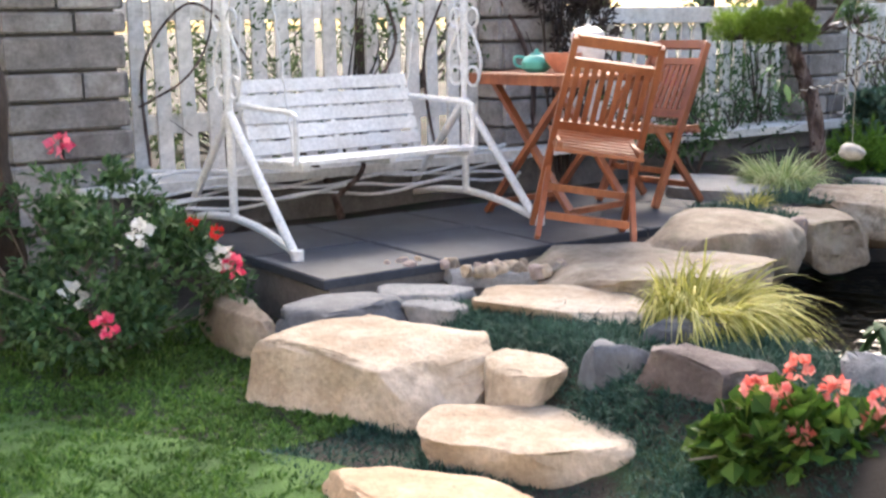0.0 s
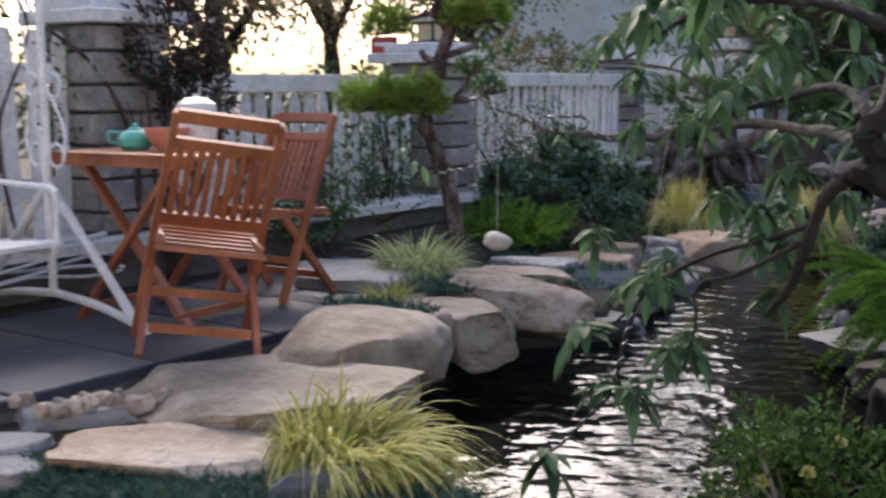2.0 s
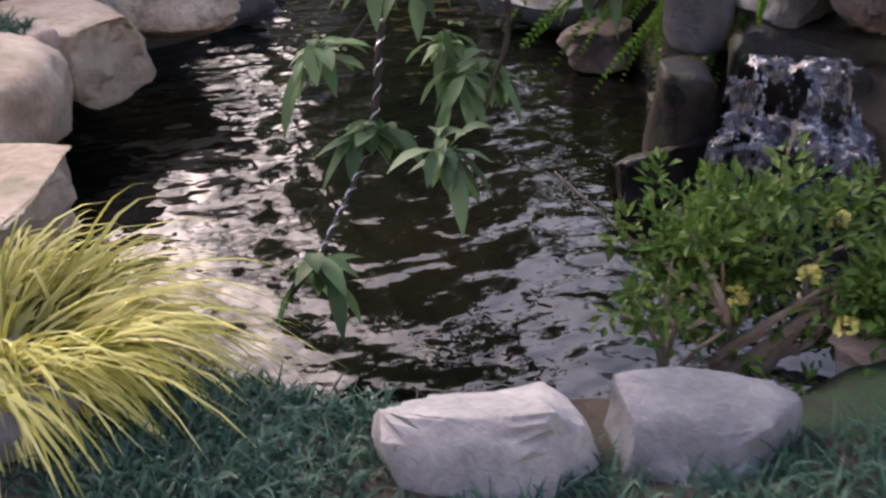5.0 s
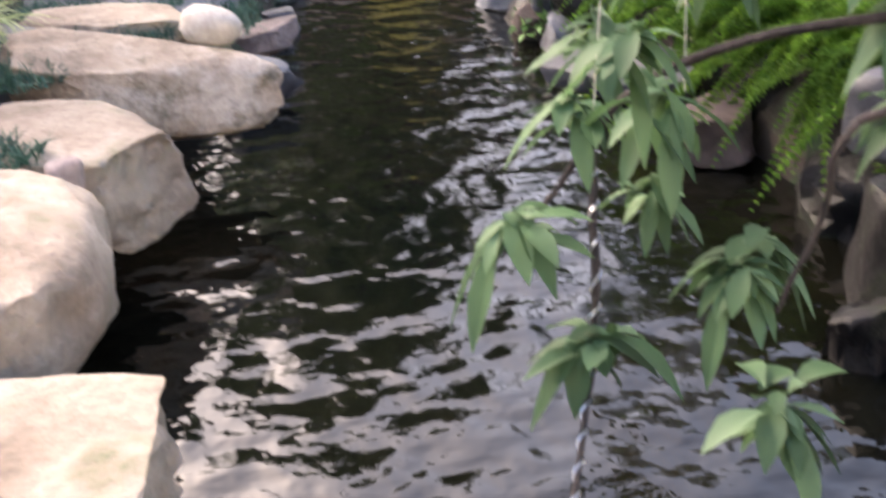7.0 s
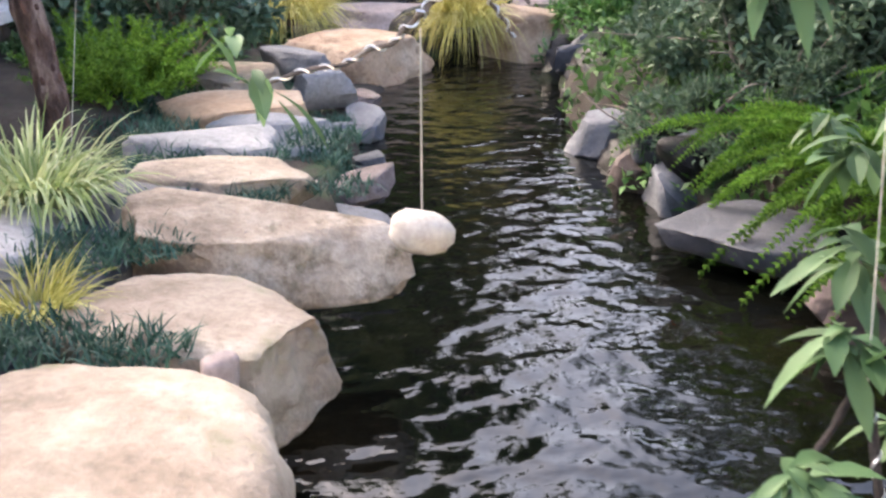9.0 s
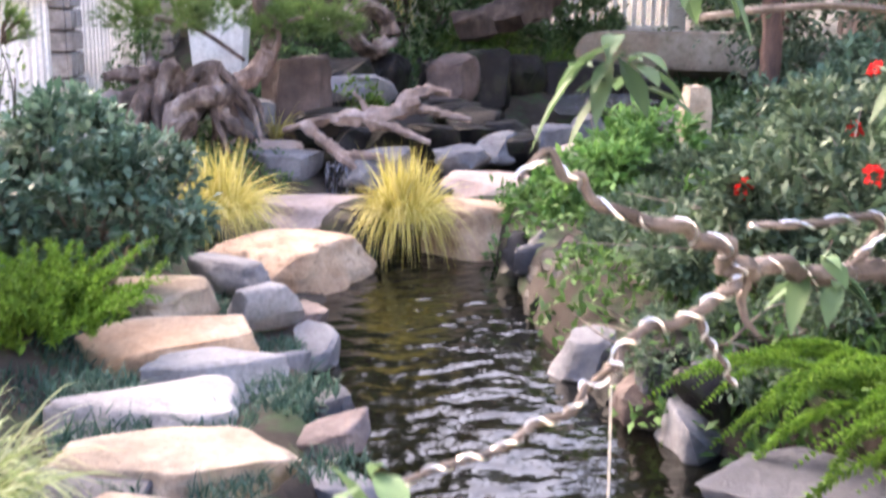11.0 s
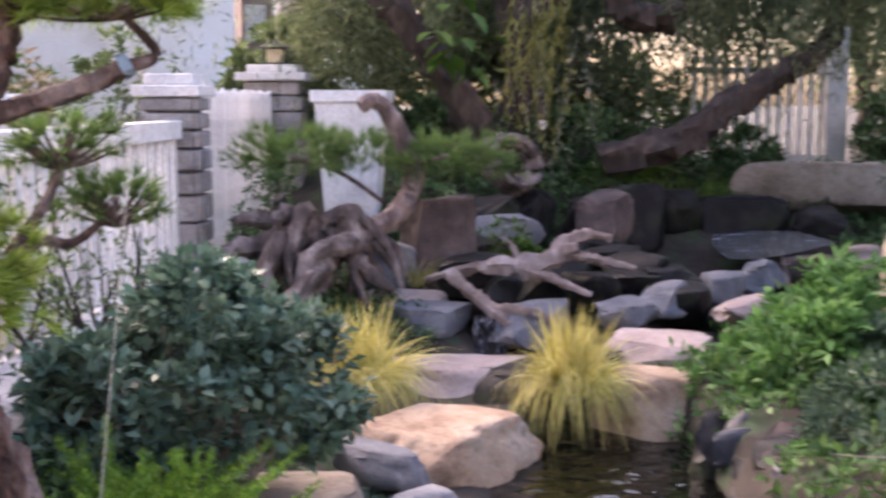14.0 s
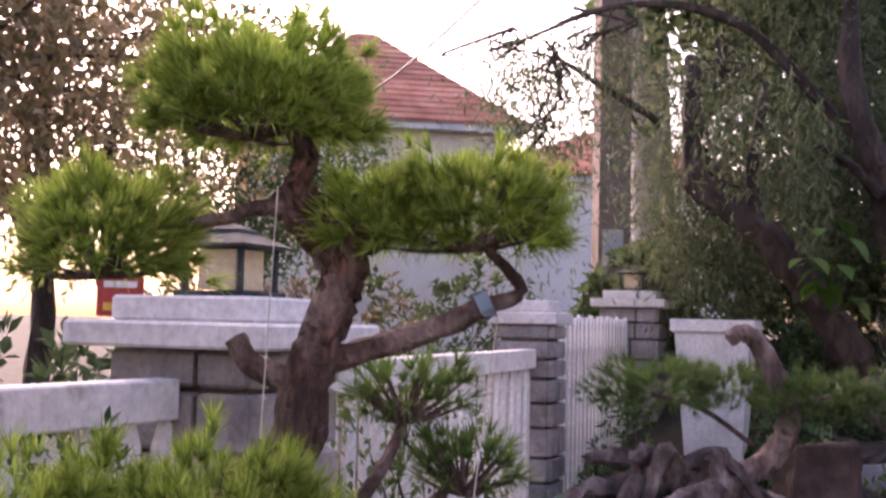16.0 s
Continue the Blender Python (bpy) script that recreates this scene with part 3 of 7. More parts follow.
rock(0.16, 4.12, 0.5, 0.22, 30, -0.03, 0.14, PALE_SLATE, "flat grey stone beside the paving", 27, 0.8, 0.1, 1, "flat_stone", 0.8)
rock(0.53, 3.79, 0.86, 0.46, -4, -0.03, 0.18, SANDSTONE, "long flat tan stepping stone", 31, 0.8, 0.09, 2, "stepping_stone", 0.9)
rock(1.08, 3.5, 0.3, 0.26, -12, -0.02, 0.42, SLATE, "blocky dark slate rock under golden sedge", 33, 0.9, 0.08, 1, flat=0.8)
rock(0.93, 3.12, 0.3, 0.26, -14, -0.05, 0.4, SLATE, "dark slate rock among mondo grass", 35, 0.7, 0.12, 1)
rock(1.25, 3.06, 0.4, 0.28, -18, -0.02, 0.44, KNOB_STONE, "brown-grey wedge of rock beside geraniums", 37, 0.8, 0.14, 1, tilt=(0, 8))
rock(0.75, 4.29, 1.1, 0.76, -10, 0.02, 0.24, OLIVE_STONE, "broad flat olive-tan slab at the patio's edge", 41, 0.6, 0.07, 2, "stone_slab", 0.93, cuts=9)

# ---- rocks along the water ----
rock(0.84, 4.98, 0.96, 0.66, 76, 0.07, 0.36, OLIVE_STONE, "big rounded grey-tan boulder overhanging the pond", 45, 0.5, 0.07, 2, flat=0.5, cuts=8)
rock(1.16, 5.4, 0.11, 0.07, 30, 0.035, 0.16, PINK_STONE, "small grey stone wedged between boulders", 47, 0.5, 0.15, 0)
rock(1.2, 5.68, 0.7, 0.44, -32, 0.02, 0.27, OLIVE_STONE, "flat brown boulder overhanging the pond", 49, 0.55, 0.09, 2, flat=0.7, cuts=8)
rock(1.34, 6.21, 0.9, 0.42, -21, 0.05, 0.27, BOULDER_TAN, "long tan boulder overhanging the pond", 52, 0.6, 0.08, 2, flat=0.75, tilt=(3, 3), cuts=9)
rock(1.44, 6.72, 0.66, 0.37, -8, 0.02, 0.2, OLIVE_STONE, "long flat brown stepping stone", 55, 0.6, 0.08, 1, "stepping_stone", 0.85, cuts=8)
rock(0.58, 6.5, 0.88, 0.72, -14, 0.06, 0.22, PALE_SLATE, "wide flat grey slab beside the paving", 57, 0.8, 0.09, 1, "stone_slab", 0.9)
rock(1.46, 7.14, 0.55, 0.34, -18, 0.02, 0.2, PALE_SLATE, "blue-grey stepping stone with white veins", 59, 0.65, 0.09, 1, "stepping_stone", 0.8, cuts=8)
rock(1.77, 7.72, 0.52, 0.3, -3, -0.1, 0.2, PALE_SLATE, "narrow grey stepping stone", 61, 0.7, 0.1, 1, "stepping_stone", 0.8, cuts=9)
rock(1.78, 8.14, 0.74, 0.48, 20, -0.1, 0.22, ORANGE_STONE, "long rounded orange sandstone stepping stone", 63, 0.5, 0.07, 1, "stepping_stone", 0.8, cuts=6)
rock(1.86, 8.82, 0.5, 0.5, -12, -0.13, 0.18, OLIVE_STONE, "flat tan stepping stone", 65, 0.7, 0.1, 1, "stepping_stone", 0.85)
rock(2.3, 9.2, 0.5, 0.2, -60, -0.14, 0.18, SLATE, "thin blue slate edging stone", 67, 0.8, 0.1, 1, "edging_stone")
rock(2.26, 8.62, 0.32, 0.18, -10, -0.12, 0.18, PALE_SLATE, "small grey edging stone", 68, 0.8, 0.1, 0, "edging_stone")
rock(2.68, 9.54, 0.92, 0.7, -2, -0.14, 0.32, BOULDER_WARM, "broad flat-topped tan-orange boulder at the pond's head", 71, 0.45, 0.08, 2, flat=0.75, cuts=8)
rock(3.35, 10.6, 1.1, 0.6, 0, -0.16, 0.24, PINK_STONE, "flat pinkish-grey rock behind yellow grass", 73, 0.75, 0.1, 1, flat=0.85)
rock(3.9, 9.72, 0.72, 0.56, -14, -0.12, 0.42, BOULDER_WARM, "wedge-shaped tan rock above the water", 75, 0.7, 0.1, 1, tilt=(0, 6))
rock(3.3, 11.3, 0.56, 0.52, -12, 0.04, 0.22, SLATE, "flat blue slate slab at the foot of the cascade", 77, 0.8, 0.08, 1, "stone_slab", 0.9)
rock(4.25, 10.2, 0.8, 0.7, 10, -0.02, 0.24, PINK_STONE, "flat grey stone shelf beside the cascade", 79, 0.7, 0.1, 1, "stone_slab", 0.9)
for k, (x, y, l, w, yaw, top, seed) in enumerate([(2.0, 7.02, 0.36, 0.26, -30, -0.17, 81), (2.08, 7.3, 0.4, 0.24, 20, -0.12, 82), (2.25, 7.7, 0.36, 0.22, 60, -0.16, 83), (2.42, 8.3, 0.4, 0.26, 70, -0.16, 84), (2.52, 8.75, 0.4, 0.26, 40, -0.16, 85), (1.9, 6.78, 0.36, 0.28, 10, -0.14, 86), (2.2, 8.0, 0.24, 0.16, 10, -0.1, 88)]):
    rock(x - 0.04, y, l * 0.9, w * 0.7, yaw, top - 0.11, 0.12, (SLATE, KNOB_STONE, DARK_SLATE)[k % 3], "broken slate rock along the water's edge", seed, 0.8, 0.14, 1, flat=0.85, tilt=(6 * math.sin(5 * k), 8 * math.cos(3 * k)))

# ---- near bank ----
rock(1.79, 3.27, 0.32, 0.32, 5, -0.02, 0.3, PALE_SLATE, "pale grey block at the near pond edge", 91, 0.85, 0.1, 1)
rock(2.12, 3.2, 0.36, 0.26, -5, -0.03, 0.3, SLATE, "slate block at the near pond edge", 93, 0.85, 0.1, 1)
rock(2.8, 3.4, 0.66, 0.26, 6, -0.1, 0.2, PINK_STONE, "brown-grey flat rock at the near pond edge", 95, 0.8, 0.1, 1)
rock(2.4, 3.02, 0.3, 0.2, 20, -0.1, 0.26, SLATE, "small slate rock at the near pond edge", 97, 0.8, 0.1, 0)
rock(1.42, 3.42, 0.44, 0.16, -28, -0.1, 0.22, OLIVE_STONE, "mossy edging stone by the water", 99, 0.8, 0.1, 0, "edging_stone")

# ---- right bank and small waterfall ----
rock(3.1, 6.38, 0.6, 0.46, -48, -0.21, 0.11, DARK_SLATE, "tilted dark slate slab at the water's edge", 101, 0.8, 0.07, 1, "stone_slab", 0.9, (8, -4))
rock(3.08, 5.78, 0.4, 0.3, 30, -0.22, 0.14, BROWN_ROCK, "dark brown slab at the water's edge", 103, 0.7, 0.1, 1, "stone_slab", 0.8)
for k, (x, y, l, top, seed) in enumerate([(3.2, 7.7, 0.28, -0.16, 105), (3.4, 7.6, 0.34, -0.1, 106), (3.62, 7.75, 0.4, -0.1, 107), (3.5, 8.1, 0.34, -0.18, 108), (3.75, 8.6, 0.4, -0.18, 109), (3.15, 7.25, 0.34, -0.2, 110), (3.1, 6.95, 0.3, -0.22, 119), (3.95, 9.1, 0.4, -0.18, 120)]):
    rock(x + 0.1, y, l * 1.15, l * 0.9, 40 * k, top - 0.03, 0.24, (SLATE, WET_SHADED_STONE, BROWN_ROCK)[k % 3], "loose broken rock on the pond bank", seed, 0.7, 0.16, 0)
# the black of these wet rocks includes painted shade from the hollow behind the fall
rock(3.46, 4.82, 0.76, 0.36, -10, 0.02, 0.14, WET_SHADED_STONE, "wet black rock ledge of the small waterfall", 111, 0.8, 0.12, 1, flat=0.7)
rock(3.66, 4.86, 1.1, 0.42, -10, -0.06, 0.7, WET_SHADED_STONE, "wet black rock face behind the small waterfall", 113, 0.8, 0.14, 1)
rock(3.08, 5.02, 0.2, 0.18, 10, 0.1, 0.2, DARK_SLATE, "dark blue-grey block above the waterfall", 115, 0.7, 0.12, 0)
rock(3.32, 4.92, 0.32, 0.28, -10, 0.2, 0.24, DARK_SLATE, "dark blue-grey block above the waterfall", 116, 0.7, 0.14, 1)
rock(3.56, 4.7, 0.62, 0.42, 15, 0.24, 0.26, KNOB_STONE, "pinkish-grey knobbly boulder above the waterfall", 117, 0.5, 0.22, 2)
rock(2.84, 4.72, 0.3, 0.2, 70, -0.06, 0.3, WET_SHADED_STONE, "wet black rock in the waterfall", 118, 0.7, 0.16, 0)

gb = np.random.default_rng(31)
for k in range(30):
    u = 1.7 * gb.random()
    rock(3.1 + 0.5 * u + 0.16 * gb.random(), 6.95 + 1.3 * u + 0.1 * gb.normal(), 0.16 + 0.14 * gb.random(), 0.12 + 0.1 * gb.random(), 180 * gb.random(), -0.2 + 0.13 * gb.random(), 0.14, (DARK_SLATE, SLATE, WET_SHADED_STONE, BROWN_ROCK)[k % 4], "loose blue-grey stone at the water's edge", 620 + k, 0.8, 0.12, 0, tilt=(12 * gb.normal(), 12 * gb.normal()))

# ---- cascade behind the pond ----
CASC = "dark wet rock of the cascade"
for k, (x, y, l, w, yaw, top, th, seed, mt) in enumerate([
    (3.62, 12.0, 0.56, 0.4, 8, 0.52, 0.66, 121, BROWN_ROCK), (3.2, 11.9, 0.5, 0.4, -10, 0.3, 0.4, 122, SLATE), (4.35, 12.9, 0.5, 0.4, 5, 0.5, 0.5, 221, WET_SHADED_STONE),
    (4.9, 13.2, 0.6, 0.4, 10, 0.48, 0.5, 123, WET_SHADED_STONE), (5.35, 12.9, 0.6, 0.4, -15, 0.46, 0.5, 124, WET_SHADED_STONE),
    (5.0, 12.4, 0.7, 0.4, -10, 0.2, 0.3, 126, WET_SHADED_STONE), (5.0, 11.9, 0.4, 0.35, -20, 0.1, 0.3, 127, WET_SHADED_STONE),
    (4.5, 11.9, 0.6, 0.5, 0, 0.12, 0.3, 128, WET_SHADED_STONE), (4.0, 11.3, 0.7, 0.5, 20, -0.02, 0.3, 129, WET_SHADED_STONE),
    (4.36, 10.75, 0.5, 0.3, 35, 0.07, 0.16, 130, SLATE), (4.77, 11.0, 0.48, 0.28, 30, 0.1, 0.18, 131, SLATE), (5.25, 11.15, 0.5, 0.26, 25, 0.13, 0.2, 132, SLATE), (5.75, 11.38, 0.5, 0.24, 25, 0.14, 0.2, 133, SLATE), (5.1, 10.7, 0.7, 0.3, 30, 0.04, 0.14, 134, PINK_STONE), (6.3, 11.55, 0.55, 0.24, 15, 0.14, 0.2, 234, BROWN_ROCK), (6.86, 11.75, 0.5, 0.24, 10, 0.15, 0.2, 235, PINK_STONE), (5.2, 12.6, 0.5, 0.4, 0, 0.5, 0.5, 236, BROWN_ROCK), (5.8, 13.1, 0.5, 0.36, 10, 0.5, 0.6, 237, WET_SHADED_STONE),
    (6.2, 13.4, 0.8, 0.5, -10, 0.42, 0.5, 135, WET_SHADED_STONE), (6.9, 13.3, 0.9, 0.5, -20, 0.38, 0.5, 136, WET_SHADED_STONE), (7.5, 12.9, 0.6, 0.4, 0, 0.28, 0.4, 137, WET_SHADED_STONE),
    (3.75, 10.3, 0.5, 0.4, 0, -0.1, 0.3, 138, WET_SHADED_STONE), (3.4, 10.2, 0.5, 0.35, 30, -0.12, 0.3, 139, WET_SHADED_STONE), (3.3, 11.6, 0.6, 0.4, 10, 0.05, 0.3, 140, PINK_STONE)]):
    rock(x, y, l, w, yaw, top, th, mt, CASC if mt is WET_SHADED_STONE else "grey rock of the cascade", seed, 0.85, 0.13, 1)
rock(7.9, 13.5, 2.0, 0.6, -25, 0.68, 0.5, OLIVE_STONE, "long mossy stone slab above the cascade", 141, 0.9, 0.08, 1, "stone_slab", 0.9)
rock(5.56, 9.95, 0.24, 0.18, 0, 0.46, 0.6, SANDSTONE, "small upright pale stone in the shrubs", 143, 0.8, 0.1, 0)

cx = [5.55, 5.9, 6.26, 6.74, 7.1, 6.9, 6.3, 5.7]
cy = [11.5, 12.2, 12.7, 13.0, 12.7, 12.0, 11.65, 11.4]
pool = Shape().add(np.column_stack([cx, cy, np.full(8, 0.17)]), [tuple(reversed(range(8)))]).obj("water", POOL, smooth=False)
tagged(pool, "small upper pool of the cascade", "water", kind="structure")


def strands(tops, foot, n, label, seed):
    """Falling water: thin broken strands over the rock, each a part of the fall."""
    e = thing("waterfall", label, "waterfall")
    g = np.random.default_rng(seed)
    a = spline(tops, 12)
    for k in range(n):
        p = a[g.integers(0, len(a))] + g.normal(size=3) * (0.015, 0.015, 0.006)
        out = np.array(foot) * (0.6 + 0.6 * g.random())
        drop = p[2] - WATER_Z if p[2] < 0.1 else 0.25
        t = np.linspace(0, 1, 9)
        q = p + np.column_stack([out[0] * t, out[1] * t, -drop * t**1.7]) + 0.006 * g.normal(size=(9, 3))
        q[0] -= np.array((out[0], out[1], 0)) * 0.5
        Shape().tube(q, [0.006, 0.01, 0.004, 0.008, 0.012], 6, 0.3).obj("strand", FALL, e)
    return e


# bank rocks: wet, with the darkness of the undercut painted into the stone
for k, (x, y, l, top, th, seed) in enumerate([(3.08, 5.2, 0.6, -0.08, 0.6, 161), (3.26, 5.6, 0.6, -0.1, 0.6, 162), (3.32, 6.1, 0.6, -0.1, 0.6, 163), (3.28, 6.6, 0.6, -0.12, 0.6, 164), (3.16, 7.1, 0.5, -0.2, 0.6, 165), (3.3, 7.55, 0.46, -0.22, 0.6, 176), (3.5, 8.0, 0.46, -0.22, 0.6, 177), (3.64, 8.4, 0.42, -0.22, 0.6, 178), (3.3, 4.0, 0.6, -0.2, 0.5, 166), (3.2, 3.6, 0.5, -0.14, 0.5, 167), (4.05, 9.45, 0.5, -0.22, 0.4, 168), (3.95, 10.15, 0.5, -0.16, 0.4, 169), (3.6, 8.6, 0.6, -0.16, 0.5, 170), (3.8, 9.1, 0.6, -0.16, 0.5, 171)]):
    rock(x + 0.12 + 0.06 * math.sin(2.3 * k), y, l * (0.95 + 0.15 * math.sin(1.7 * k)), 0.42, 90 + 28 * math.sin(2.1 * k), top - 0.09 + 0.06 * math.sin(3.1 * k), th, WET_SHADED_STONE, "wet rock under the planted bank, its undercut shade painted black", seed, 0.7, 0.24, 1)
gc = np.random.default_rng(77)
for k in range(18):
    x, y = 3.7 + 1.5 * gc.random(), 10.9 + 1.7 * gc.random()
    rock(x, y, 0.35 + 0.3 * gc.random(), 0.28 + 0.15 * gc.random(), 60 * gc.normal(), 0.02 + 0.2 * (y - 10.9) + 0.06 * gc.random(), 0.24, (WET_SHADED_STONE, WET_SHADED_STONE, SLATE)[k % 3 if k % 2 else 0], "dark wet rock of the cascade", 500 + k, 0.85, 0.12, 0)


def cascade_sheet(a, b, out, steps, label, seed):
    """Water that breaks over stepped rock: a rough sheet from the lip a-b, spreading as it drops, with torn edges."""
    e = thing("waterfall", label, "waterfall")
    a, b, out = np.array(a), np.array(b), np.array((out[0], out[1], 0.0))
    nu, nv = 46, 60
    d = np.array([0.0] + [math.dist(steps[k], steps[k - 1]) for k in range(1, len(steps))]).cumsum()
    v = np.linspace(0, d[-1], nv)
    o, z = np.interp(v, d, [q[0] for q in steps]), np.interp(v, d, [q[1] for q in steps])
    u = np.linspace(0, 1, nu)
    wide = 0.75 + 0.45 * v / d[-1]
    p = np.array([[a + (b - a) * (0.5 + (x - 0.5) * wide[k]) + out * o[k] + np.array((0, 0, z[k])) for x in u] for k in range(nv)])
    flat = p.reshape(-1, 3)
    lump = noise3(flat * (1, 1, 0.35), 16, seed)
    flat = flat + lump[:, None] * (out * 0.03 + np.array((0, 0, 0.014)))
    torn = noise3(flat * (1, 1, 0.3), 9, seed + 3) + 0.6 * noise3(flat * (1, 1, 0.3), 24, seed + 4)
    f = []
    for k in range(nv - 1):
        for i in range(nu - 1):
            edge = min(u[i], 1 - u[i]) * 5
            if torn[k * nu + i] < min(0.25, 0.9 * edge - 0.25):
                f.append((k * nu + i, k * nu + i + 1, (k + 1) * nu + i + 1, (k + 1) * nu + i))
    Shape().add(flat, f).obj("sheet", FALL, e, sharp=0)
    g = np.random.default_rng(seed)
    for _ in range(60):
        k, i = g.integers(12, nv - 1), g.integers(0, nu)
        c = flat[k * nu + i] + out * 0.02 + g.normal(size=3) * (0.012, 0.012, 0.01)
        r = 0.003 + 0.004 * g.random()
        Shape().add(DROP[0] * (r, r, r * (1 + 2 * g.random())) + c, DROP[1]).obj("splash", FALL, e)
    return e


DROP = ball(1)
cascade_sheet((2.9, 4.62, 0.0), (3.27, 4.42, 0.0), (-0.5, -0.86), [(-0.08, 0.0), (0.0, -0.01), (0.03, -0.07), (0.04, -0.13), (0.1, -0.16), (0.16, -0.19), (0.18, -0.27), (0.22, -0.37)], "thin broken water falling over stepped black rock", 3)
rock(3.17, 4.64, 0.44, 0.16, -28, -0.02, 0.4, WET_SHADED_STONE, "wet black rock behind the waterfall", 152, 0.8, 0.1, 1)
rock(3.09, 4.53, 0.46, 0.16, -28, -0.2, 0.3, WET_SHADED_STONE, "wet black step under the waterfall", 153, 0.8, 0.1, 1)
strands([(3.45, 10.98, 0.0), (3.62, 10.9, 0.0)], (-0.05, -0.08), 8, "thin trickle of water under the slate slab", 4)
rock(2.76, 4.62, 0.3, 0.22, 30, -0.24, 0.3, WET_SHADED_STONE, "wet black rock splashed by the waterfall", 150, 0.6, 0.2, 1)
rock(3.36, 4.22, 0.36, 0.26, 30, -0.1, 0.36, WET_SHADED_STONE, "wet black rock splashed by the waterfall", 151, 0.6, 0.2, 1)

# ---- pillars and fence ----
LINE = {"far_left": (-2.2, 4.05), "left": (-0.78, 6.5), "middle": (0.62, 8.85), "right": (2.1, 12.3), "gate": (3.4, 15.3)}


def lantern(x, y, z, yaw, s=1.0):
    m = pose(x, y, z, 0, 0, yaw)
    e = thing("lantern", "square dark metal lantern with frosted panes on a pillar", "lantern", m @ Matrix.Diagonal((1, 1, 0.74, 1)))
    sh = Shape().box((0, 0, 0.012 * s), (0.24 * s, 0.24 * s, 0.024 * s), None, 0.004)
    sh.obj("base", LANTERN_METAL, e)
    for sx in (-1, 1):
        for sy in (-1, 1):
            Shape().box((sx * 0.095 * s, sy * 0.095 * s, 0.11 * s), (0.014, 0.014, 0.18 * s)).obj("post", LANTERN_METAL, e)
    for k in range(4):
        o = Shape().box((0, 0.07 * s, 0.11 * s), (0.125 * s, 0.006, 0.16 * s)).obj("pane", PAPER, e)
        o.matrix_basis = pose(0, 0, 0, 0, 0, 90 * k)
    r = Shape()
    r.lathe([(0.185 * s, 0.2 * s), (0.19 * s, 0.21 * s), (0.08 * s, 0.26 * s), (0.075 * s, 0.275 * s), (0.02 * s, 0.3 * s)], sides=4)
    o = r.obj("roof", LANTERN_METAL, e, smooth=False)
    o.matrix_basis = pose(0, 0, 0, 0, 0, 45)
    return e


def pillar(x, y, yaw, top, width, cap, seed, label, stone=PILLAR_STONE, base=-0.3, capw=None):
    """A pillar of squared stones with open joints, under a white two-step cap."""
    e = thing("stone_pillar", label, "pillar", pose(x, y, 0, 0, 0, yaw))
    Shape().box((0, 0, (top + base) / 2), (width - 0.05, width - 0.05, top - base)).obj("core", MORTAR, e, smooth=False)
    g = np.random.default_rng(seed)
    z = base
    while z < top - 0.03:
        h = min(g.choice([0.11, 0.14, 0.17]), top - z)
        if top - z - h < 0.06:
            h = top - z
        for side in range(4):
            cut = 0.35 + 0.3 * g.random()
            spans = [(-0.5, -0.5 + cut), (-0.5 + cut, 0.5)] if g.random() < 0.75 else [(-0.5, 0.5)]
            for a, c in spans:
                w = (c - a) * width - 0.016
                o = Shape().box(((a + c) / 2 * width, -width / 2 + 0.01 - 0.012 * g.random(), z + h / 2), (w, 0.05, h - 0.016), None, 0.01).obj("stone", stone, e)
                o.matrix_basis = pose(0, 0, 0, 0, 0, 90 * side)
        z += h
    if cap:
        w = capw or width + 0.16
        Shape().box((0, 0, top + 0.035), (w, w, 0.07), None, 0.008).obj("cap", CAP_PAINT, e, "weathered white plaster cap")
        Shape().box((0, 0, top + 0.105), (w * 0.72, w * 0.72, 0.07), None, 0.008).obj("cap_step", CAP_PAINT, e)
    return e


P_LABEL = "grey squared-stone pillar with a white plaster cap"
pillar(*LINE["far_left"], 60, 2.2, 0.56, False, 5, "tall grey pillar of large squared stones")
pillar(*LINE["left"], 60, 1.33, 0.46, True, 6, P_LABEL)
pillar(*LINE["middle"], 62, 1.16, 0.44, True, 7, P_LABEL, capw=0.64)
pillar(2.03, 12.28, 66, 1.24, 0.32, True, 8, P_LABEL, capw=0.41)
pillar(*LINE["gate"], 66, 1.4, 0.46, True, 9, P_LABEL)
lantern(*LINE["left"], 1.47, 60, 0.85)
lantern(*LINE["middle"], 1.3, 62, 0.95)
lantern(*LINE["gate"], 1.54, 66, 1.0)


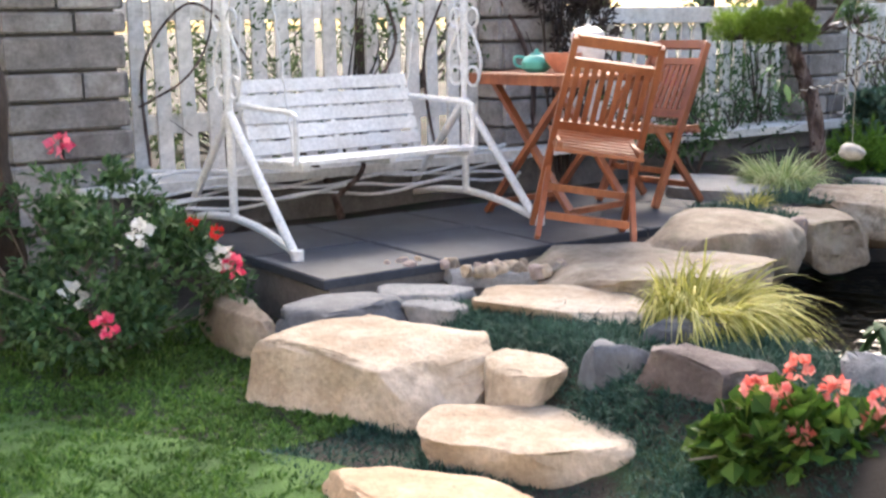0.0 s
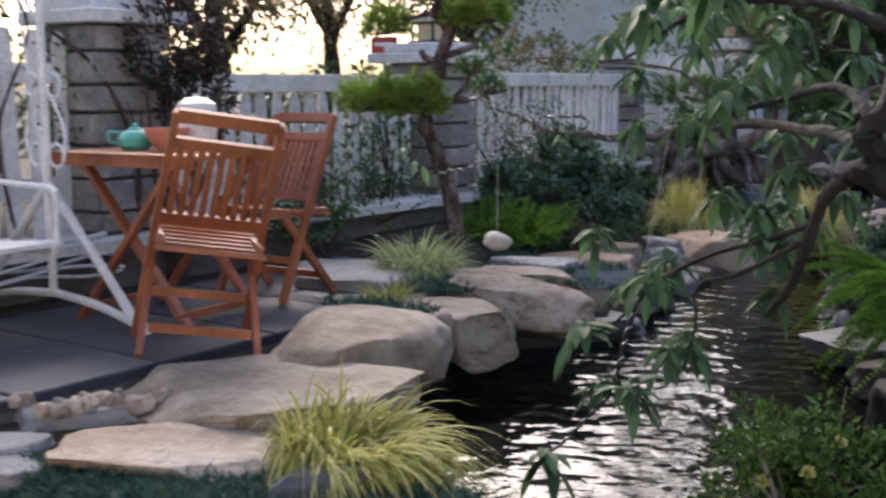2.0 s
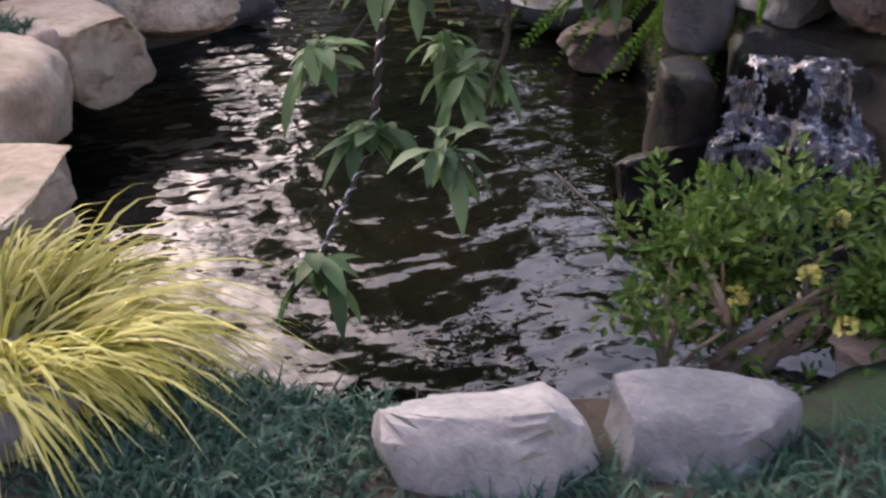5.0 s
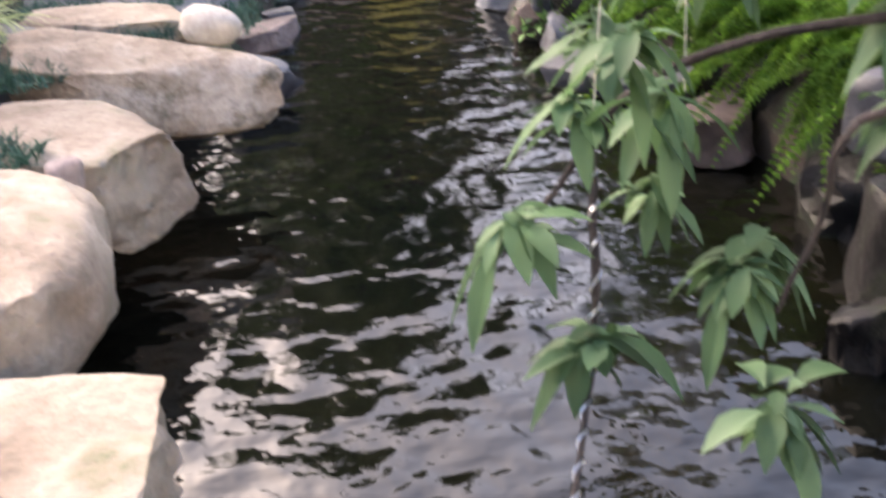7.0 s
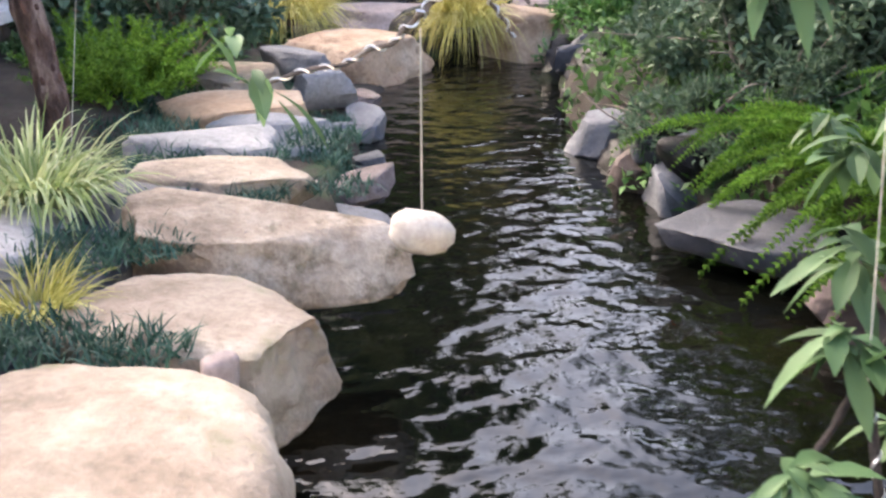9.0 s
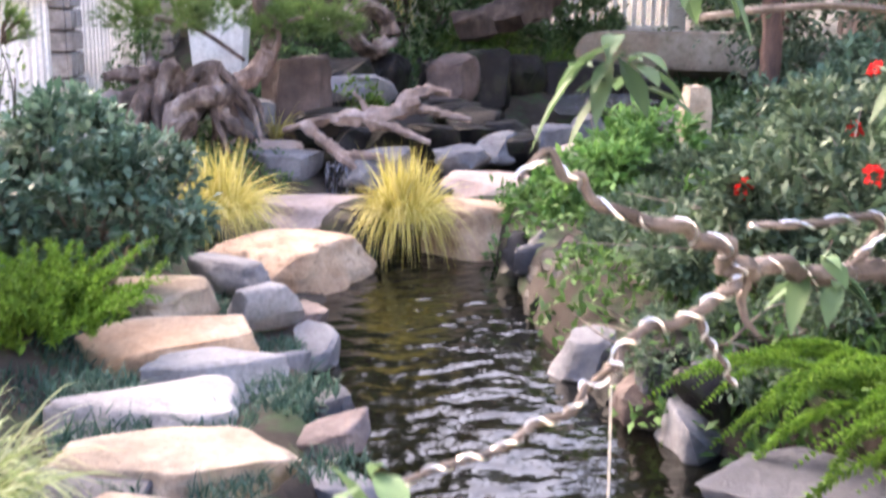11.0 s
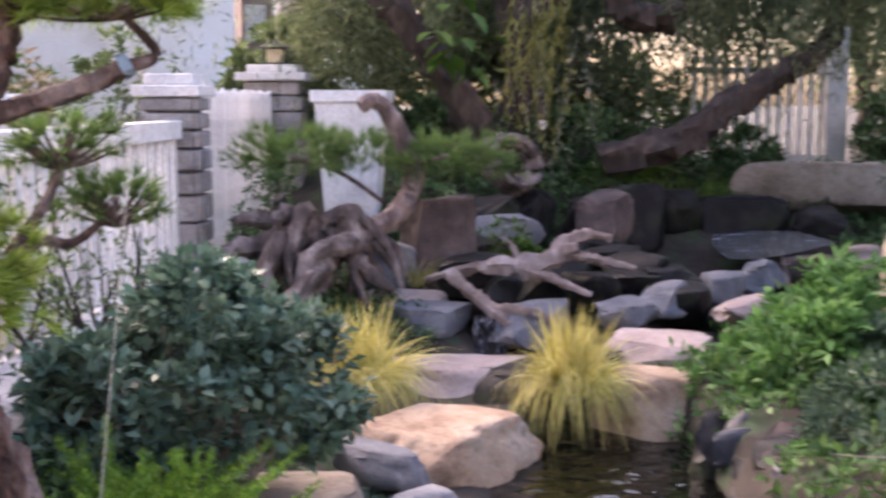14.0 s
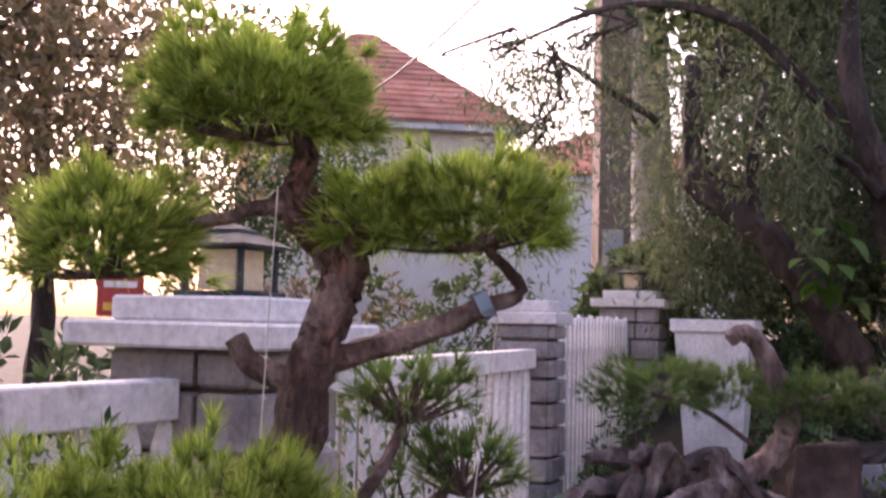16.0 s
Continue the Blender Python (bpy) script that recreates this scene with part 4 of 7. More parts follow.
def fence(a, b, gap, top, rails, low, label, cap=False):
    """A picket fence between two pillars: rails and pointed pickets."""
    a, b = np.array(a), np.array(b)
    d = b - a
    length = np.linalg.norm(d)
    yaw = math.degrees(math.atan2(d[1], d[0]))
    e = thing("picket_fence", label, "fence", pose(a[0], a[1], 0, 0, 0, yaw))
    s, t = 0.26, length - 0.26
    for z in rails:
        Shape().box(((s + t) / 2, 0.03, z), (t - s, 0.035, 0.1), None, 0.004).obj("rail", FENCE_PAINT, e)
    if cap:
        Shape().box(((s + t) / 2, 0.0, top + 0.045), (t - s, 0.075, 0.11), None, 0.006).obj("capping_board", FENCE_PAINT, e)
    w = 0.078
    z0, z1 = low, top
    v = []
    for y in (-0.011, 0.011):
        v += [(-w / 2, y, z0), (w / 2, y, z0), (w / 2, y, z1 - 0.07), (w * 0.22, y, z1 - 0.01), (0, y, z1), (-w * 0.22, y, z1 - 0.01), (-w / 2, y, z1 - 0.07)]
    f = [tuple(range(7)), tuple(range(13, 6, -1))] + [(i, i + 7, (i + 1) % 7 + 7, (i + 1) % 7) for i in range(7)]
    me = None
    x = s + w / 2
    k = 0
    while x < t:
        if me is None:
            o = Shape().add(v, f).obj("picket", FENCE_PAINT, e, smooth=False)
            me = o.data
        else:
            o = new("picket", me)
            o.parent = e
        o.matrix_basis = pose(x, 0.003, 0.012 * math.sin(k * 2.3), 0, 0.8 * math.sin(k * 1.7), 0)
        x += gap
        k += 1
    return e


fence(LINE["far_left"], LINE["left"], 0.14, 1.3, (0.5, 1.08), 0.2, "weathered white picket fence grown through with creepers")
fence(LINE["left"], LINE["middle"], 0.135, 0.98, (0.42,), 0.15, "weathered white picket fence behind the teak chairs", True)
fence(LINE["middle"], LINE["right"], 0.15, 1.0, (0.42,), 0.1, "weathered white picket fence behind the pine", True)
fence(LINE["right"], LINE["gate"], 0.13, 1.3, (0.42, 1.05), 0.15, "white slatted fence between two stone pillars")

# low wall under the fence, with a bundle of white cables on it
low = thing("low_wall", "low dark stone wall under the fence", "wall", kind="structure")
a, c = np.array(LINE["far_left"]), np.array(LINE["right"])
for p, q in (("far_left", "left"), ("left", "middle"), ("middle", "right")):
    p, q = np.array(LINE[p]), np.array(LINE[q])
    d = (q - p) / np.linalg.norm(q - p)
    nrm = np.array((d[1], -d[0]))
    Shape().bar((*(p + nrm * 0.12), 0.02), (*(q + nrm * 0.12), 0.02), 0.34, 0.36, 0.02, (nrm[0], nrm[1], 0)).obj("wall_core", MORTAR, low)
    Shape().bar((*(p + nrm * 0.2), 0.225), (*(q + nrm * 0.2), 0.225), 0.05, 0.4, 0.01, (nrm[0], nrm[1], 0)).obj("coping", CAP_PAINT, low)


# ---- swing bench ----
def swing():
    c = np.array((-0.88, 4.735))
    e = thing("swing_bench", "white metal garden swing with a slatted hanging bench", "swing bench", pose(c[0], c[1], 0, 0, 0, 61.4))
    half = 0.68
    for sx in (-half, half):
        fr = Shape().tube([(sx, 0, 0.1), (sx, 0, 1.95)], 0.02, 10).obj("post", METAL_WHITE, e)
        for sy in (-1, 1):
            Shape().tube([(sx, 0, 0.6), (sx, sy * 0.58, 0.02)], 0.021, 10).obj("leg", METAL_WHITE, e)
            Shape().tube(spline([(sx, sy * 0.62, 0.025), (sx, sy * 0.3, 0.09), (sx, 0, 0.115)], 6), 0.019, 8).obj("base_bar", METAL_WHITE, e)
            Shape().lathe([(0.028, 0), (0.028, 0.045)], (sx, sy * 0.6, 0.0), 12).obj("foot", METAL_WHITE, e)
            for z, r in ((0.72, 0.05), (1.02, 0.05), (1.45, 0.06)):
                ring = [(sx, sy * (0.022 + r) + r * math.cos(t), z + r * math.sin(t)) for t in np.linspace(0, 6.2832, 20)]
                Shape().tube(ring, 0.0075, 6).obj("scroll_ring", METAL_WHITE, e)
            Shape().tube(spline([(sx, sy * 0.02, 1.0), (sx, sy * 0.1, 0.9), (sx, sy * 0.14, 0.8), (sx, sy * 0.12, 0.7)], 5), 0.008, 6).obj("scroll", METAL_WHITE, e)
            Shape().tube(spline([(sx, sy * 0.03, 1.3), (sx, sy * 0.13, 1.45), (sx, sy * 0.14, 1.65), (sx, sy * 0.03, 1.85)], 5), 0.009, 6).obj("scroll", METAL_WHITE, e)
    Shape().tube([(-half, 0, 1.95), (half, 0, 1.95)], 0.022, 10).obj("top_bar", METAL_WHITE, e)
    # bench
    w = 1.0
    for k in range(5):
        y = -0.3 + 0.1 * k
        Shape().bar((-w / 2, y, 0.38 - 0.008 * k), (w / 2, y, 0.38 - 0.008 * k), 0.088, 0.02, 0.004, (0, 0, 1)).obj("seat_slat", WHITE_PAINT, e)
    for k in range(5):
        z = 0.405 + 0.074 * k
        y = 0.17 + 0.03 * k
        Shape().bar((-w / 2, y, z), (w / 2, y, z), 0.018, 0.066, 0.004, (0, 0.35, 1)).obj("back_slat", WHITE_PAINT, e)
    for sx in (-w / 2 + 0.03, w / 2 - 0.03, 0):
        Shape().bar((sx, 0.16, 0.35), (sx, 0.31, 0.73), 0.03, 0.02, 0.003).obj("back_stile", WHITE_PAINT, e)
        Shape().bar((sx, -0.33, 0.355), (sx, 0.2, 0.33), 0.035, 0.03, 0.003).obj("seat_bearer", WHITE_PAINT, e)
    for sx in (-w / 2, w / 2):
        Shape().tube(spline([(sx, 0.28, 0.62), (sx, 0.0, 0.61), (sx, -0.27, 0.6), (sx, -0.3, 0.54), (sx, -0.3, 0.37)], 5), 0.013, 8).obj("armrest", METAL_WHITE, e)
        for y in (-0.28, 0.28):
            top = (sx * 1.03, 0.0, 1.93)
            bot = (sx, y, 0.38 if y < 0 else 0.64)
            pts = np.linspace(bot, top, 60)
            pts[:, 0] += 0.004 * np.sin(np.arange(60) * 1.6)
            Shape().tube(pts, 0.006, 5).obj("chain", METAL_WHITE, e)
    return e


swing()


# ---- folding chairs and table ----
def folding_chair():
    """Slatted folding chair that faces its own -y: legs cross under the seat."""
    e = thing("folding_chair", "oiled reddish teak folding chair with a slatted back", "chair", group="teak folding chairs")
    w = 0.46
    for sx in (-1, 1):
        x = sx * (w / 2 - 0.015)
        Shape().bar((x, -0.2, 0.0), (x * 0.86, 0.26, 0.9), 0.026, 0.042, 0.005, (0, 1, 0)).obj("back_stile", TEAK, e)
        xi = sx * (w / 2 - 0.05)
        Shape().bar((sx * (w / 2 - 0.012), 0.2, 0.0), (xi, -0.16, 0.45), 0.024, 0.038, 0.005, (0, 1, 0)).obj("rear_leg", TEAK, e)
        Shape().bar((xi, -0.24, 0.435), (xi, 0.2, 0.42), 0.024, 0.036, 0.005).obj("seat_rail", TEAK, e)
    for k in range(8):
        y = -0.225 + 0.058 * k
        z = 0.462 - 0.0021 * k * 4
        Shape().bar((-w / 2 + 0.03, y, z), (w / 2 - 0.03, y, z), 0.046, 0.016, 0.004, (0, 0, 1)).obj("seat_slat", TEAK, e)

    def on_back(z):
        return -0.2 + 0.46 * z / 0.9

    for z, h in ((0.885, 0.05), (0.79, 0.04), (0.505, 0.045)):
        u = (w / 2 - 0.02) * (1 - 0.14 * z / 0.9)
        Shape().bar((-u, on_back(z), z), (u, on_back(z), z), 0.024, h, 0.005, (0, 0.5, 1)).obj("back_rail", TEAK, e)
    for k in range(9):
        x = -w / 2 + 0.06 + k * (w - 0.12) / 8
        Shape().bar((x * 0.92, on_back(0.51), 0.51), (x * 0.88, on_back(0.785), 0.785), 0.024, 0.012, 0.003, (0, 1, 0)).obj("back_slat", TEAK, e)
    for y, z in ((0.135, 0.1), (-0.1, 0.2)):
        Shape().bar((-w / 2 + 0.04, y, z), (w / 2 - 0.04, y, z), 0.02, 0.034, 0.004, (0, 0, 1)).obj("stretcher", TEAK, e)
    return e


first = folding_chair()
first.matrix_basis = pose(0.29, 4.75, 0.013, 0, -8.5, 205)
copy_thing(first, pose(0.27, 5.98, 0.004, 0, 0, -26) @ Matrix.Scale(0.96, 4))


def folding_table():
    e = thing("folding_table", "oiled reddish teak folding table on crossed legs", "table", pose(-0.07, 5.48, 0.0, 0, 0, -22))
    for k in range(9):
        y = -0.28 + 0.07 * k
        Shape().bar((-0.42, y, 0.725), (0.42, y, 0.725), 0.064, 0.02, 0.004, (0, 0, 1)).obj("top_slat", TEAK, e)
    for sy in (-0.3, 0.3):
        Shape().bar((-0.42, sy, 0.7), (0.42, sy, 0.7), 0.024, 0.04, 0.004).obj("apron", TEAK, e)
    for sy in (-0.25, 0.25):
        Shape().bar((-0.3, sy, 0.0), (0.27, sy, 0.69), 0.045, 0.024, 0.004).obj("leg", TEAK, e)
        Shape().bar((0.3, sy * 0.88, 0.0), (-0.27, sy * 0.88, 0.69), 0.045, 0.024, 0.004).obj("leg", TEAK, e)
    for x, z in ((-0.26, 0.05), (0.26, 0.05)):
        Shape().bar((x, -0.25, z), (x, 0.25, z), 0.03, 0.03, 0.004).obj("stretcher", TEAK, e)
    return e


folding_table()
pot = thing("teapot", "teal ceramic teapot on the teak table", "teapot", pose(-0.2, 5.46, 0.735, 0, 0, 20))
vessel = Shape().lathe([(0.05, 0), (0.075, 0.02), (0.08, 0.05), (0.06, 0.08), (0.03, 0.09)]).obj("body", TEAL, pot)
Shape().lathe([(0.034, 0.088), (0.03, 0.098), (0.01, 0.102), (0.013, 0.112), (0.004, 0.12)]).obj("lid", TEAL, vessel)
Shape().tube(spline([(0.06, 0, 0.04), (0.11, 0, 0.06), (0.125, 0, 0.1)], 5), [0.02, 0.012, 0.01], 8).obj("spout", TEAL, vessel)
Shape().tube(spline([(-0.06, 0, 0.075), (-0.11, 0, 0.08), (-0.11, 0, 0.04), (-0.07, 0, 0.025)], 5), 0.008, 6).obj("handle", TEAL, vessel)
bowl = thing("bowl", "coral ceramic bowl on the teak table", "bowl", pose(-0.04, 5.42, 0.735))
Shape().lathe([(0.04, 0), (0.045, 0.01), (0.09, 0.06), (0.1, 0.1), (0.094, 0.1), (0.083, 0.06), (0.03, 0.018)]).obj("body", CORAL, bowl)
jar = thing("jar", "white porcelain jar with a rounded lid", "jar", pose(0.05, 5.55, 0.735))
vessel = Shape().lathe([(0.05, 0), (0.08, 0.03), (0.09, 0.1), (0.085, 0.17)]).obj("body", PORCELAIN, jar)
Shape().lathe([(0.09, 0.17), (0.085, 0.2), (0.05, 0.225), (0.015, 0.23), (0.015, 0.245)]).obj("lid", PORCELAIN, vessel)

# cables along the low wall
d = np.array(LINE["left"]) - np.array(LINE["far_left"])
dd = d / np.linalg.norm(d)
nn = np.array((dd[1], -dd[0]))
cables = thing("cable_bundle", "bundle of white cables draped along the low wall", "cables")
for k in range(9):
    pts = []
    for i in range(14):
        q = np.array(LINE["far_left"]) + dd * (0.35 + i * 0.17) + nn * (0.3 + 0.045 * (k % 4) + 0.02 * math.sin(i * 0.9 + k))
        pts.append((q[0], q[1], 0.27 + 0.014 * (k // 4) - 0.055 * (k % 4) ** 0.8 + 0.02 * math.sin(i * 1.3 + 2 * k) - (0.04 if k > 6 else 0)))
    Shape().tube(spline(pts, 4), 0.009, 6).obj("cable", CABLE, cables)


# ---- plants ----
def blob_points(blobs, n, shell=0.55, gaps=2.2, seed=1):
    """Points in a crowd of soft balls (x, y, z, rx, ry, rz), thinned by noise so that gaps stay open; with the way out."""
    g = np.random.default_rng(seed)
    vol = np.array([b[3] * b[4] * b[5] for b in blobs]) ** 0.67
    pick = g.choice(len(blobs), size=n * 2, p=vol / vol.sum())
    B = np.array(blobs)[pick]
    d = g.normal(size=(n * 2, 3))
    d /= np.linalg.norm(d, axis=1, keepdims=True)
    r = shell + (1 - shell) * g.random((n * 2, 1)) ** 0.6
    p = B[:, :3] + d * r * B[:, 3:]
    ph = g.random(6) * 6
    thin = np.sin(p[:, 0] * gaps * 5 + ph[0]) * np.sin(p[:, 1] * gaps * 5 + ph[1]) * np.sin(p[:, 2] * gaps * 5 + ph[2]) + 0.5 * np.sin(p[:, 0] * gaps * 13 + ph[3]) * np.sin(p[:, 1] * gaps * 11 + ph[4]) * np.sin(p[:, 2] * gaps * 12 + ph[5])
    keep = np.argsort(-thin + 0.5 * g.normal(size=len(thin)))[:n]
    return p[keep], d[keep]


def shrub(name, label, x, y, blobs, n, leaf, width, material, seed, category="shrub", up=0.35, bark=TWIG, stems=7, flowers=(), droop=0.0, base=None, clusters=0):
    """A shrub: forked stems from the ground and leaves on an uneven crown; flowers as small rosettes."""
    z0 = on_ground(x, y) if base is None else base
    e = thing(name, label, category, pose(x, y, z0))
    g = np.random.default_rng(seed)
    st = Shape()
    for k in range(stems):
        b = blobs[k % len(blobs)]
        tip = np.array(b[:3]) + g.normal(size=3) * np.array(b[3:]) * 0.35
        root = np.array((g.normal() * 0.03, g.normal() * 0.03, -0.05))
        mid = root * 0.5 + tip * 0.5 + g.normal(size=3) * 0.05
        st.tube(spline([root, mid, tip], 5), [0.014, 0.004], 6)
        for _ in range(3):
            t2 = tip + g.normal(size=3) * np.array(b[3:]) * 0.5
            st.tube(spline([mid, (mid + t2) / 2 + g.normal(size=3) * 0.03, t2], 4), [0.007, 0.002], 5)
    tagged(st.obj("stem", bark, e), kind="stuff")
    p, d = blob_points(blobs, n, 0.45, 2.2, seed)
    if clusters:
        c = p[: n // clusters]
        i = g.integers(0, len(c), n)
        dd = g.normal(size=(n, 3))
        p, d = c[i] + 0.01 * dd, d[i] * 0.7 + 0.9 * dd
    d = d + 0.7 * g.normal(size=d.shape) + np.array((0, 0, up - droop))
    Shape().leaves(p, d, leaf, width, fold=0.25 if n < 8000 and leaf < 0.06 else 0, normal=np.broadcast_to((0, 0, 1.0), d.shape)).obj("foliage", material, e)
    tagged(e.children[-1], kind="stuff")
    for material2, spots, size in flowers:
        for fx, fy, fz in spots:
            s = Shape()
            k = 30
            dirs = g.normal(size=(k, 3)) + (0, 0, 0.4)
            dirs /= np.linalg.norm(dirs, axis=1, keepdims=True)
            s.leaves(np.array((fx, fy, fz)) + dirs * size * 0.28, dirs + 0.3 * g.normal(size=(k, 3)), size * 0.42, size * 0.42, 0.1, 0.4)
            s.obj("blossom", material2, e)
    return e


def frond_fern(name, label, x, y, n, length, leaflet, material, seed, base=None, droop=0.8, lean=(0, 0), rise=1.0, spread=0.12):
    """A fern or asparagus fern: arching fronds set with small leaflets on every side."""
    z0 = on_ground(x, y) if base is None else base
    e = thing(name, label, "fern", pose(x, y, z0))
    g = np.random.default_rng(seed)
    a = g.random(n) * 6.2832
    L = length * (0.5 + 0.6 * g.random(n))
    d = np.column_stack([np.cos(a) * (0.3 + g.random(n)) + lean[0], np.sin(a) * (0.3 + g.random(n)) + lean[1], rise * (0.3 + g.random(n))])
    d /= np.linalg.norm(d, axis=1, keepdims=True)
    root = np.column_stack([g.normal(size=n) * spread, g.normal(size=n) * spread, np.zeros(n)])
    k = 34 if leaflet > 0.045 else 60
    t = np.tile(np.linspace(0.12, 1, k), (n, 1))
    p = root[:, None] + d[:, None] * (L[:, None] * t)[..., None]
    p[..., 2] -= droop * L[:, None] * t**2 * (0.5 + 0.6 * g.random((n, 1)))
    tan = np.gradient(p, axis=1)
    tan /= np.linalg.norm(tan, axis=2, keepdims=True) + 1e-9
    s = Shape()
    for turn in range(3):
        q = (p + 0.004 * g.normal(size=p.shape)).reshape(-1, 3)
        w = tan.reshape(-1, 3) * 0.7 + 0.8 * g.normal(size=(n * k, 3))
        size = (leaflet * (1.1 - 0.75 * t)).reshape(-1)
        s.leaves(q, w, size, size * 0.3, 0)
    tagged(s.obj("frond", material, e), kind="stuff")
    st = Shape()
    for i in range(0, n, 2):
        st.tube(p[i, ::6], [0.003, 0.0012], 4)
    tagged(st.obj("stalk", material, e), kind="stuff")
    return e


def clump(name, label, x, y, n, length, material, seed, spread=0.06, droop=0.7, lean=(0, 0), width=0.006, base=None, category="grass clump", rise=1.1, upright=0.0):
    z0 = on_ground(x, y) - 0.02 if base is None else base
    e = thing(name, label, category, pose(x, y, z0))
    g = np.random.default_rng(seed)
    a = g.random(n) * 2 * np.pi
    r = spread * np.sqrt(g.random(n))
    p = np.column_stack([r * np.cos(a), r * np.sin(a), np.zeros(n)])
    b = a + 0.5 * g.normal(size=n)
    d = np.column_stack([np.cos(b) * (0.35 + 0.6 * g.random(n)) + lean[0], np.sin(b) * (0.35 + 0.6 * g.random(n)) + lean[1], rise * (0.6 + 0.7 * g.random(n))])
    blades = Shape().blades(p, d, length, width, droop, 5)
    if upright:
        k = n // 3
        b = g.random(k) * 2 * np.pi
        d = np.column_stack([np.cos(b) * 0.5 * g.random(k), np.sin(b) * 0.5 * g.random(k), np.ones(k)])
        blades.blades(p[:k] * 0.8, d, length * upright, width, 0.25, 5)
    blades.obj("blade", material, e)
    tagged(e.children[-1], kind="stuff")
    Shape().lathe([(spread * 0.5, -0.05), (spread * 0.55, 0.0), (spread * 0.3, 0.02), (0.01, 0.03)], sides=10).obj("crown", TWIG, e)
    return e


# ---- grasses and low plants ----
clump("golden_sedge", "arching golden-green sedge clump by the pond", 1.1, 3.7, 1000, 0.47, YELLOW_GRASS, 11, 0.15, 1.05, (0.5, -0.15), 0.01, -0.05, rise=1.25)
clump("golden_sedge", "small golden-green sedge tuft between boulders", 0.84, 5.86, 220, 0.24, YELLOW_GRASS, 12, 0.06, 0.5, (0, 0), 0.006, -0.02)
clump("variegated_grass", "pale green and white striped grass clump", 0.88, 6.6, 620, 0.42, PALE_GRASS, 13, 0.13, 0.75, (0, -0.05), 0.012, 0.02)
clump("yellow_grass", "bright yellow fountain of grass on the rocks", 2.5, 10.1, 800, 0.5, GOLD_GRASS, 14, 0.14, 0.85, (0.08, -0.12), 0.009, -0.1, rise=1.15, upright=0.9)
clump("yellow_grass", "bright yellow fountain of grass over the water", 3.5, 9.85, 800, 0.52, GOLD_GRASS, 15, 0.12, 0.95, (0, -0.12), 0.009, -0.16, rise=1.3, upright=0.95)
clump("yellow_grass", "small yellow grass tuft among the cascade rocks", 3.43, 11.85, 200, 0.4, GOLD_GRASS, 16, 0.05, 0.5, (0, 0), 0.007, 0.05)


def carpet(name, label, spots, per, length, width, material, droop, seed, base=None):
    """A low carpet of blades over round spots (x, y, radius)."""
    g = np.random.default_rng(seed)
    s = Shape()
    for x, y, r in spots:
        n = int(per * r * r)
        a, q = g.random(n) * 6.2832, np.sqrt(g.random(n)) * r
        p = np.column_stack([x + q * np.cos(a), y + q * np.sin(a)])
        z = ground_height(p) - 0.01 if base is None else np.full(n, base)
        d = np.column_stack([g.normal(size=n) * 0.5, g.normal(size=n) * 0.5, np.ones(n)])
        s.blades(np.column_stack([p, z]), d, length, width, droop, 3)
    ob = s.obj(name, material)
    return tagged(ob, label, "grass", kind="stuff")


carpet("mondo_grass", "dark blue-green mondo grass between the stones", [(0.16, 3.5, 0.2), (0.36, 3.48, 0.2), (0.56, 3.44, 0.2), (0.74, 3.4, 0.18), (0.9, 3.36, 0.14), (1.35, 3.55, 0.16), (1.55, 3.38, 0.16), (1.3, 3.35, 0.14), (1.9, 2.95, 0.25), (2.3, 2.85, 0.3), (2.7, 2.9, 0.3), (3.0, 3.0, 0.3)], 20000, 0.11, 0.006, MONDO, 0.55, 21)
carpet("mondo_grass", "dark mondo grass in the gaps of the boulders", [(1.2, 6.55, 0.12), (1.5, 6.55, 0.1), (1.75, 6.55, 0.1), (1.3, 6.96, 0.14), (1.6, 6.95, 0.1), (1.85, 7.1, 0.14), (1.35, 7.35, 0.14)], 16000, 0.085, 0.006, MONDO, 0.5, 22, -0.02)
carpet("mondo_grass", "dark mondo grass tufts between two boulders", [(0.94, 6.12, 0.16), (1.12, 6.12, 0.12), (0.85, 5.62, 0.13), (1.02, 5.52, 0.11), (0.7, 5.66, 0.12)], 16000, 0.1, 0.007, MONDO, 0.5, 24, 0.02)
carpet("mondo_grass", "dark mondo grass along the stepping stones", [(2.05, 7.6, 0.2), (1.45, 7.95, 0.2), (2.25, 8.25, 0.16), (1.5, 8.6, 0.2), (1.3, 7.55, 0.2), (2.25, 8.8, 0.2), (1.35, 8.2, 0.16), (1.8, 8.6, 0.2), (2.2, 9.0, 0.16)], 15000, 0.1, 0.007, MONDO, 0.5, 23)
g = np.random.default_rng(5)


def lawn_side(p):
    """Where the lawn ends and the mondo grass between the stones begins."""
    return (p[:, 0] > 0.08 + 0.1 * np.sin(p[:, 1] * 5)) & (p[:, 1] > 2.5 - 0.5 * p[:, 0])


px = np.column_stack([g.uniform(-2.3, 1.5, 170000), g.uniform(0.9, 3.75, 170000)])
edge = 0.5 * (px[:, 0] + 0.36) + 0.866 * (px[:, 1] - 3.5)
px = px[(edge < 0.02) & ~lawn_side(px)]
blade = Shape().blades(np.column_stack([px, ground_height(px) - 0.005]), np.column_stack([g.normal(size=len(px)) * 0.6, g.normal(size=len(px)) * 0.6, np.ones(len(px))]), 0.052 * np.clip(0.95 + 0.5 * np.sin(23 * px[:, 0] + 3 * np.sin(9 * px[:, 1])) * np.sin(21 * px[:, 1] + 2 * np.sin(11 * px[:, 0])), 0.4, 1.4), 0.0105, 0.55, 2)
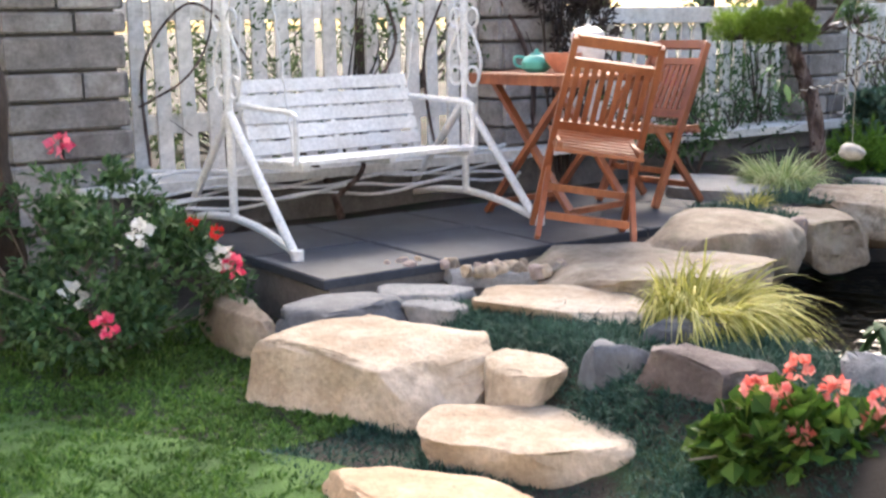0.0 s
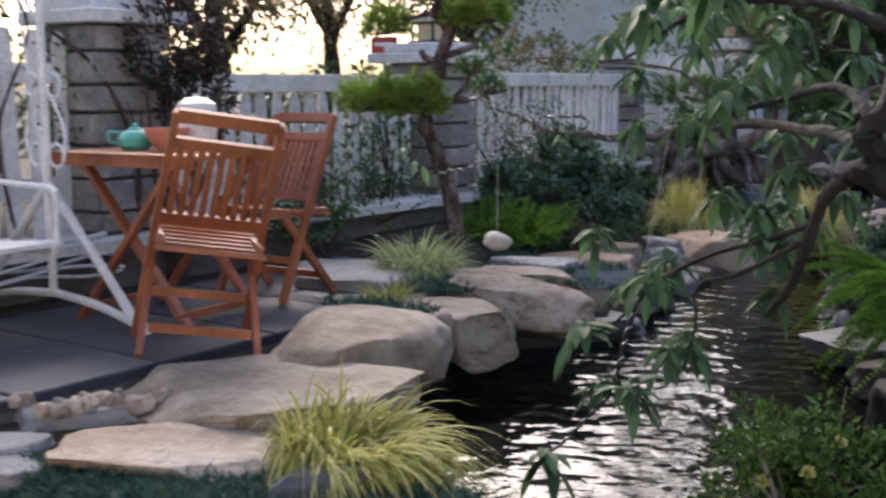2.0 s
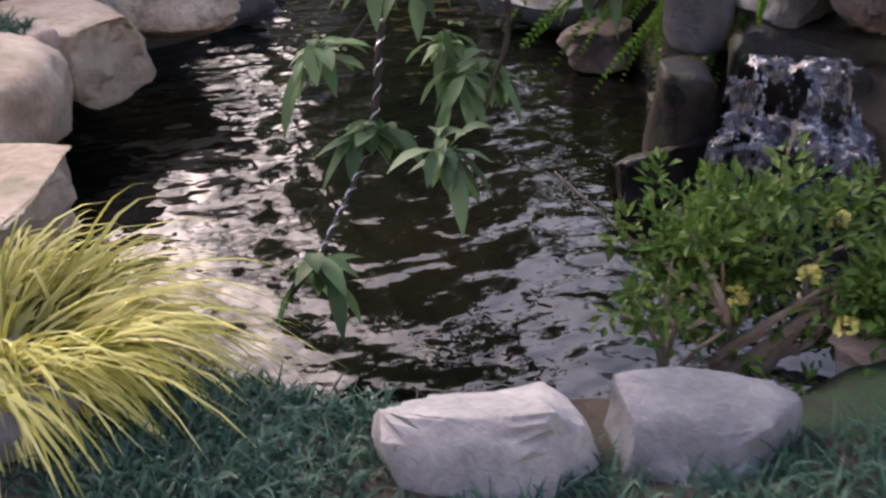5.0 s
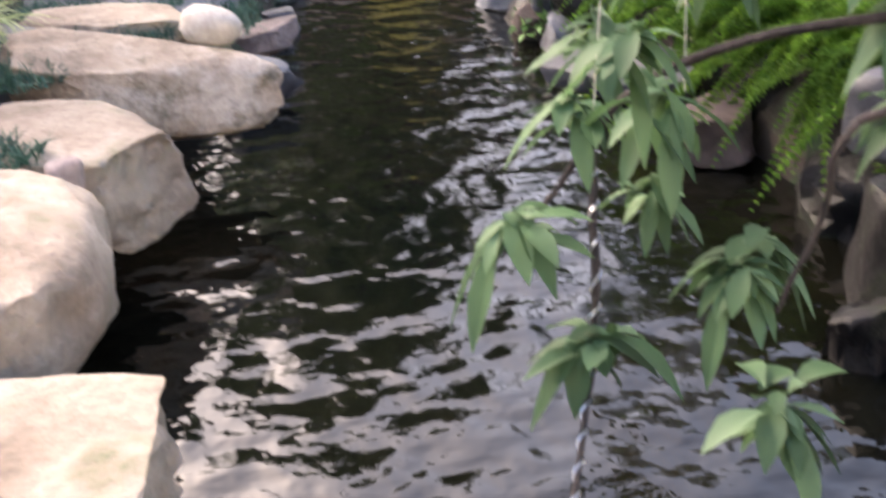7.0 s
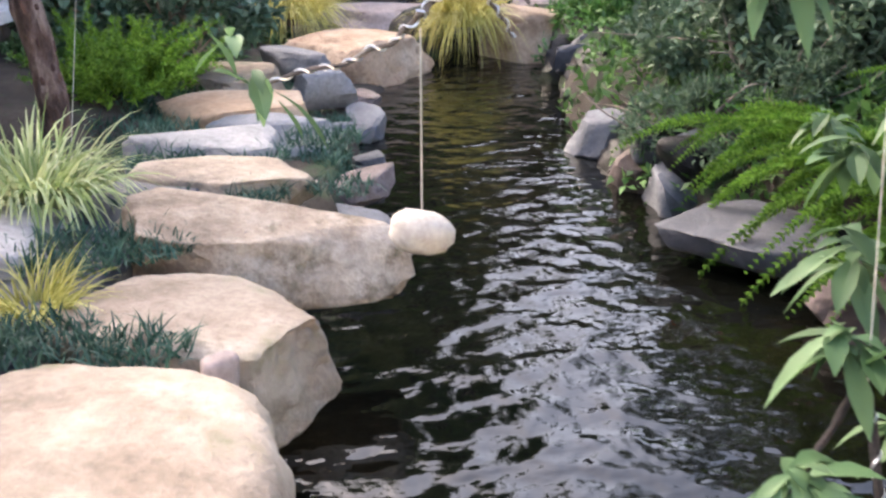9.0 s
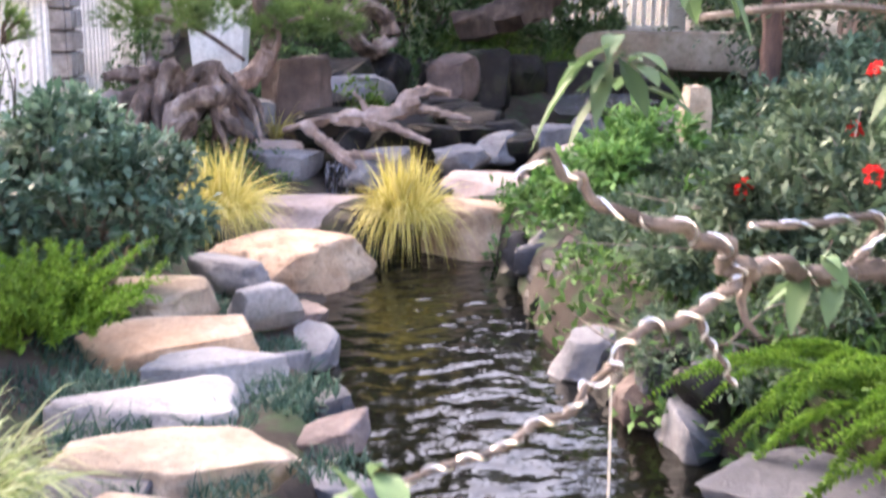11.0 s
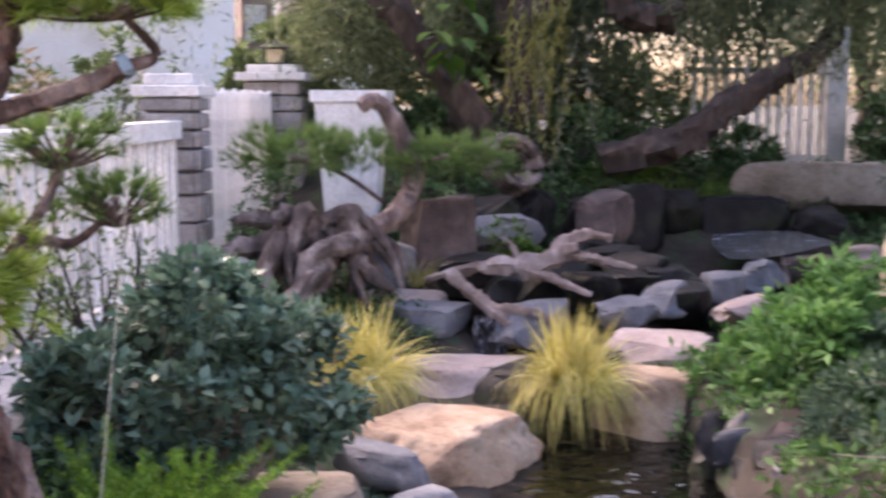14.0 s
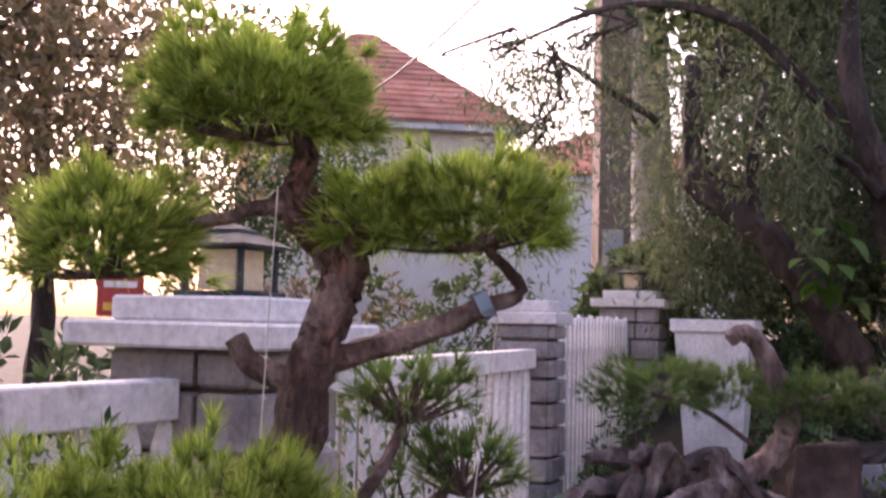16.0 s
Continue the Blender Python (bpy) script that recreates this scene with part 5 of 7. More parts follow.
tagged(blade.obj("lawn_grass", LAWN_BLADE), "thick green garden lawn", "lawn", kind="stuff")
px = np.column_stack([g.uniform(-0.1, 1.75, 85000), g.uniform(1.7, 3.75, 85000)])
px = px[lawn_side(px) & (pond_distance(px) > 0)]
tuft = 0.7 + 0.6 * np.sin(9 * px[:, 0] + 2) * np.sin(8 * px[:, 1])
blade = Shape().blades(np.column_stack([px, ground_height(px) - 0.01]), np.column_stack([g.normal(size=len(px)) * 0.6, g.normal(size=len(px)) * 0.6, np.ones(len(px))]), 0.085 * np.clip(tuft, 0.5, 1.3), 0.007, 0.6, 3)
tagged(blade.obj("mondo_grass", MONDO), "carpet of dark blue-green mondo grass round the stones", "grass", kind="stuff")

# ---- shrubs ----
shrub("azalea", "dark green azalea bush with pink, white and red flowers", -1.2, 3.25, [(0, 0, 0.35, 0.42, 0.4, 0.3), (-0.4, -0.1, 0.35, 0.35, 0.35, 0.32), (0.25, 0.15, 0.28, 0.3, 0.28, 0.24), (-0.15, 0.1, 0.55, 0.3, 0.3, 0.22), (0.05, -0.25, 0.2, 0.35, 0.25, 0.18)], 10000, 0.045, 0.022, AZALEA_LEAF, 31,
      flowers=((BLOSSOM_ROSE, [(0.05, -0.26, 0.86), (0.36, -0.42, 0.24), (0.53, 0.12, 0.36)], 0.08), (BLOSSOM_WHITE, [(0.3, -0.14, 0.52), (0.5, 0.08, 0.4), (0.1, -0.3, 0.3)], 0.09), (BLOSSOM_RED, [(0.48, 0.1, 0.5), (0.4, 0.05, 0.53)], 0.05)), clusters=7)
shrub("geranium", "coral-flowered geranium with round green leaves", 1.56, 2.76, [(0, 0, 0.12, 0.2, 0.18, 0.13), (0.15, 0.05, 0.1, 0.15, 0.15, 0.1), (-0.1, -0.05, 0.1, 0.14, 0.14, 0.1)], 1000, 0.055, 0.06, LIME_LEAF, 32, base=-0.24,
      flowers=((BLOSSOM_PINK, [(0.0, 0.06, 0.3), (-0.09, -0.06, 0.27), (-0.02, -0.05, 0.25), (0.1, 0.04, 0.26), (0.04, -0.1, 0.17), (0.2, 0.03, 0.18), (0.22, 0.05, 0.24)], 0.066),))
shrub("camellia_bush", "rounded dark green glossy-leaved bush", 1.52, 8.85, [(0, 0, 0.36, 0.42, 0.38, 0.36), (-0.3, -0.1, 0.32, 0.3, 0.3, 0.26), (0.3, 0.0, 0.36, 0.3, 0.3, 0.28), (0.05, 0.05, 0.6, 0.26, 0.26, 0.2)], 9000, 0.058, 0.03, CAMELLIA_LEAF, 33, clusters=6, base=-0.1)
frond_fern("fern", "feathery light green fern at the foot of the bush", 1.3, 8.05, 90, 0.46, 0.04, GREEN_FERN, 34, -0.02, 0.35, (0, 0), 1.5, 0.1)
shrub("boxwood", "small lime-green shrub with yellow tips over the water", 2.32, 3.5, [(0, 0, 0.2, 0.24, 0.2, 0.2), (0.2, 0.0, 0.16, 0.2, 0.18, 0.16), (-0.12, 0.05, 0.14, 0.16, 0.14, 0.12), (0.32, -0.02, 0.06, 0.15, 0.13, 0.1), (0.1, -0.12, 0.1, 0.18, 0.12, 0.12)], 5200, 0.03, 0.015, BOX_LEAF, 35, clusters=6, base=-0.16, flowers=((YELLOW_GRASS, [(0.08, -0.14, 0.32), (0.25, -0.16, 0.24), (-0.1, -0.16, 0.22), (0.36, -0.14, 0.15), (0.05, -0.24, 0.18), (0.2, -0.22, 0.16), (0.3, -0.1, 0.2), (0.0, -0.2, 0.26)], 0.03),))


def foxtail_fern(label, x, y, base, n, length, seed, aim, spread=0.6, material=GREEN_FERN):
    """A foxtail fern: dense tapering plumes of fine needles that rise from one root and arch over, each a part."""
    e = thing("foxtail_fern", label, "fern", pose(x, y, base))
    g = np.random.default_rng(seed)
    for _ in range(n):
        a = aim + g.normal() * spread
        rise = 0.35 + 0.75 * g.random()
        reach = length * (0.6 + 0.5 * g.random())
        t = np.linspace(0, 1, 52)
        q = np.column_stack([reach * t * math.cos(a), reach * t * math.sin(a), reach * (rise * t - (0.45 + 0.75 * g.random()) * t**2.2)])
        q += np.array((0.07 * g.normal(), 0.07 * g.normal(), 0)) + 0.02 * np.sin(5 * t + 6 * g.random())[:, None] * np.array((-math.sin(a), math.cos(a), 0.3))
        tan = np.gradient(q, axis=0)
        tan /= np.linalg.norm(tan, axis=1, keepdims=True)
        k = 36
        p = np.repeat(q[3:], k, 0)
        w = g.normal(size=p.shape)
        w -= np.repeat(tan[3:], k, 0) * (w * np.repeat(tan[3:], k, 0)).sum(1, keepdims=True)
        w /= np.linalg.norm(w, axis=1, keepdims=True)
        size = np.repeat(0.032 * np.sin(np.pi * np.clip(0.12 + 0.85 * t[3:], 0, 1)) ** 0.6, k)
        s = Shape()
        s.leaves(p, w + 0.9 * np.repeat(tan[3:], k, 0), size, 0.0046, 0)
        s.tube(q[::4], [0.004, 0.0015], 5)
        s.obj("plume", material, e)
    return e


foxtail_fern("bright green foxtail fern spilling over the slate slab", 3.5, 6.35, -0.06, 22, 0.66, 36, math.pi, 0.8)
foxtail_fern("bright green foxtail fern above the dark water", 3.42, 5.7, -0.04, 26, 0.7, 37, 2.9, 0.8)
foxtail_fern("big bright green foxtail fern beside the waterfall", 3.5, 5.3, 0.05, 28, 0.7, 136, 2.9, 1.0)
foxtail_fern("tall bright green foxtail fern under the shrubs", 4.0, 5.9, 0.1, 28, 0.78, 137, 3.0, 1.4)
shrub("bank_shrub", "grey-green small-leaved shrub with red flowers", 4.0, 7.2, [(0, 0, 0.3, 0.5, 0.5, 0.35), (0.5, 0.3, 0.4, 0.5, 0.5, 0.4), (-0.3, 0.3, 0.15, 0.4, 0.4, 0.2), (0.2, -0.5, 0.35, 0.5, 0.5, 0.35)], 14000, 0.055, 0.026, GREY_LEAF, 38, flowers=((BLOSSOM_RED, [(-0.2, -0.35, 0.5), (0.1, -0.5, 0.62), (0.4, 0.1, 0.7), (-0.35, 0.1, 0.4), (0.5, -0.6, 0.6)], 0.06),), clusters=8)

shrub("bank_shrub", "lush green leafy shrub beside the cascade", 4.95, 8.7, [(0, 0, 0.25, 0.5, 0.5, 0.3), (-0.35, 0.3, 0.2, 0.4, 0.4, 0.25), (0.4, 0.2, 0.35, 0.5, 0.5, 0.35)], 11000, 0.07, 0.03, LUSH_LEAF, 39, clusters=8, base=-0.4)
shrub("bank_shrub", "grey-green shrub with red flowers under the trees", 5.3, 7.6, [(0, 0, 0.4, 0.6, 0.6, 0.45), (0.6, 0.4, 0.5, 0.6, 0.6, 0.5), (-0.5, 0.5, 0.3, 0.5, 0.5, 0.35)], 15000, 0.065, 0.03, GREY_LEAF, 40, flowers=((BLOSSOM_RED, [(-0.4, 0.3, 0.75), (-0.6, 0.2, 0.5), (0.1, -0.4, 0.8)], 0.06),), clusters=8)
shrub("bank_shrub", "dark green shrub below the red-barked tree", 7.2, 9.7, [(0, 0, 0.4, 0.7, 0.6, 0.45), (0.8, 0.3, 0.5, 0.7, 0.6, 0.55), (-0.5, 0.5, 0.2, 0.5, 0.5, 0.3)], 12000, 0.075, 0.034, CAMELLIA_LEAF, 41, clusters=8)
shrub("bank_shrub", "dark mixed shrubs behind the cascade", 6.0, 14.6, [(0, 0, 0.3, 0.9, 0.5, 0.4), (-1.3, 0.3, 0.3, 0.8, 0.5, 0.45), (1.2, -0.4, 0.2, 0.8, 0.5, 0.35)], 12000, 0.08, 0.036, AZALEA_LEAF, 42, flowers=((BLOSSOM_WHITE, [(-1.1, -0.3, 0.6), (-0.9, -0.35, 0.4), (-1.2, -0.3, 0.3), (-0.5, -0.4, 0.5)], 0.07),), clusters=8)
shrub("rock_plant", "small bright green plant among cascade rocks", 4.15, 12.1, [(0, 0, 0.4, 0.22, 0.22, 0.2), (0.15, 0, 0.3, 0.2, 0.2, 0.16)], 1100, 0.06, 0.02, LIME_LEAF, 43, clusters=7)
shrub("fern", "long green fern spilling over the cascade rocks", 6.2, 13.9, [(0, 0, 0.1, 0.4, 0.3, 0.25), (0.5, -0.3, -0.1, 0.35, 0.25, 0.25)], 2200, 0.13, 0.014, LIME_LEAF, 44, "fern", 0.0, droop=0.3, clusters=12)
shrub("fence_shrub", "thin dark shrub with magenta flowers along the fence", 0.15, 7.65, [(0, 0, 0.3, 0.35, 0.3, 0.28), (0.35, 0.3, 0.3, 0.3, 0.3, 0.26), (-0.3, -0.35, 0.3, 0.3, 0.3, 0.26), (-0.1, 0.1, 0.5, 0.15, 0.2, 0.2)], 600, 0.05, 0.02, AZALEA_LEAF, 45, flowers=((BLOSSOM_MAGENTA, [(-0.12, -0.2, 0.6), (-0.1, -0.2, 0.25), (0.0, -0.25, 0.22), (-0.15, -0.2, 0.56)], 0.08),), stems=12, bark=BARK)
shrub("fence_shrub", "dark purple-leaved shrub in front of a pillar", -0.4, 6.45, [(0, 0, 1.25, 0.28, 0.28, 0.3), (0.1, 0.1, 0.95, 0.2, 0.2, 0.3)], 1800, 0.05, 0.025, leaf_mat("purple_leaf", (0.02, 0.015, 0.015), (0.04, 0.03, 0.028), (0.075, 0.055, 0.05)), 46, stems=8, bark=BARK)
shrub("fence_shrub", "low green shrub by the fence pillar", 2.6, 12.2, [(0, 0, 0.35, 0.25, 0.25, 0.4), (0.1, -0.3, 0.25, 0.25, 0.25, 0.3)], 1500, 0.05, 0.022, AZALEA_LEAF, 47, clusters=8)
shrub("creeper", "leafy creeper with bare brown stems on the fence", -1.45, 5.6, [(-0.3, -0.5, 0.9, 0.3, 0.4, 0.4), (0.1, 0.1, 1.1, 0.3, 0.3, 0.35), (0.45, 0.75, 1.0, 0.3, 0.3, 0.4), (-0.6, -0.9, 0.7, 0.2, 0.3, 0.5), (-0.2, -0.2, 0.5, 0.2, 0.3, 0.3)], 3400, 0.05, 0.022, TREE_LEAF, 48, "creeper", stems=14, bark=BARK)


shrub("creeper", "small-leaved creeper along the fence behind the pine", 1.35, 10.1, [(-0.35, -0.8, 0.6, 0.25, 0.4, 0.45), (0.0, 0.0, 0.55, 0.25, 0.4, 0.45), (-0.1, -0.3, 0.2, 0.3, 0.6, 0.3), (0.3, 0.6, 0.2, 0.3, 0.6, 0.3)], 1700, 0.045, 0.02, TREE_LEAF, 49, "creeper", stems=9, bark=BARK)
shrub("fence_shrub", "leafy green shrub in front of the fence pillar", 0.4, 8.4, [(0, 0, 0.45, 0.25, 0.25, 0.3), (-0.2, -0.3, 0.4, 0.25, 0.25, 0.3), (-0.1, -0.1, 0.75, 0.2, 0.2, 0.2)], 1000, 0.055, 0.02, AZALEA_LEAF, 50, stems=8, bark=BARK)
shrub("bank_shrub", "low dark shrubs between the bush and the cascade", 2.2, 10.9, [(0, 0, 0.12, 0.4, 0.4, 0.2), (-0.3, -0.7, 0.15, 0.3, 0.4, 0.22), (0.2, 0.6, 0.15, 0.35, 0.4, 0.22)], 3000, 0.05, 0.02, AZALEA_LEAF, 52, clusters=8)


def ground_cover(name, label, spots, n, leaf, width, material, height, seed):
    """Creeping plants over the soil: small leaves at uneven heights on round spots (x, y, radius)."""
    g = np.random.default_rng(seed)
    s = Shape()
    area = sum(r * r for _, _, r in spots)
    for x, y, r in spots:
        k = int(n * r * r / area)
        a, q = g.random(k) * 6.2832, np.sqrt(g.random(k)) * r
        p = np.column_stack([x + q * np.cos(a), y + q * np.sin(a)])
        p = p[pond_distance(p) > -0.05]
        z = np.maximum(ground_height(p), -0.34) + height * g.random(len(p)) * (0.6 + 0.5 * np.sin(7 * p[:, 0]) * np.sin(6 * p[:, 1]))
        s.leaves(np.column_stack([p, z]), g.normal(size=(len(p), 3)) + (0, 0, 0.6), leaf, width, 0, normal=np.broadcast_to((0, 0, 1.0), (len(p), 3)))
    return tagged(s.obj(name, material), label, "ground cover", kind="stuff")


ground_cover("ground_cover", "dark creeping ground cover on the left bank", [(1.15, 8.35, 0.3), (1.6, 9.6, 0.5), (2.0, 10.2, 0.5), (2.3, 11.3, 0.5), (1.5, 8.9, 0.5), (2.9, 11.2, 0.4)], 9000, 0.05, 0.022, AZALEA_LEAF, 0.1, 201)
ground_cover("ground_cover", "green creeping ground cover on the right bank", [(3.5, 7.0, 0.5), (3.7, 7.9, 0.5), (4.3, 6.6, 0.7), (4.6, 8.0, 0.8), (5.5, 8.4, 0.9), (5.0, 9.4, 0.8), (4.3, 9.3, 0.6), (3.9, 5.6, 0.6), (6.2, 9.4, 0.9), (6.8, 11.0, 0.8), (5.6, 10.6, 0.7), (3.4, 6.4, 0.4), (7.6, 10.4, 0.9), (5.4, 6.6, 0.9)], 26000, 0.06, 0.026, LUSH_LEAF, 0.16, 202)
ground_cover("ground_cover", "dark ivy and ferns behind the cascade", [(4.3, 13.4, 0.8), (5.4, 14.2, 0.9), (6.6, 14.4, 0.9), (7.6, 14.4, 0.8), (3.4, 13.0, 0.7), (8.4, 13.6, 0.8), (2.9, 12.4, 0.6), (7.9, 12.0, 0.8), (2.6, 13.6, 0.7)], 14000, 0.08, 0.034, AZALEA_LEAF, 0.2, 203)
B2 = [(0, 0, 0.4, 0.7, 0.6, 0.42), (0.7, 0.3, 0.5, 0.6, 0.6, 0.45), (-0.6, 0.3, 0.35, 0.6, 0.5, 0.4)]
shrub("bank_shrub", "lush fresh green leafy shrub beside the cascade pool", 4.5, 9.3, [(0, 0, 0.3, 0.4, 0.4, 0.3), (0.4, 0.3, 0.42, 0.4, 0.4, 0.34), (-0.25, 0.1, 0.15, 0.3, 0.35, 0.22), (0.1, -0.35, 0.2, 0.35, 0.35, 0.26)], 9000, 0.085, 0.034, FRESH_LEAF, 211, clusters=8, base=-0.3)
shrub("bank_shrub", "small grey-green shrub over broken rocks", 4.0, 8.25, [(0, 0, 0.1, 0.32, 0.35, 0.16), (0.3, 0.3, 0.15, 0.35, 0.35, 0.2)], 4200, 0.05, 0.018, GREY_LEAF, 212, clusters=7, base=-0.16)
shrub("bank_shrub", "low bluish-green feathery shrub above the water", 3.42, 7.0, [(0, 0, 0.08, 0.34, 0.36, 0.14), (0.35, -0.1, 0.18, 0.36, 0.4, 0.2), (-0.12, 0.28, 0.02, 0.22, 0.25, 0.12)], 7000, 0.04, 0.012, GREY_LEAF, 213, clusters=9, base=-0.14)
shrub("bank_shrub", "grey-green shrub with scarlet flowers", 5.5, 8.5, B2, 13000, 0.065, 0.03, GREY_LEAF, 214, clusters=8, base=-0.42, flowers=((BLOSSOM_RED, [(-0.5, -0.2, 0.65), (0.1, -0.5, 0.75), (-0.2, -0.55, 0.5), (0.6, -0.2, 0.9)], 0.07),))
shrub("bank_shrub", "dark green shrub in the shade of the wall", 8.5, 10.8, B2, 12000, 0.08, 0.036, CAMELLIA_LEAF, 215, clusters=8)
shrub("bank_shrub", "dense grey-green shrub with scarlet flowers", 4.7, 7.0, B2, 13000, 0.06, 0.028, GREY_LEAF, 216, clusters=8, base=-0.35, flowers=((BLOSSOM_RED, [(-0.5, -0.1, 0.6), (-0.3, 0.4, 0.8), (0.2, -0.4, 0.75)], 0.06),))
shrub("hedge", "tall dark mixed hedge behind the weeping tree", 4.4, 16.4, [(0, 0, 0.8, 1.0, 0.5, 0.8), (-0.7, -0.3, 0.7, 0.6, 0.5, 0.6), (0.9, 0.3, 1.4, 0.9, 0.5, 0.7), (1.9, 0.3, 0.8, 0.9, 0.5, 0.8)], 13000, 0.12, 0.06, TREE_LEAF, 217, "hedge", clusters=8, bark=BARK)
shrub("hedge", "tall dark mixed hedge beside the slatted gate", 7.0, 16.4, [(-0.3, 0, 2.0, 0.8, 0.4, 0.5), (0, 0, 0.7, 0.9, 0.5, 0.8), (-0.8, 0, 1.4, 0.8, 0.5, 0.6), (0.7, -0.2, 0.5, 0.7, 0.5, 0.6)], 9000, 0.12, 0.06, TREE_LEAF, 218, "hedge", clusters=8, bark=BARK)
shrub("bank_shrub", "round dark shrub beside the slatted gate", 9.9, 14.5, [(0, 0, 0.5, 0.6, 0.4, 0.5), (-0.5, -0.3, 0.25, 0.4, 0.4, 0.35), (0.4, -0.2, 0.8, 0.5, 0.4, 0.45)], 7000, 0.08, 0.036, AZALEA_LEAF, 222, clusters=8, bark=BARK)
shrub("fence_shrub", "leafy green shrub beside the pillar and pine", 0.2, 7.15, [(0, 0, 0.3, 0.25, 0.22, 0.22), (-0.25, -0.3, 0.35, 0.2, 0.2, 0.25)], 600, 0.055, 0.026, AZALEA_LEAF, 219, stems=5, bark=BARK, clusters=7)


# ---- trees ----
def pad(s, c, rx, ry, rz, n, length, g):
    """A cloud of pine needles: tufts all over a lumpy dome with a flat underside."""
    per = 30
    k = max(30, int(0.62 * n) // per)
    a = g.random(k) * 6.2832
    h = 1.25 * g.random(k) ** 0.9 - 0.25
    ring = np.sqrt(1 - (0.92 * h) ** 2)
    inner = 0.55 + 0.45 * g.random(k) ** 0.5
    lump = 0.82 + 0.2 * np.sin(a * 3 + g.random() * 6) + 0.1 * np.sin(a * 7 + 9 * h)
    u = np.column_stack([ring * np.cos(a), ring * np.sin(a), h])
    base = np.array(c) + u * np.array((rx, ry, rz)) * (inner * lump)[:, None]
    p = np.repeat(base, per, 0)
    d = np.repeat(u * (1, 1, 0.8), per, 0) + 0.42 * g.normal(size=(k * per, 3)) + (0, 0, 0.3)
    s.blades(p, d, length, 0.0036, 0.1, 1)
    return base


def bark_plates(path, r, n, g, parent):
    """Loose flakes of bark: small bent plates that stand a little off the trunk."""
    s = Shape()
    for _ in range(n):
        i = g.integers(1, len(path) - 6)
        along = path[i + 1] - path[i - 1]
        along /= np.linalg.norm(along)
        out = np.cross(along, g.normal(size=3))
        out /= np.linalg.norm(out)
        side = np.cross(along, out)
        rad = r * (1.0 - 0.45 * i / len(path)) * (1.0 + 0.1 * g.random())
        c = path[i] + (path[i + 1] - path[i]) * g.random() + out * rad
        l, w, t = 0.02 + 0.03 * g.random(), 0.008 + 0.009 * g.random(), 0.003 + 0.004 * g.random()
        ring = [c + along * l * a + side * w * b - out * 0.25 * w * b * b * 4 for a, b in ((-0.5, -0.3), (-0.42, 0.4), (0.1, 0.5), (0.5, 0.2), (0.4, -0.4), (-0.1, -0.5))]
        s.add(np.array(ring + [q + out * t - (q - c) * 0.25 for q in ring]), [tuple(range(6, 12))] + [(k, (k + 1) % 6, (k + 1) % 6 + 6, k + 6) for k in range(6)])
    tagged(s.obj("bark_plate", PLATE_BARK, parent, sharp=0), kind="stuff")


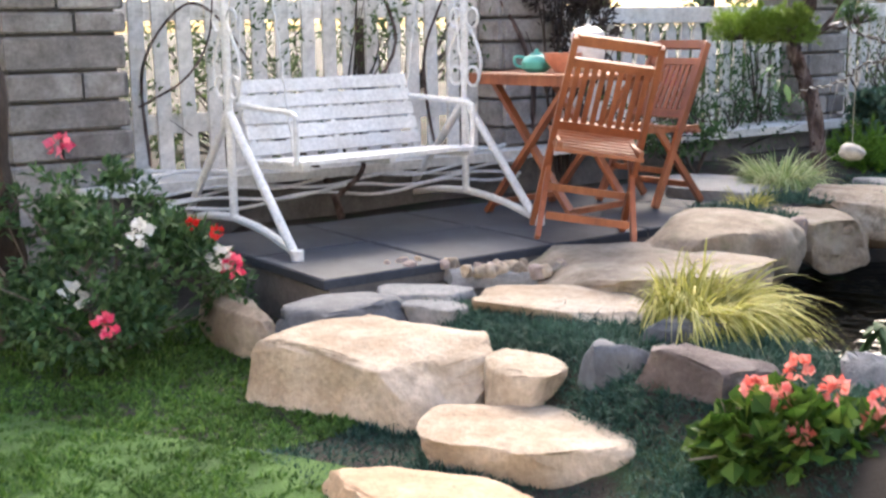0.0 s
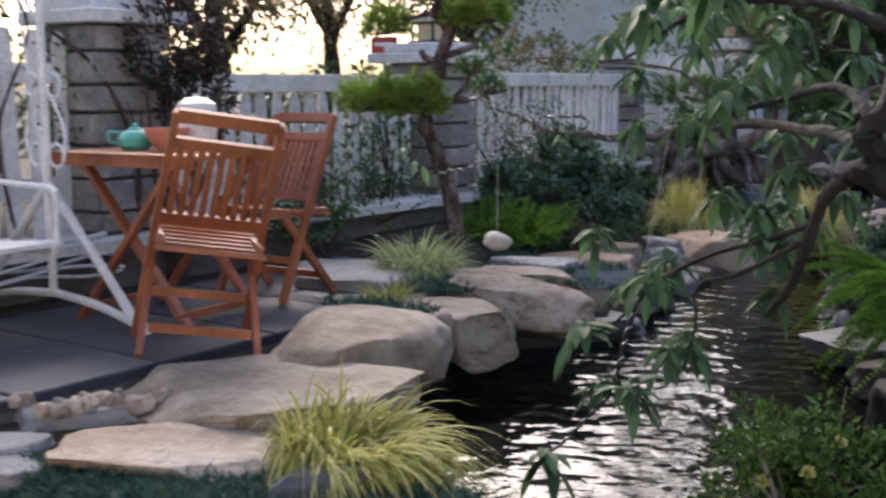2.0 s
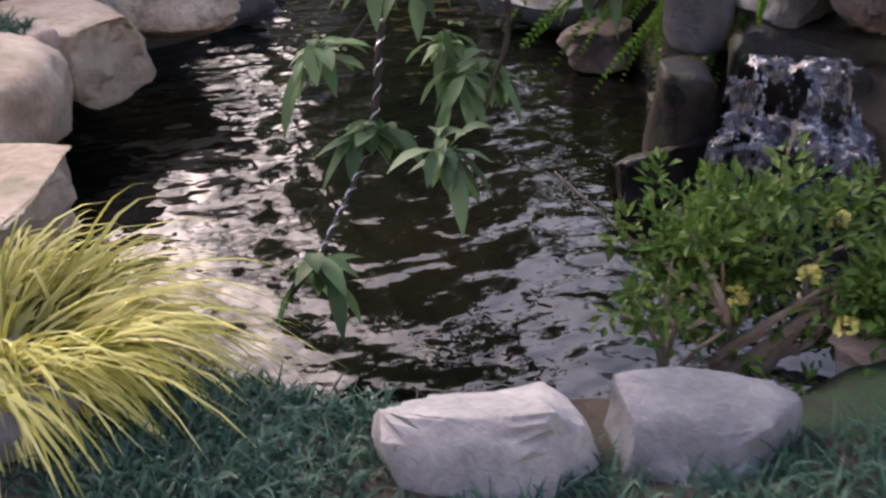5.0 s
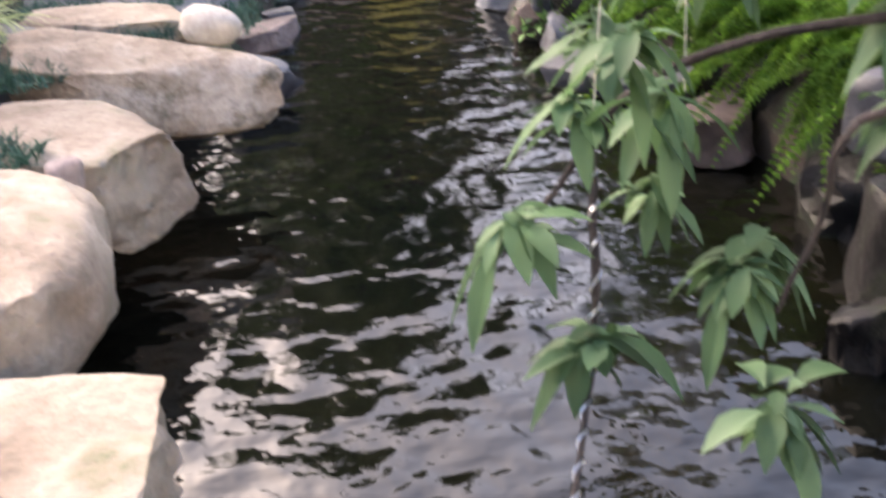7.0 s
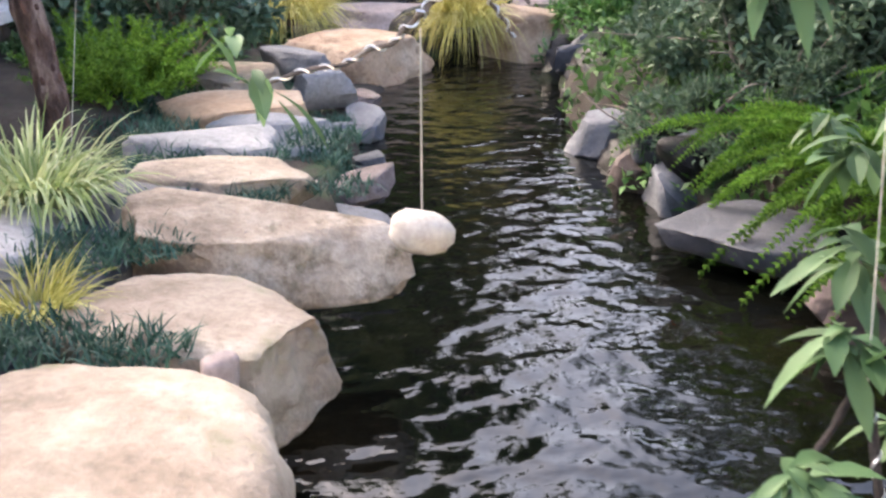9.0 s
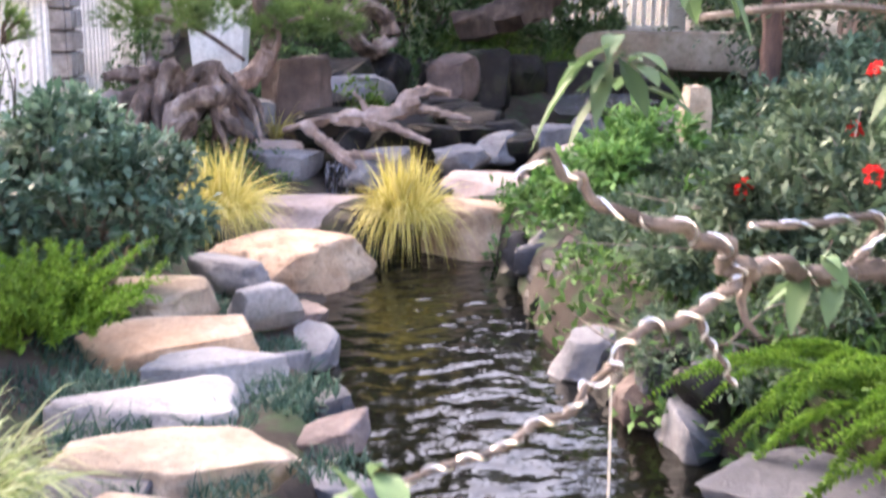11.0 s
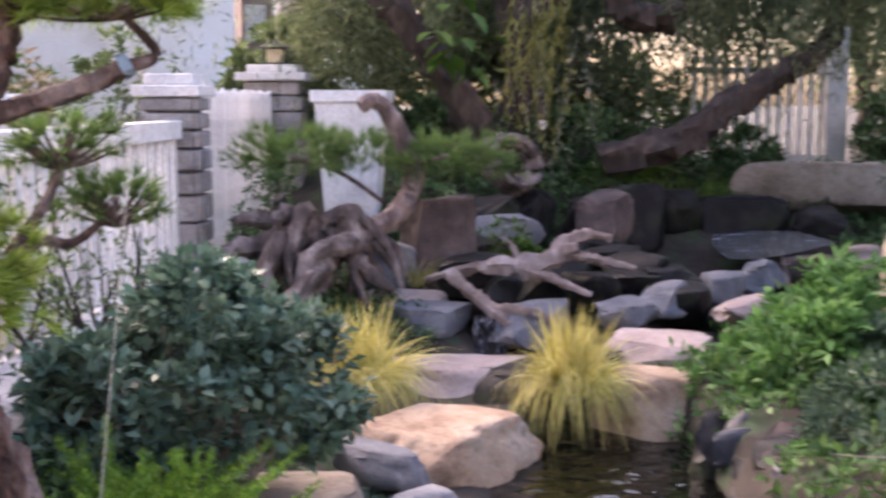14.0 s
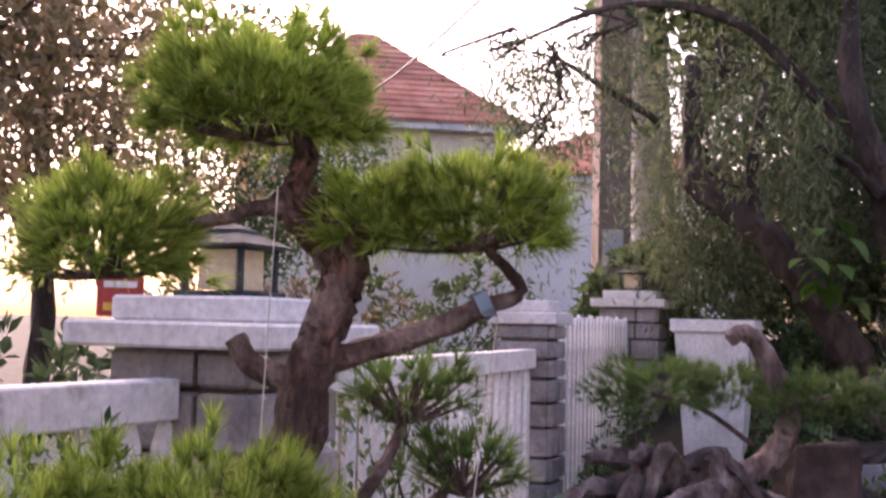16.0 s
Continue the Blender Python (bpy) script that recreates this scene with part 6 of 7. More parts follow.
def pine():
    e = thing("cloud_pruned_pine", "cloud-pruned garden pine with rough bark and round needle pads", "tree", pose(0, 0, 0))
    g = np.random.default_rng(51)
    trunk = spline([(1.0, 7.3, 0.02), (0.95, 7.3, 0.4), (0.888, 7.3, 0.59), (0.84, 7.31, 0.72), (0.8, 7.33, 0.82), (0.83, 7.37, 0.93), (0.873, 7.38, 1.04), (0.897, 7.38, 1.177), (0.92, 7.38, 1.24), (0.945, 7.38, 1.32), (0.914, 7.38, 1.369), (0.857, 7.38, 1.432), (0.882, 7.38, 1.507), (0.83, 7.38, 1.58)], 5)
    Shape().tube(trunk, [0.05, 0.047, 0.045, 0.043, 0.042, 0.041, 0.04, 0.038, 0.034, 0.033, 0.028, 0.024, 0.018, 0.01], 14, 0.16).obj("trunk", PINE_BARK, e)
    bark_plates(trunk, 0.045, 150, g, e)
    limbs = [[(0.9, 7.38, 1.17), (1.0, 7.38, 1.2), (1.1, 7.37, 1.235), (1.18, 7.36, 1.275)], [(0.87, 7.39, 1.14), (0.8, 7.41, 1.17), (0.77, 7.42, 1.21)],
             [(0.857, 7.37, 1.425), (0.8, 7.36, 1.42), (0.75, 7.35, 1.4), (0.64, 7.34, 1.385)], [(0.87, 7.38, 1.44), (0.93, 7.38, 1.44), (0.98, 7.38, 1.445)], [(0.84, 7.36, 0.92), (0.8, 7.2, 0.98), (0.76, 7.08, 1.0)],
             [(0.9, 7.35, 0.86), (1.0, 7.42, 0.93), (1.07, 7.47, 0.92), (1.15, 7.5, 0.97)], [(0.95, 7.4, 0.91), (1.02, 7.46, 1.0), (1.06, 7.52, 1.08)], [(1.17, 7.36, 1.27), (1.24, 7.4, 1.3), (1.18, 7.4, 1.37)]]
    for k, l in enumerate(limbs):
        Shape().tube(spline(l, 5), [0.024, 0.018] if k < 2 else [0.015, 0.008], 9, 0.08).obj("limb", PINE_BARK, e)
    Shape().tube([(1.165, 7.362, 1.268), (1.185, 7.36, 1.278)], 0.022, 10, 0.2).obj("wrapping", BLUE_CLOTH, e, "blue rag tied round a cut limb")
    pads = [((0.797, 7.38, 1.565), 0.2, 0.18, 0.17, 30000), ((1.15, 7.4, 1.395), 0.18, 0.17, 0.14, 20000), ((0.99, 7.38, 1.385), 0.1, 0.12, 0.1, 7000), ((0.57, 7.33, 1.335), 0.16, 0.16, 0.15, 17000), ((0.77, 7.08, 0.885), 0.23, 0.22, 0.2, 40000), ((1.06, 7.52, 1.1), 0.13, 0.1, 0.08, 3000), ((1.16, 7.5, 0.98), 0.13, 0.1, 0.09, 3200), ((0.54, 7.02, 0.9), 0.2, 0.17, 0.17, 20000)]
    for c, rx, ry, rz, n in pads:
        s, tw = Shape(), Shape()
        base = pad(s, c, rx, ry, rz, n, 0.048, g)
        cloud = s.obj("needle_pad", NEEDLE if n > 5000 else SOFT_NEEDLE, e)
        for q in base[:: max(1, len(base) // 26)]:
            tw.tube(spline([(c[0], c[1], c[2] - 0.03), (np.array(c) + q) / 2 + (0, 0, -0.02), q], 3), [0.006, 0.002], 5)
        tagged(tw.obj("twig", PINE_BARK, cloud), kind="stuff")
    return e


pine()


def arch_pine():
    e = thing("arched_pine", "old pine with an arching bent trunk over driftwood", "tree", pose(0, 0, 0))
    g = np.random.default_rng(53)
    Shape().tube(spline([(2.73, 11.80, 0.26), (2.92, 11.80, 0.32), (3.12, 11.80, 0.42), (3.27, 11.80, 0.50), (3.38, 11.80, 0.64), (3.41, 11.80, 0.79), (3.34, 11.80, 0.98), (3.23, 11.80, 1.17), (3.14, 11.80, 1.22), (3.07, 11.80, 1.18)], 6), [0.08, 0.08, 0.075, 0.07, 0.065, 0.06, 0.055, 0.05, 0.045], 11, 0.1).obj("trunk", ARCH_BARK, e)
    for l in ([(2.9, 11.75, 0.35), (2.6, 11.6, 0.32), (2.35, 11.5, 0.25)], [(2.85, 11.75, 0.35), (2.7, 11.4, 0.2), (2.55, 11.2, 0.05)], [(2.9, 11.8, 0.4), (2.5, 11.9, 0.5), (2.3, 11.95, 0.5)], [(3.0, 11.7, 0.36), (2.95, 11.45, 0.25), (3.1, 11.3, 0.12)], [(2.8, 11.7, 0.38), (2.45, 11.4, 0.42), (2.3, 11.2, 0.2)], [(2.9, 11.7, 0.36), (2.7, 11.3, 0.34), (2.45, 11.05, 0.16), (2.3, 10.95, 0.02)], [(2.7, 11.6, 0.34), (2.5, 11.5, 0.12), (2.6, 11.3, -0.05)], [(2.6, 11.7, 0.36), (2.2, 11.6, 0.36), (2.05, 11.4, 0.15)], [(3.0, 11.6, 0.4), (2.85, 11.3, 0.42), (2.6, 11.2, 0.38), (2.5, 11.15, 0.2)]):
        Shape().tube(spline(l, 5), [0.085, 0.03], 9, 0.22).obj("root", DARK_DRIFT, e)
    for k in range(13):
        a = -2.6 + 2.9 * k / 12 + 0.2 * g.normal()
        reach, hump = 0.3 + 0.3 * g.random(), 0.1 * g.normal()
        c0 = np.array((2.74, 11.62, 0.38)) + g.normal(size=3) * 0.06
        d0 = np.array((math.cos(a), 0.6 * math.sin(a), 0.0))
        l = [c0, c0 + d0 * reach * 0.4 + (0, 0, 0.08 + hump), c0 + d0 * reach * 0.75 + (0.05 * g.normal(), 0, -0.06), c0 + d0 * reach + (0.06 * g.normal(), 0, -0.3)]
        Shape().tube(spline(l, 6), [0.06, 0.045, 0.026, 0.01], 9, 0.24).obj("root", DARK_DRIFT, e)
    for c, rx, ry, rz, n in (((2.65, 11.7, 0.85), 0.42, 0.3, 0.24, 16000), ((3.65, 11.7, 0.8), 0.42, 0.3, 0.24, 16000), ((3.1, 11.9, 0.85), 0.3, 0.25, 0.2, 9000)):
        s = Shape()
        pad(s, c, rx, ry, rz, n, 0.09, g)
        s.obj("needle_pad", SOFT_NEEDLE, e)
    Shape().tube(spline([(3.2, 11.75, 0.6), (2.9, 11.75, 0.8), (2.6, 11.7, 0.88)], 5), 0.015, 7).obj("limb", PINE_BARK, e)
    Shape().tube(spline([(3.38, 11.7, 0.8), (3.5, 11.7, 0.86), (3.7, 11.7, 0.9)], 5), 0.015, 7).obj("limb", PINE_BARK, e)
    return e


arch_pine()


def driftwood():
    e = thing("driftwood", "bleached grey driftwood root across the cascade", "driftwood", pose(-0.25, 0.0, 0.03))
    g = np.random.default_rng(55)
    for l, r in (([(3.6, 11.45, 0.13), (3.9, 11.35, 0.2), (4.2, 11.2, 0.22), (4.45, 11.1, 0.3)], [0.02, 0.045, 0.07, 0.05]), ([(4.1, 11.25, 0.2), (4.25, 11.05, 0.15), (4.4, 10.85, 0.08)], [0.05, 0.015]), ([(4.3, 11.2, 0.25), (4.5, 11.2, 0.38), (4.7, 11.15, 0.36)], [0.07, 0.03]), ([(4.35, 11.15, 0.28), (4.55, 11.0, 0.25), (4.75, 10.95, 0.2)], [0.05, 0.02]), ([(3.75, 11.4, 0.16), (3.8, 11.1, 0.05), (3.9, 10.85, -0.06)], [0.05, 0.05]), ([(3.85, 11.0, 0.0), (4.0, 10.8, 0.02), (4.1, 10.75, -0.05)], [0.05, 0.015]), ([(4.15, 11.25, 0.22), (4.1, 11.3, 0.33), (4.05, 11.3, 0.38)], [0.03, 0.008])):
        Shape().tube(spline(l, 6), [0.8 * q for q in r], 9, 0.3).obj("branch", DRIFT, e)
    return e


driftwood()
stump = thing("driftwood", "hollow weathered stump ring above the rocks", "driftwood", pose(4.69, 13.2, 0.72, 70, 10, 20))
for k in range(3):
    ring = [(0.24 * math.cos(t) * (1 + 0.15 * math.sin(3 * t + k)), 0.2 * math.sin(t), 0.06 * k + 0.03 * math.sin(2 * t)) for t in np.linspace(0, 6.0, 22)]
    Shape().tube(ring, 0.05 - 0.01 * k, 8, 0.25).obj("branch", DARK_DRIFT, stump)


# ---- branch with palmate leaves, wired, over the pond ----
def rosette(s, c, n, length, width, g, hang=0.2):
    """A whorl of long leaves round a twig's tip."""
    a = np.arange(n) / n * 6.2832 + g.random() * 6 + 0.3 * g.normal(size=n)
    axis = 0.45 * g.normal(size=3) * (1, 1, 0)
    d = np.column_stack([np.cos(a), np.sin(a), -hang + 0.45 * g.normal(size=n) - 0.5 * (np.cos(a) * axis[0] + np.sin(a) * axis[1])])
    p = np.tile(np.array(c), (n, 1)) + 0.012 * g.normal(size=(n, 3))
    for tilt, lw in ((0, 1.0), (1, 0.6)):
        m = n if tilt == 0 else n // 2
        dd = d[:m] + (0, 0, 0.7 * tilt)
        s.long_leaves(p[:m], dd, length * lw, width * lw, g)


def long_leaves(self, p, d, length, width, g):
    k = len(p)
    d = d / np.linalg.norm(d, axis=1, keepdims=True)
    side = np.cross(d, (0, 0, 1.0))
    side /= np.linalg.norm(side, axis=1, keepdims=True) + 1e-9
    up = np.cross(side, d)
    L = length * (0.55 + 0.6 * g.random((k, 1)))
    sag = 0.2 + 0.5 * g.random((k, 1))
    rows = []
    for t, w in ((0, 0.08), (0.2, 0.4), (0.42, 0.85), (0.64, 1.0), (0.84, 0.62), (1.0, 0.03)):
        c = p + d * L * t - np.array((0, 0, 1.0)) * L * sag * t * t + side * L * 0.1 * t * t * np.sign(d[:, :1])
        rows += [c - side * width * w / 2 + up * width * 0.18 * w, c, c + side * width * w / 2 + up * width * 0.18 * w]
    v = np.stack(rows, 1)
    f = []
    for i in range(5):
        f += [(3 * i, 3 * i + 1, 3 * i + 4, 3 * i + 3), (3 * i + 1, 3 * i + 2, 3 * i + 5, 3 * i + 4)]
    return self.many(v, f)


Shape.long_leaves = long_leaves


def wire_coil(path, r, turns, thick=0.004):
    path = spline(path, 6)
    seg = np.concatenate([[0], np.cumsum(np.linalg.norm(np.diff(path, axis=0), axis=1))])
    t = np.linspace(0, seg[-1], turns * 10)
    c = np.stack([np.interp(t, seg, path[:, i]) for i in range(3)], 1)
    tan = np.gradient(c, axis=0)
    tan /= np.linalg.norm(tan, axis=1, keepdims=True)
    x = np.cross(tan, (0.3, 0.2, 0.9))
    x /= np.linalg.norm(x, axis=1, keepdims=True)
    y = np.cross(tan, x)
    a = np.linspace(0, turns * 6.2832, len(t))[:, None]
    rr = np.interp(t / seg[-1], [0, 1], r)[:, None]
    return c + rr * (np.cos(a) * x + np.sin(a) * y)


def pond_tree():
    e = thing("pond_tree", "dark twisted tree with whorls of long leaves, its branches wired", "tree", pose(0, 0, 0))
    g = np.random.default_rng(57)
    main = [(3.35, 3.55, -0.2), (3.2, 3.66, 0.15), (3.04, 3.74, 0.4), (2.874, 3.75, 0.52), (2.72, 3.78, 0.625), (2.548, 3.85, 0.77), (2.5, 3.95, 0.74), (2.455, 4.0, 0.665), (2.398, 4.1, 0.424), (2.34, 4.2, 0.3)]
    Shape().tube(spline(main, 7), [0.06, 0.054, 0.048, 0.043, 0.04, 0.036, 0.025, 0.019, 0.015, 0.008], 12, 0.14).obj("trunk", POND_BARK, e)
    limbs = [([(2.6, 3.83, 0.73), (2.55, 3.84, 0.87), (2.62, 3.8, 1.15), (2.55, 3.7, 1.6)], [0.04, 0.026]),
             ([(2.42, 4.06, 0.55), (2.25, 4.1, 0.45), (2.125, 4.11, 0.406), (2.12, 4.13, 0.28), (2.08, 4.15, 0.12)], [0.009, 0.004]),
             ([(2.43, 4.05, 0.6), (2.1, 4.5, 0.4), (1.9, 4.5, 0.22), (1.78, 4.44, 0.16)], [0.01, 0.004]),
             ([(1.95, 4.5, 0.27), (1.9, 4.38, 0.12), (1.86, 4.3, 0.0), (1.74, 4.12, -0.08), (1.67, 4.0, -0.12)], [0.008, 0.004]),
             ([(2.55, 4.1, 0.84), (2.4, 4.5, 0.88), (2.1, 4.85, 0.84), (1.888, 5.0, 0.815), (1.766, 5.0, 0.83), (1.672, 5.0, 0.835), (1.604, 5.0, 0.85), (1.562, 5.0, 0.871), (1.507, 5.0, 0.889), (1.439, 5.0, 0.922), (1.38, 5.0, 0.967), (1.328, 5.0, 0.956)], [0.02, 0.016, 0.013, 0.011, 0.0095, 0.008, 0.0055, 0.003]),
             ([(1.604, 5.0, 0.85), (1.583, 5.0, 0.828), (1.531, 5.0, 0.805), (1.451, 5.0, 0.779), (1.417, 5.0, 0.746), (1.36, 5.0, 0.715), (1.2, 5.02, 0.67)], [0.008, 0.003]),
             ([(2.3, 4.65, 0.88), (2.1, 4.75, 1.05), (1.8, 4.95, 1.1), (1.45, 4.92, 1.1)], [0.007, 0.003]),
             ([(2.6, 3.8, 1.15), (2.4, 4.0, 1.25), (2.1, 4.3, 1.22), (1.9, 4.6, 1.1)], [0.02, 0.006]), ([(2.56, 3.84, 0.9), (2.5, 4.1, 1.0), (2.35, 4.4, 0.95), (2.1, 4.6, 0.85)], [0.018, 0.006]),
             ([(1.6, 5.0, 0.845), (1.61, 5.01, 0.8), (1.622, 5.0, 0.772)], [0.006, 0.003]), ([(1.535, 5.0, 0.808), (1.547, 5.0, 0.79), (1.575, 5.0, 0.75), (1.596, 5.0, 0.72)], [0.005, 0.002]), ([(1.591, 4.99, 0.893), (1.66, 4.98, 0.89), (1.739, 4.98, 0.891), (1.778, 4.99, 0.872), (1.75, 5.0, 0.835)], [0.004, 0.005])]
    for k, (l, r) in enumerate(limbs):
        l = [l[0]] + [tuple(np.array(q) + 0.35 * r[0] * g.normal(size=3) + (0.005 * g.normal(size=3) if k in (4, 5, 6) else 0)) for q in spline(l, 3)[1:-1]] + [l[-1]]
        limbs[k] = (l, r)
        Shape().tube(spline(l, 4), r, 9, 0.1).obj("branch", POND_BARK if k in (0, 1, 2, 3, 7, 8) else GREY_BARK, e)
    for k in (3, 4, 5, 10, 11):
        l, r = limbs[k]
        Shape().tube(wire_coil(l[8:] if k == 4 else l, (0.0125, 0.0048) if k == 4 else (r[0] + 0.0008, r[-1] + 0.0012), 13 if k < 6 else 4), 0.0019, 5).obj("wire", WIRE, e, "coiled bright aluminium wire")
    ros = [(1.77, 4.43, 0.17, 9, 0.17), (1.86, 4.3, 0.02, 9, 0.17), (1.93, 3.94, 0.1, 11, 0.16), (1.67, 4.0, -0.14, 9, 0.16), (1.995, 4.38, 0.36, 9, 0.16), (2.067, 4.7, 0.36, 10, 0.16), (2.353, 4.25, 0.5, 10, 0.17), (2.374, 4.25, 0.34, 9, 0.16), (2.319, 4.3, 0.6, 9, 0.16), (2.245, 4.7, 0.6, 9, 0.16), (2.04, 4.2, 0.15, 8, 0.15), (1.158, 4.85, 0.7, 4, 0.12), (1.1, 4.85, 0.75, 3, 0.1), (2.45, 4.9, 0.45, 10, 0.16), (2.4, 5.1, 0.4, 10, 0.16), (2.49, 5.0, 0.55, 10, 0.16), (2.11, 4.5, 0.86, 9, 0.16), (2.28, 4.5, 0.98, 9, 0.16), (2.59, 4.0, 0.86, 9, 0.16), (2.12, 4.5, 1.2, 9, 0.16), (1.945, 4.8, 0.84, 8, 0.15), (1.95, 4.55, 0.3, 8, 0.15), (2.118, 4.257, 0.15, 9, 0.15), (2.42, 4.3, 0.72, 8, 0.16),
           (1.41, 4.98, 1.03, 8, 0.085), (1.4, 4.87, 1.13, 8, 0.085), (1.47, 4.9, 1.15, 7, 0.08), (1.81, 4.16, 0.53, 9, 0.13), (2.13, 4.58, 0.13, 9, 0.13), (2.59, 5.42, 0.37, 9, 0.13), (1.2, 5.02, 0.62, 2, 0.1), (1.7, 5.0, 0.8, 6, 0.1), (1.95, 4.0, 1.2, 9, 0.18), (2.1, 3.7, 1.25, 9, 0.18), (2.2, 4.3, 0.95, 9, 0.18), (2.3, 3.9, 1.1, 8, 0.17), (2.5, 3.5, 1.5, 9, 0.18), (2.35, 3.55, 1.3, 9, 0.18), (2.65, 3.5, 1.3, 9, 0.18), (2.8, 3.6, 1.2, 9, 0.18), (2.75, 3.9, 1.05, 8, 0.17), (1.85, 4.87, 1.15, 8, 0.15), (2.04, 4.76, 1.20, 8, 0.15), (2.22, 4.65, 1.23, 8, 0.15), (2.43, 4.52, 1.19, 8, 0.15), (2.59, 4.49, 1.22, 8, 0.15), (2.33, 4.74, 1.06, 8, 0.15), (2.48, 4.52, 1.02, 8, 0.15), (2.63, 4.39, 1.06, 8, 0.15), (1.96, 5.07, 1.03, 8, 0.15), (2.16, 4.96, 1.11, 8, 0.15), (2.41, 4.82, 1.28, 8, 0.15), (2.54, 4.50, 0.88, 8, 0.15), (2.66, 4.37, 0.76, 8, 0.15), (2.45, 4.72, 0.81, 8, 0.15), (2.30, 4.94, 0.93, 8, 0.15), (2.61, 4.47, 0.62, 8, 0.15), (2.51, 4.69, 0.54, 8, 0.15), (2.10, 5.05, 1.30, 8, 0.15), (2.71, 4.57, 0.93, 8, 0.15), (2.21, 5.05, 0.86, 8, 0.15)]
    for x, y, z, n, l in ros:
        n = n + 5 if n > 4 else n
        s = Shape()
        rosette(s, (x, y, z + 0.03), n, l * 0.76, l * 0.25, g, 0.35)
        s.obj("leaf_whorl", BROAD_LEAF, e)
    return e


pond_tree()
hang = thing("hanging_stone", "round white stone hung on a string from a branch", "stone", pose(1.435, 4.985, 0.415))
v, f = BALL2
Shape().add(v * (0.058, 0.046, 0.036) * (1 + 0.15 * noise3(v, 1.5, 9)[:, None]), f).obj("stone", PALE_PEBBLE, hang).matrix_basis = pose(0, 0, 0, 0, 10, 0)
Shape().tube([(0, 0, 0.02), (0.0, 0.01, 0.33)], 0.0014, 5).obj("string", STRING, hang)


def tall_tree(name, label, x, y, z, limbs, crown, n, leaf, width, bark, leaves, seed, droop=0.0, hanging=0, clusters=10):
    e = thing(name, label, "tree", pose(x, y, z))
    g = np.random.default_rng(seed)
    for l, r in limbs:
        Shape().tube(spline(l, 6), r, 10, 0.2 if bark is BARK else 0.07).obj("limb", bark, e)
    tw = Shape()
    for b in crown:
        c = np.array(b[:3])
        for _ in range(7):
            q = c + g.normal(size=3) * np.array(b[3:]) * 0.5
            tw.tube(spline([c + g.normal(size=3) * 0.1, (c + q) / 2 + g.normal(size=3) * 0.12, q], 4), [0.018, 0.005], 5)
    tagged(tw.obj("twig", bark, e), kind="stuff")
    p, d = blob_points(crown, max(40, n // clusters), 0.2, 0.9, seed)
    i = g.integers(0, len(p), n)
    off = g.normal(size=(n, 3)) * leaf * 1.6
    if hanging:
        off[:, 2] = -np.abs(off[:, 2]) * hanging
    dd = d[i] * 0.4 + g.normal(size=(n, 3)) * 0.8 + (0, 0, -droop)
    Shape().leaves(p[i] + off, dd, leaf, width, 0).obj("foliage", leaves, e)
    tagged(e.children[-1], kind="stuff")
    return e


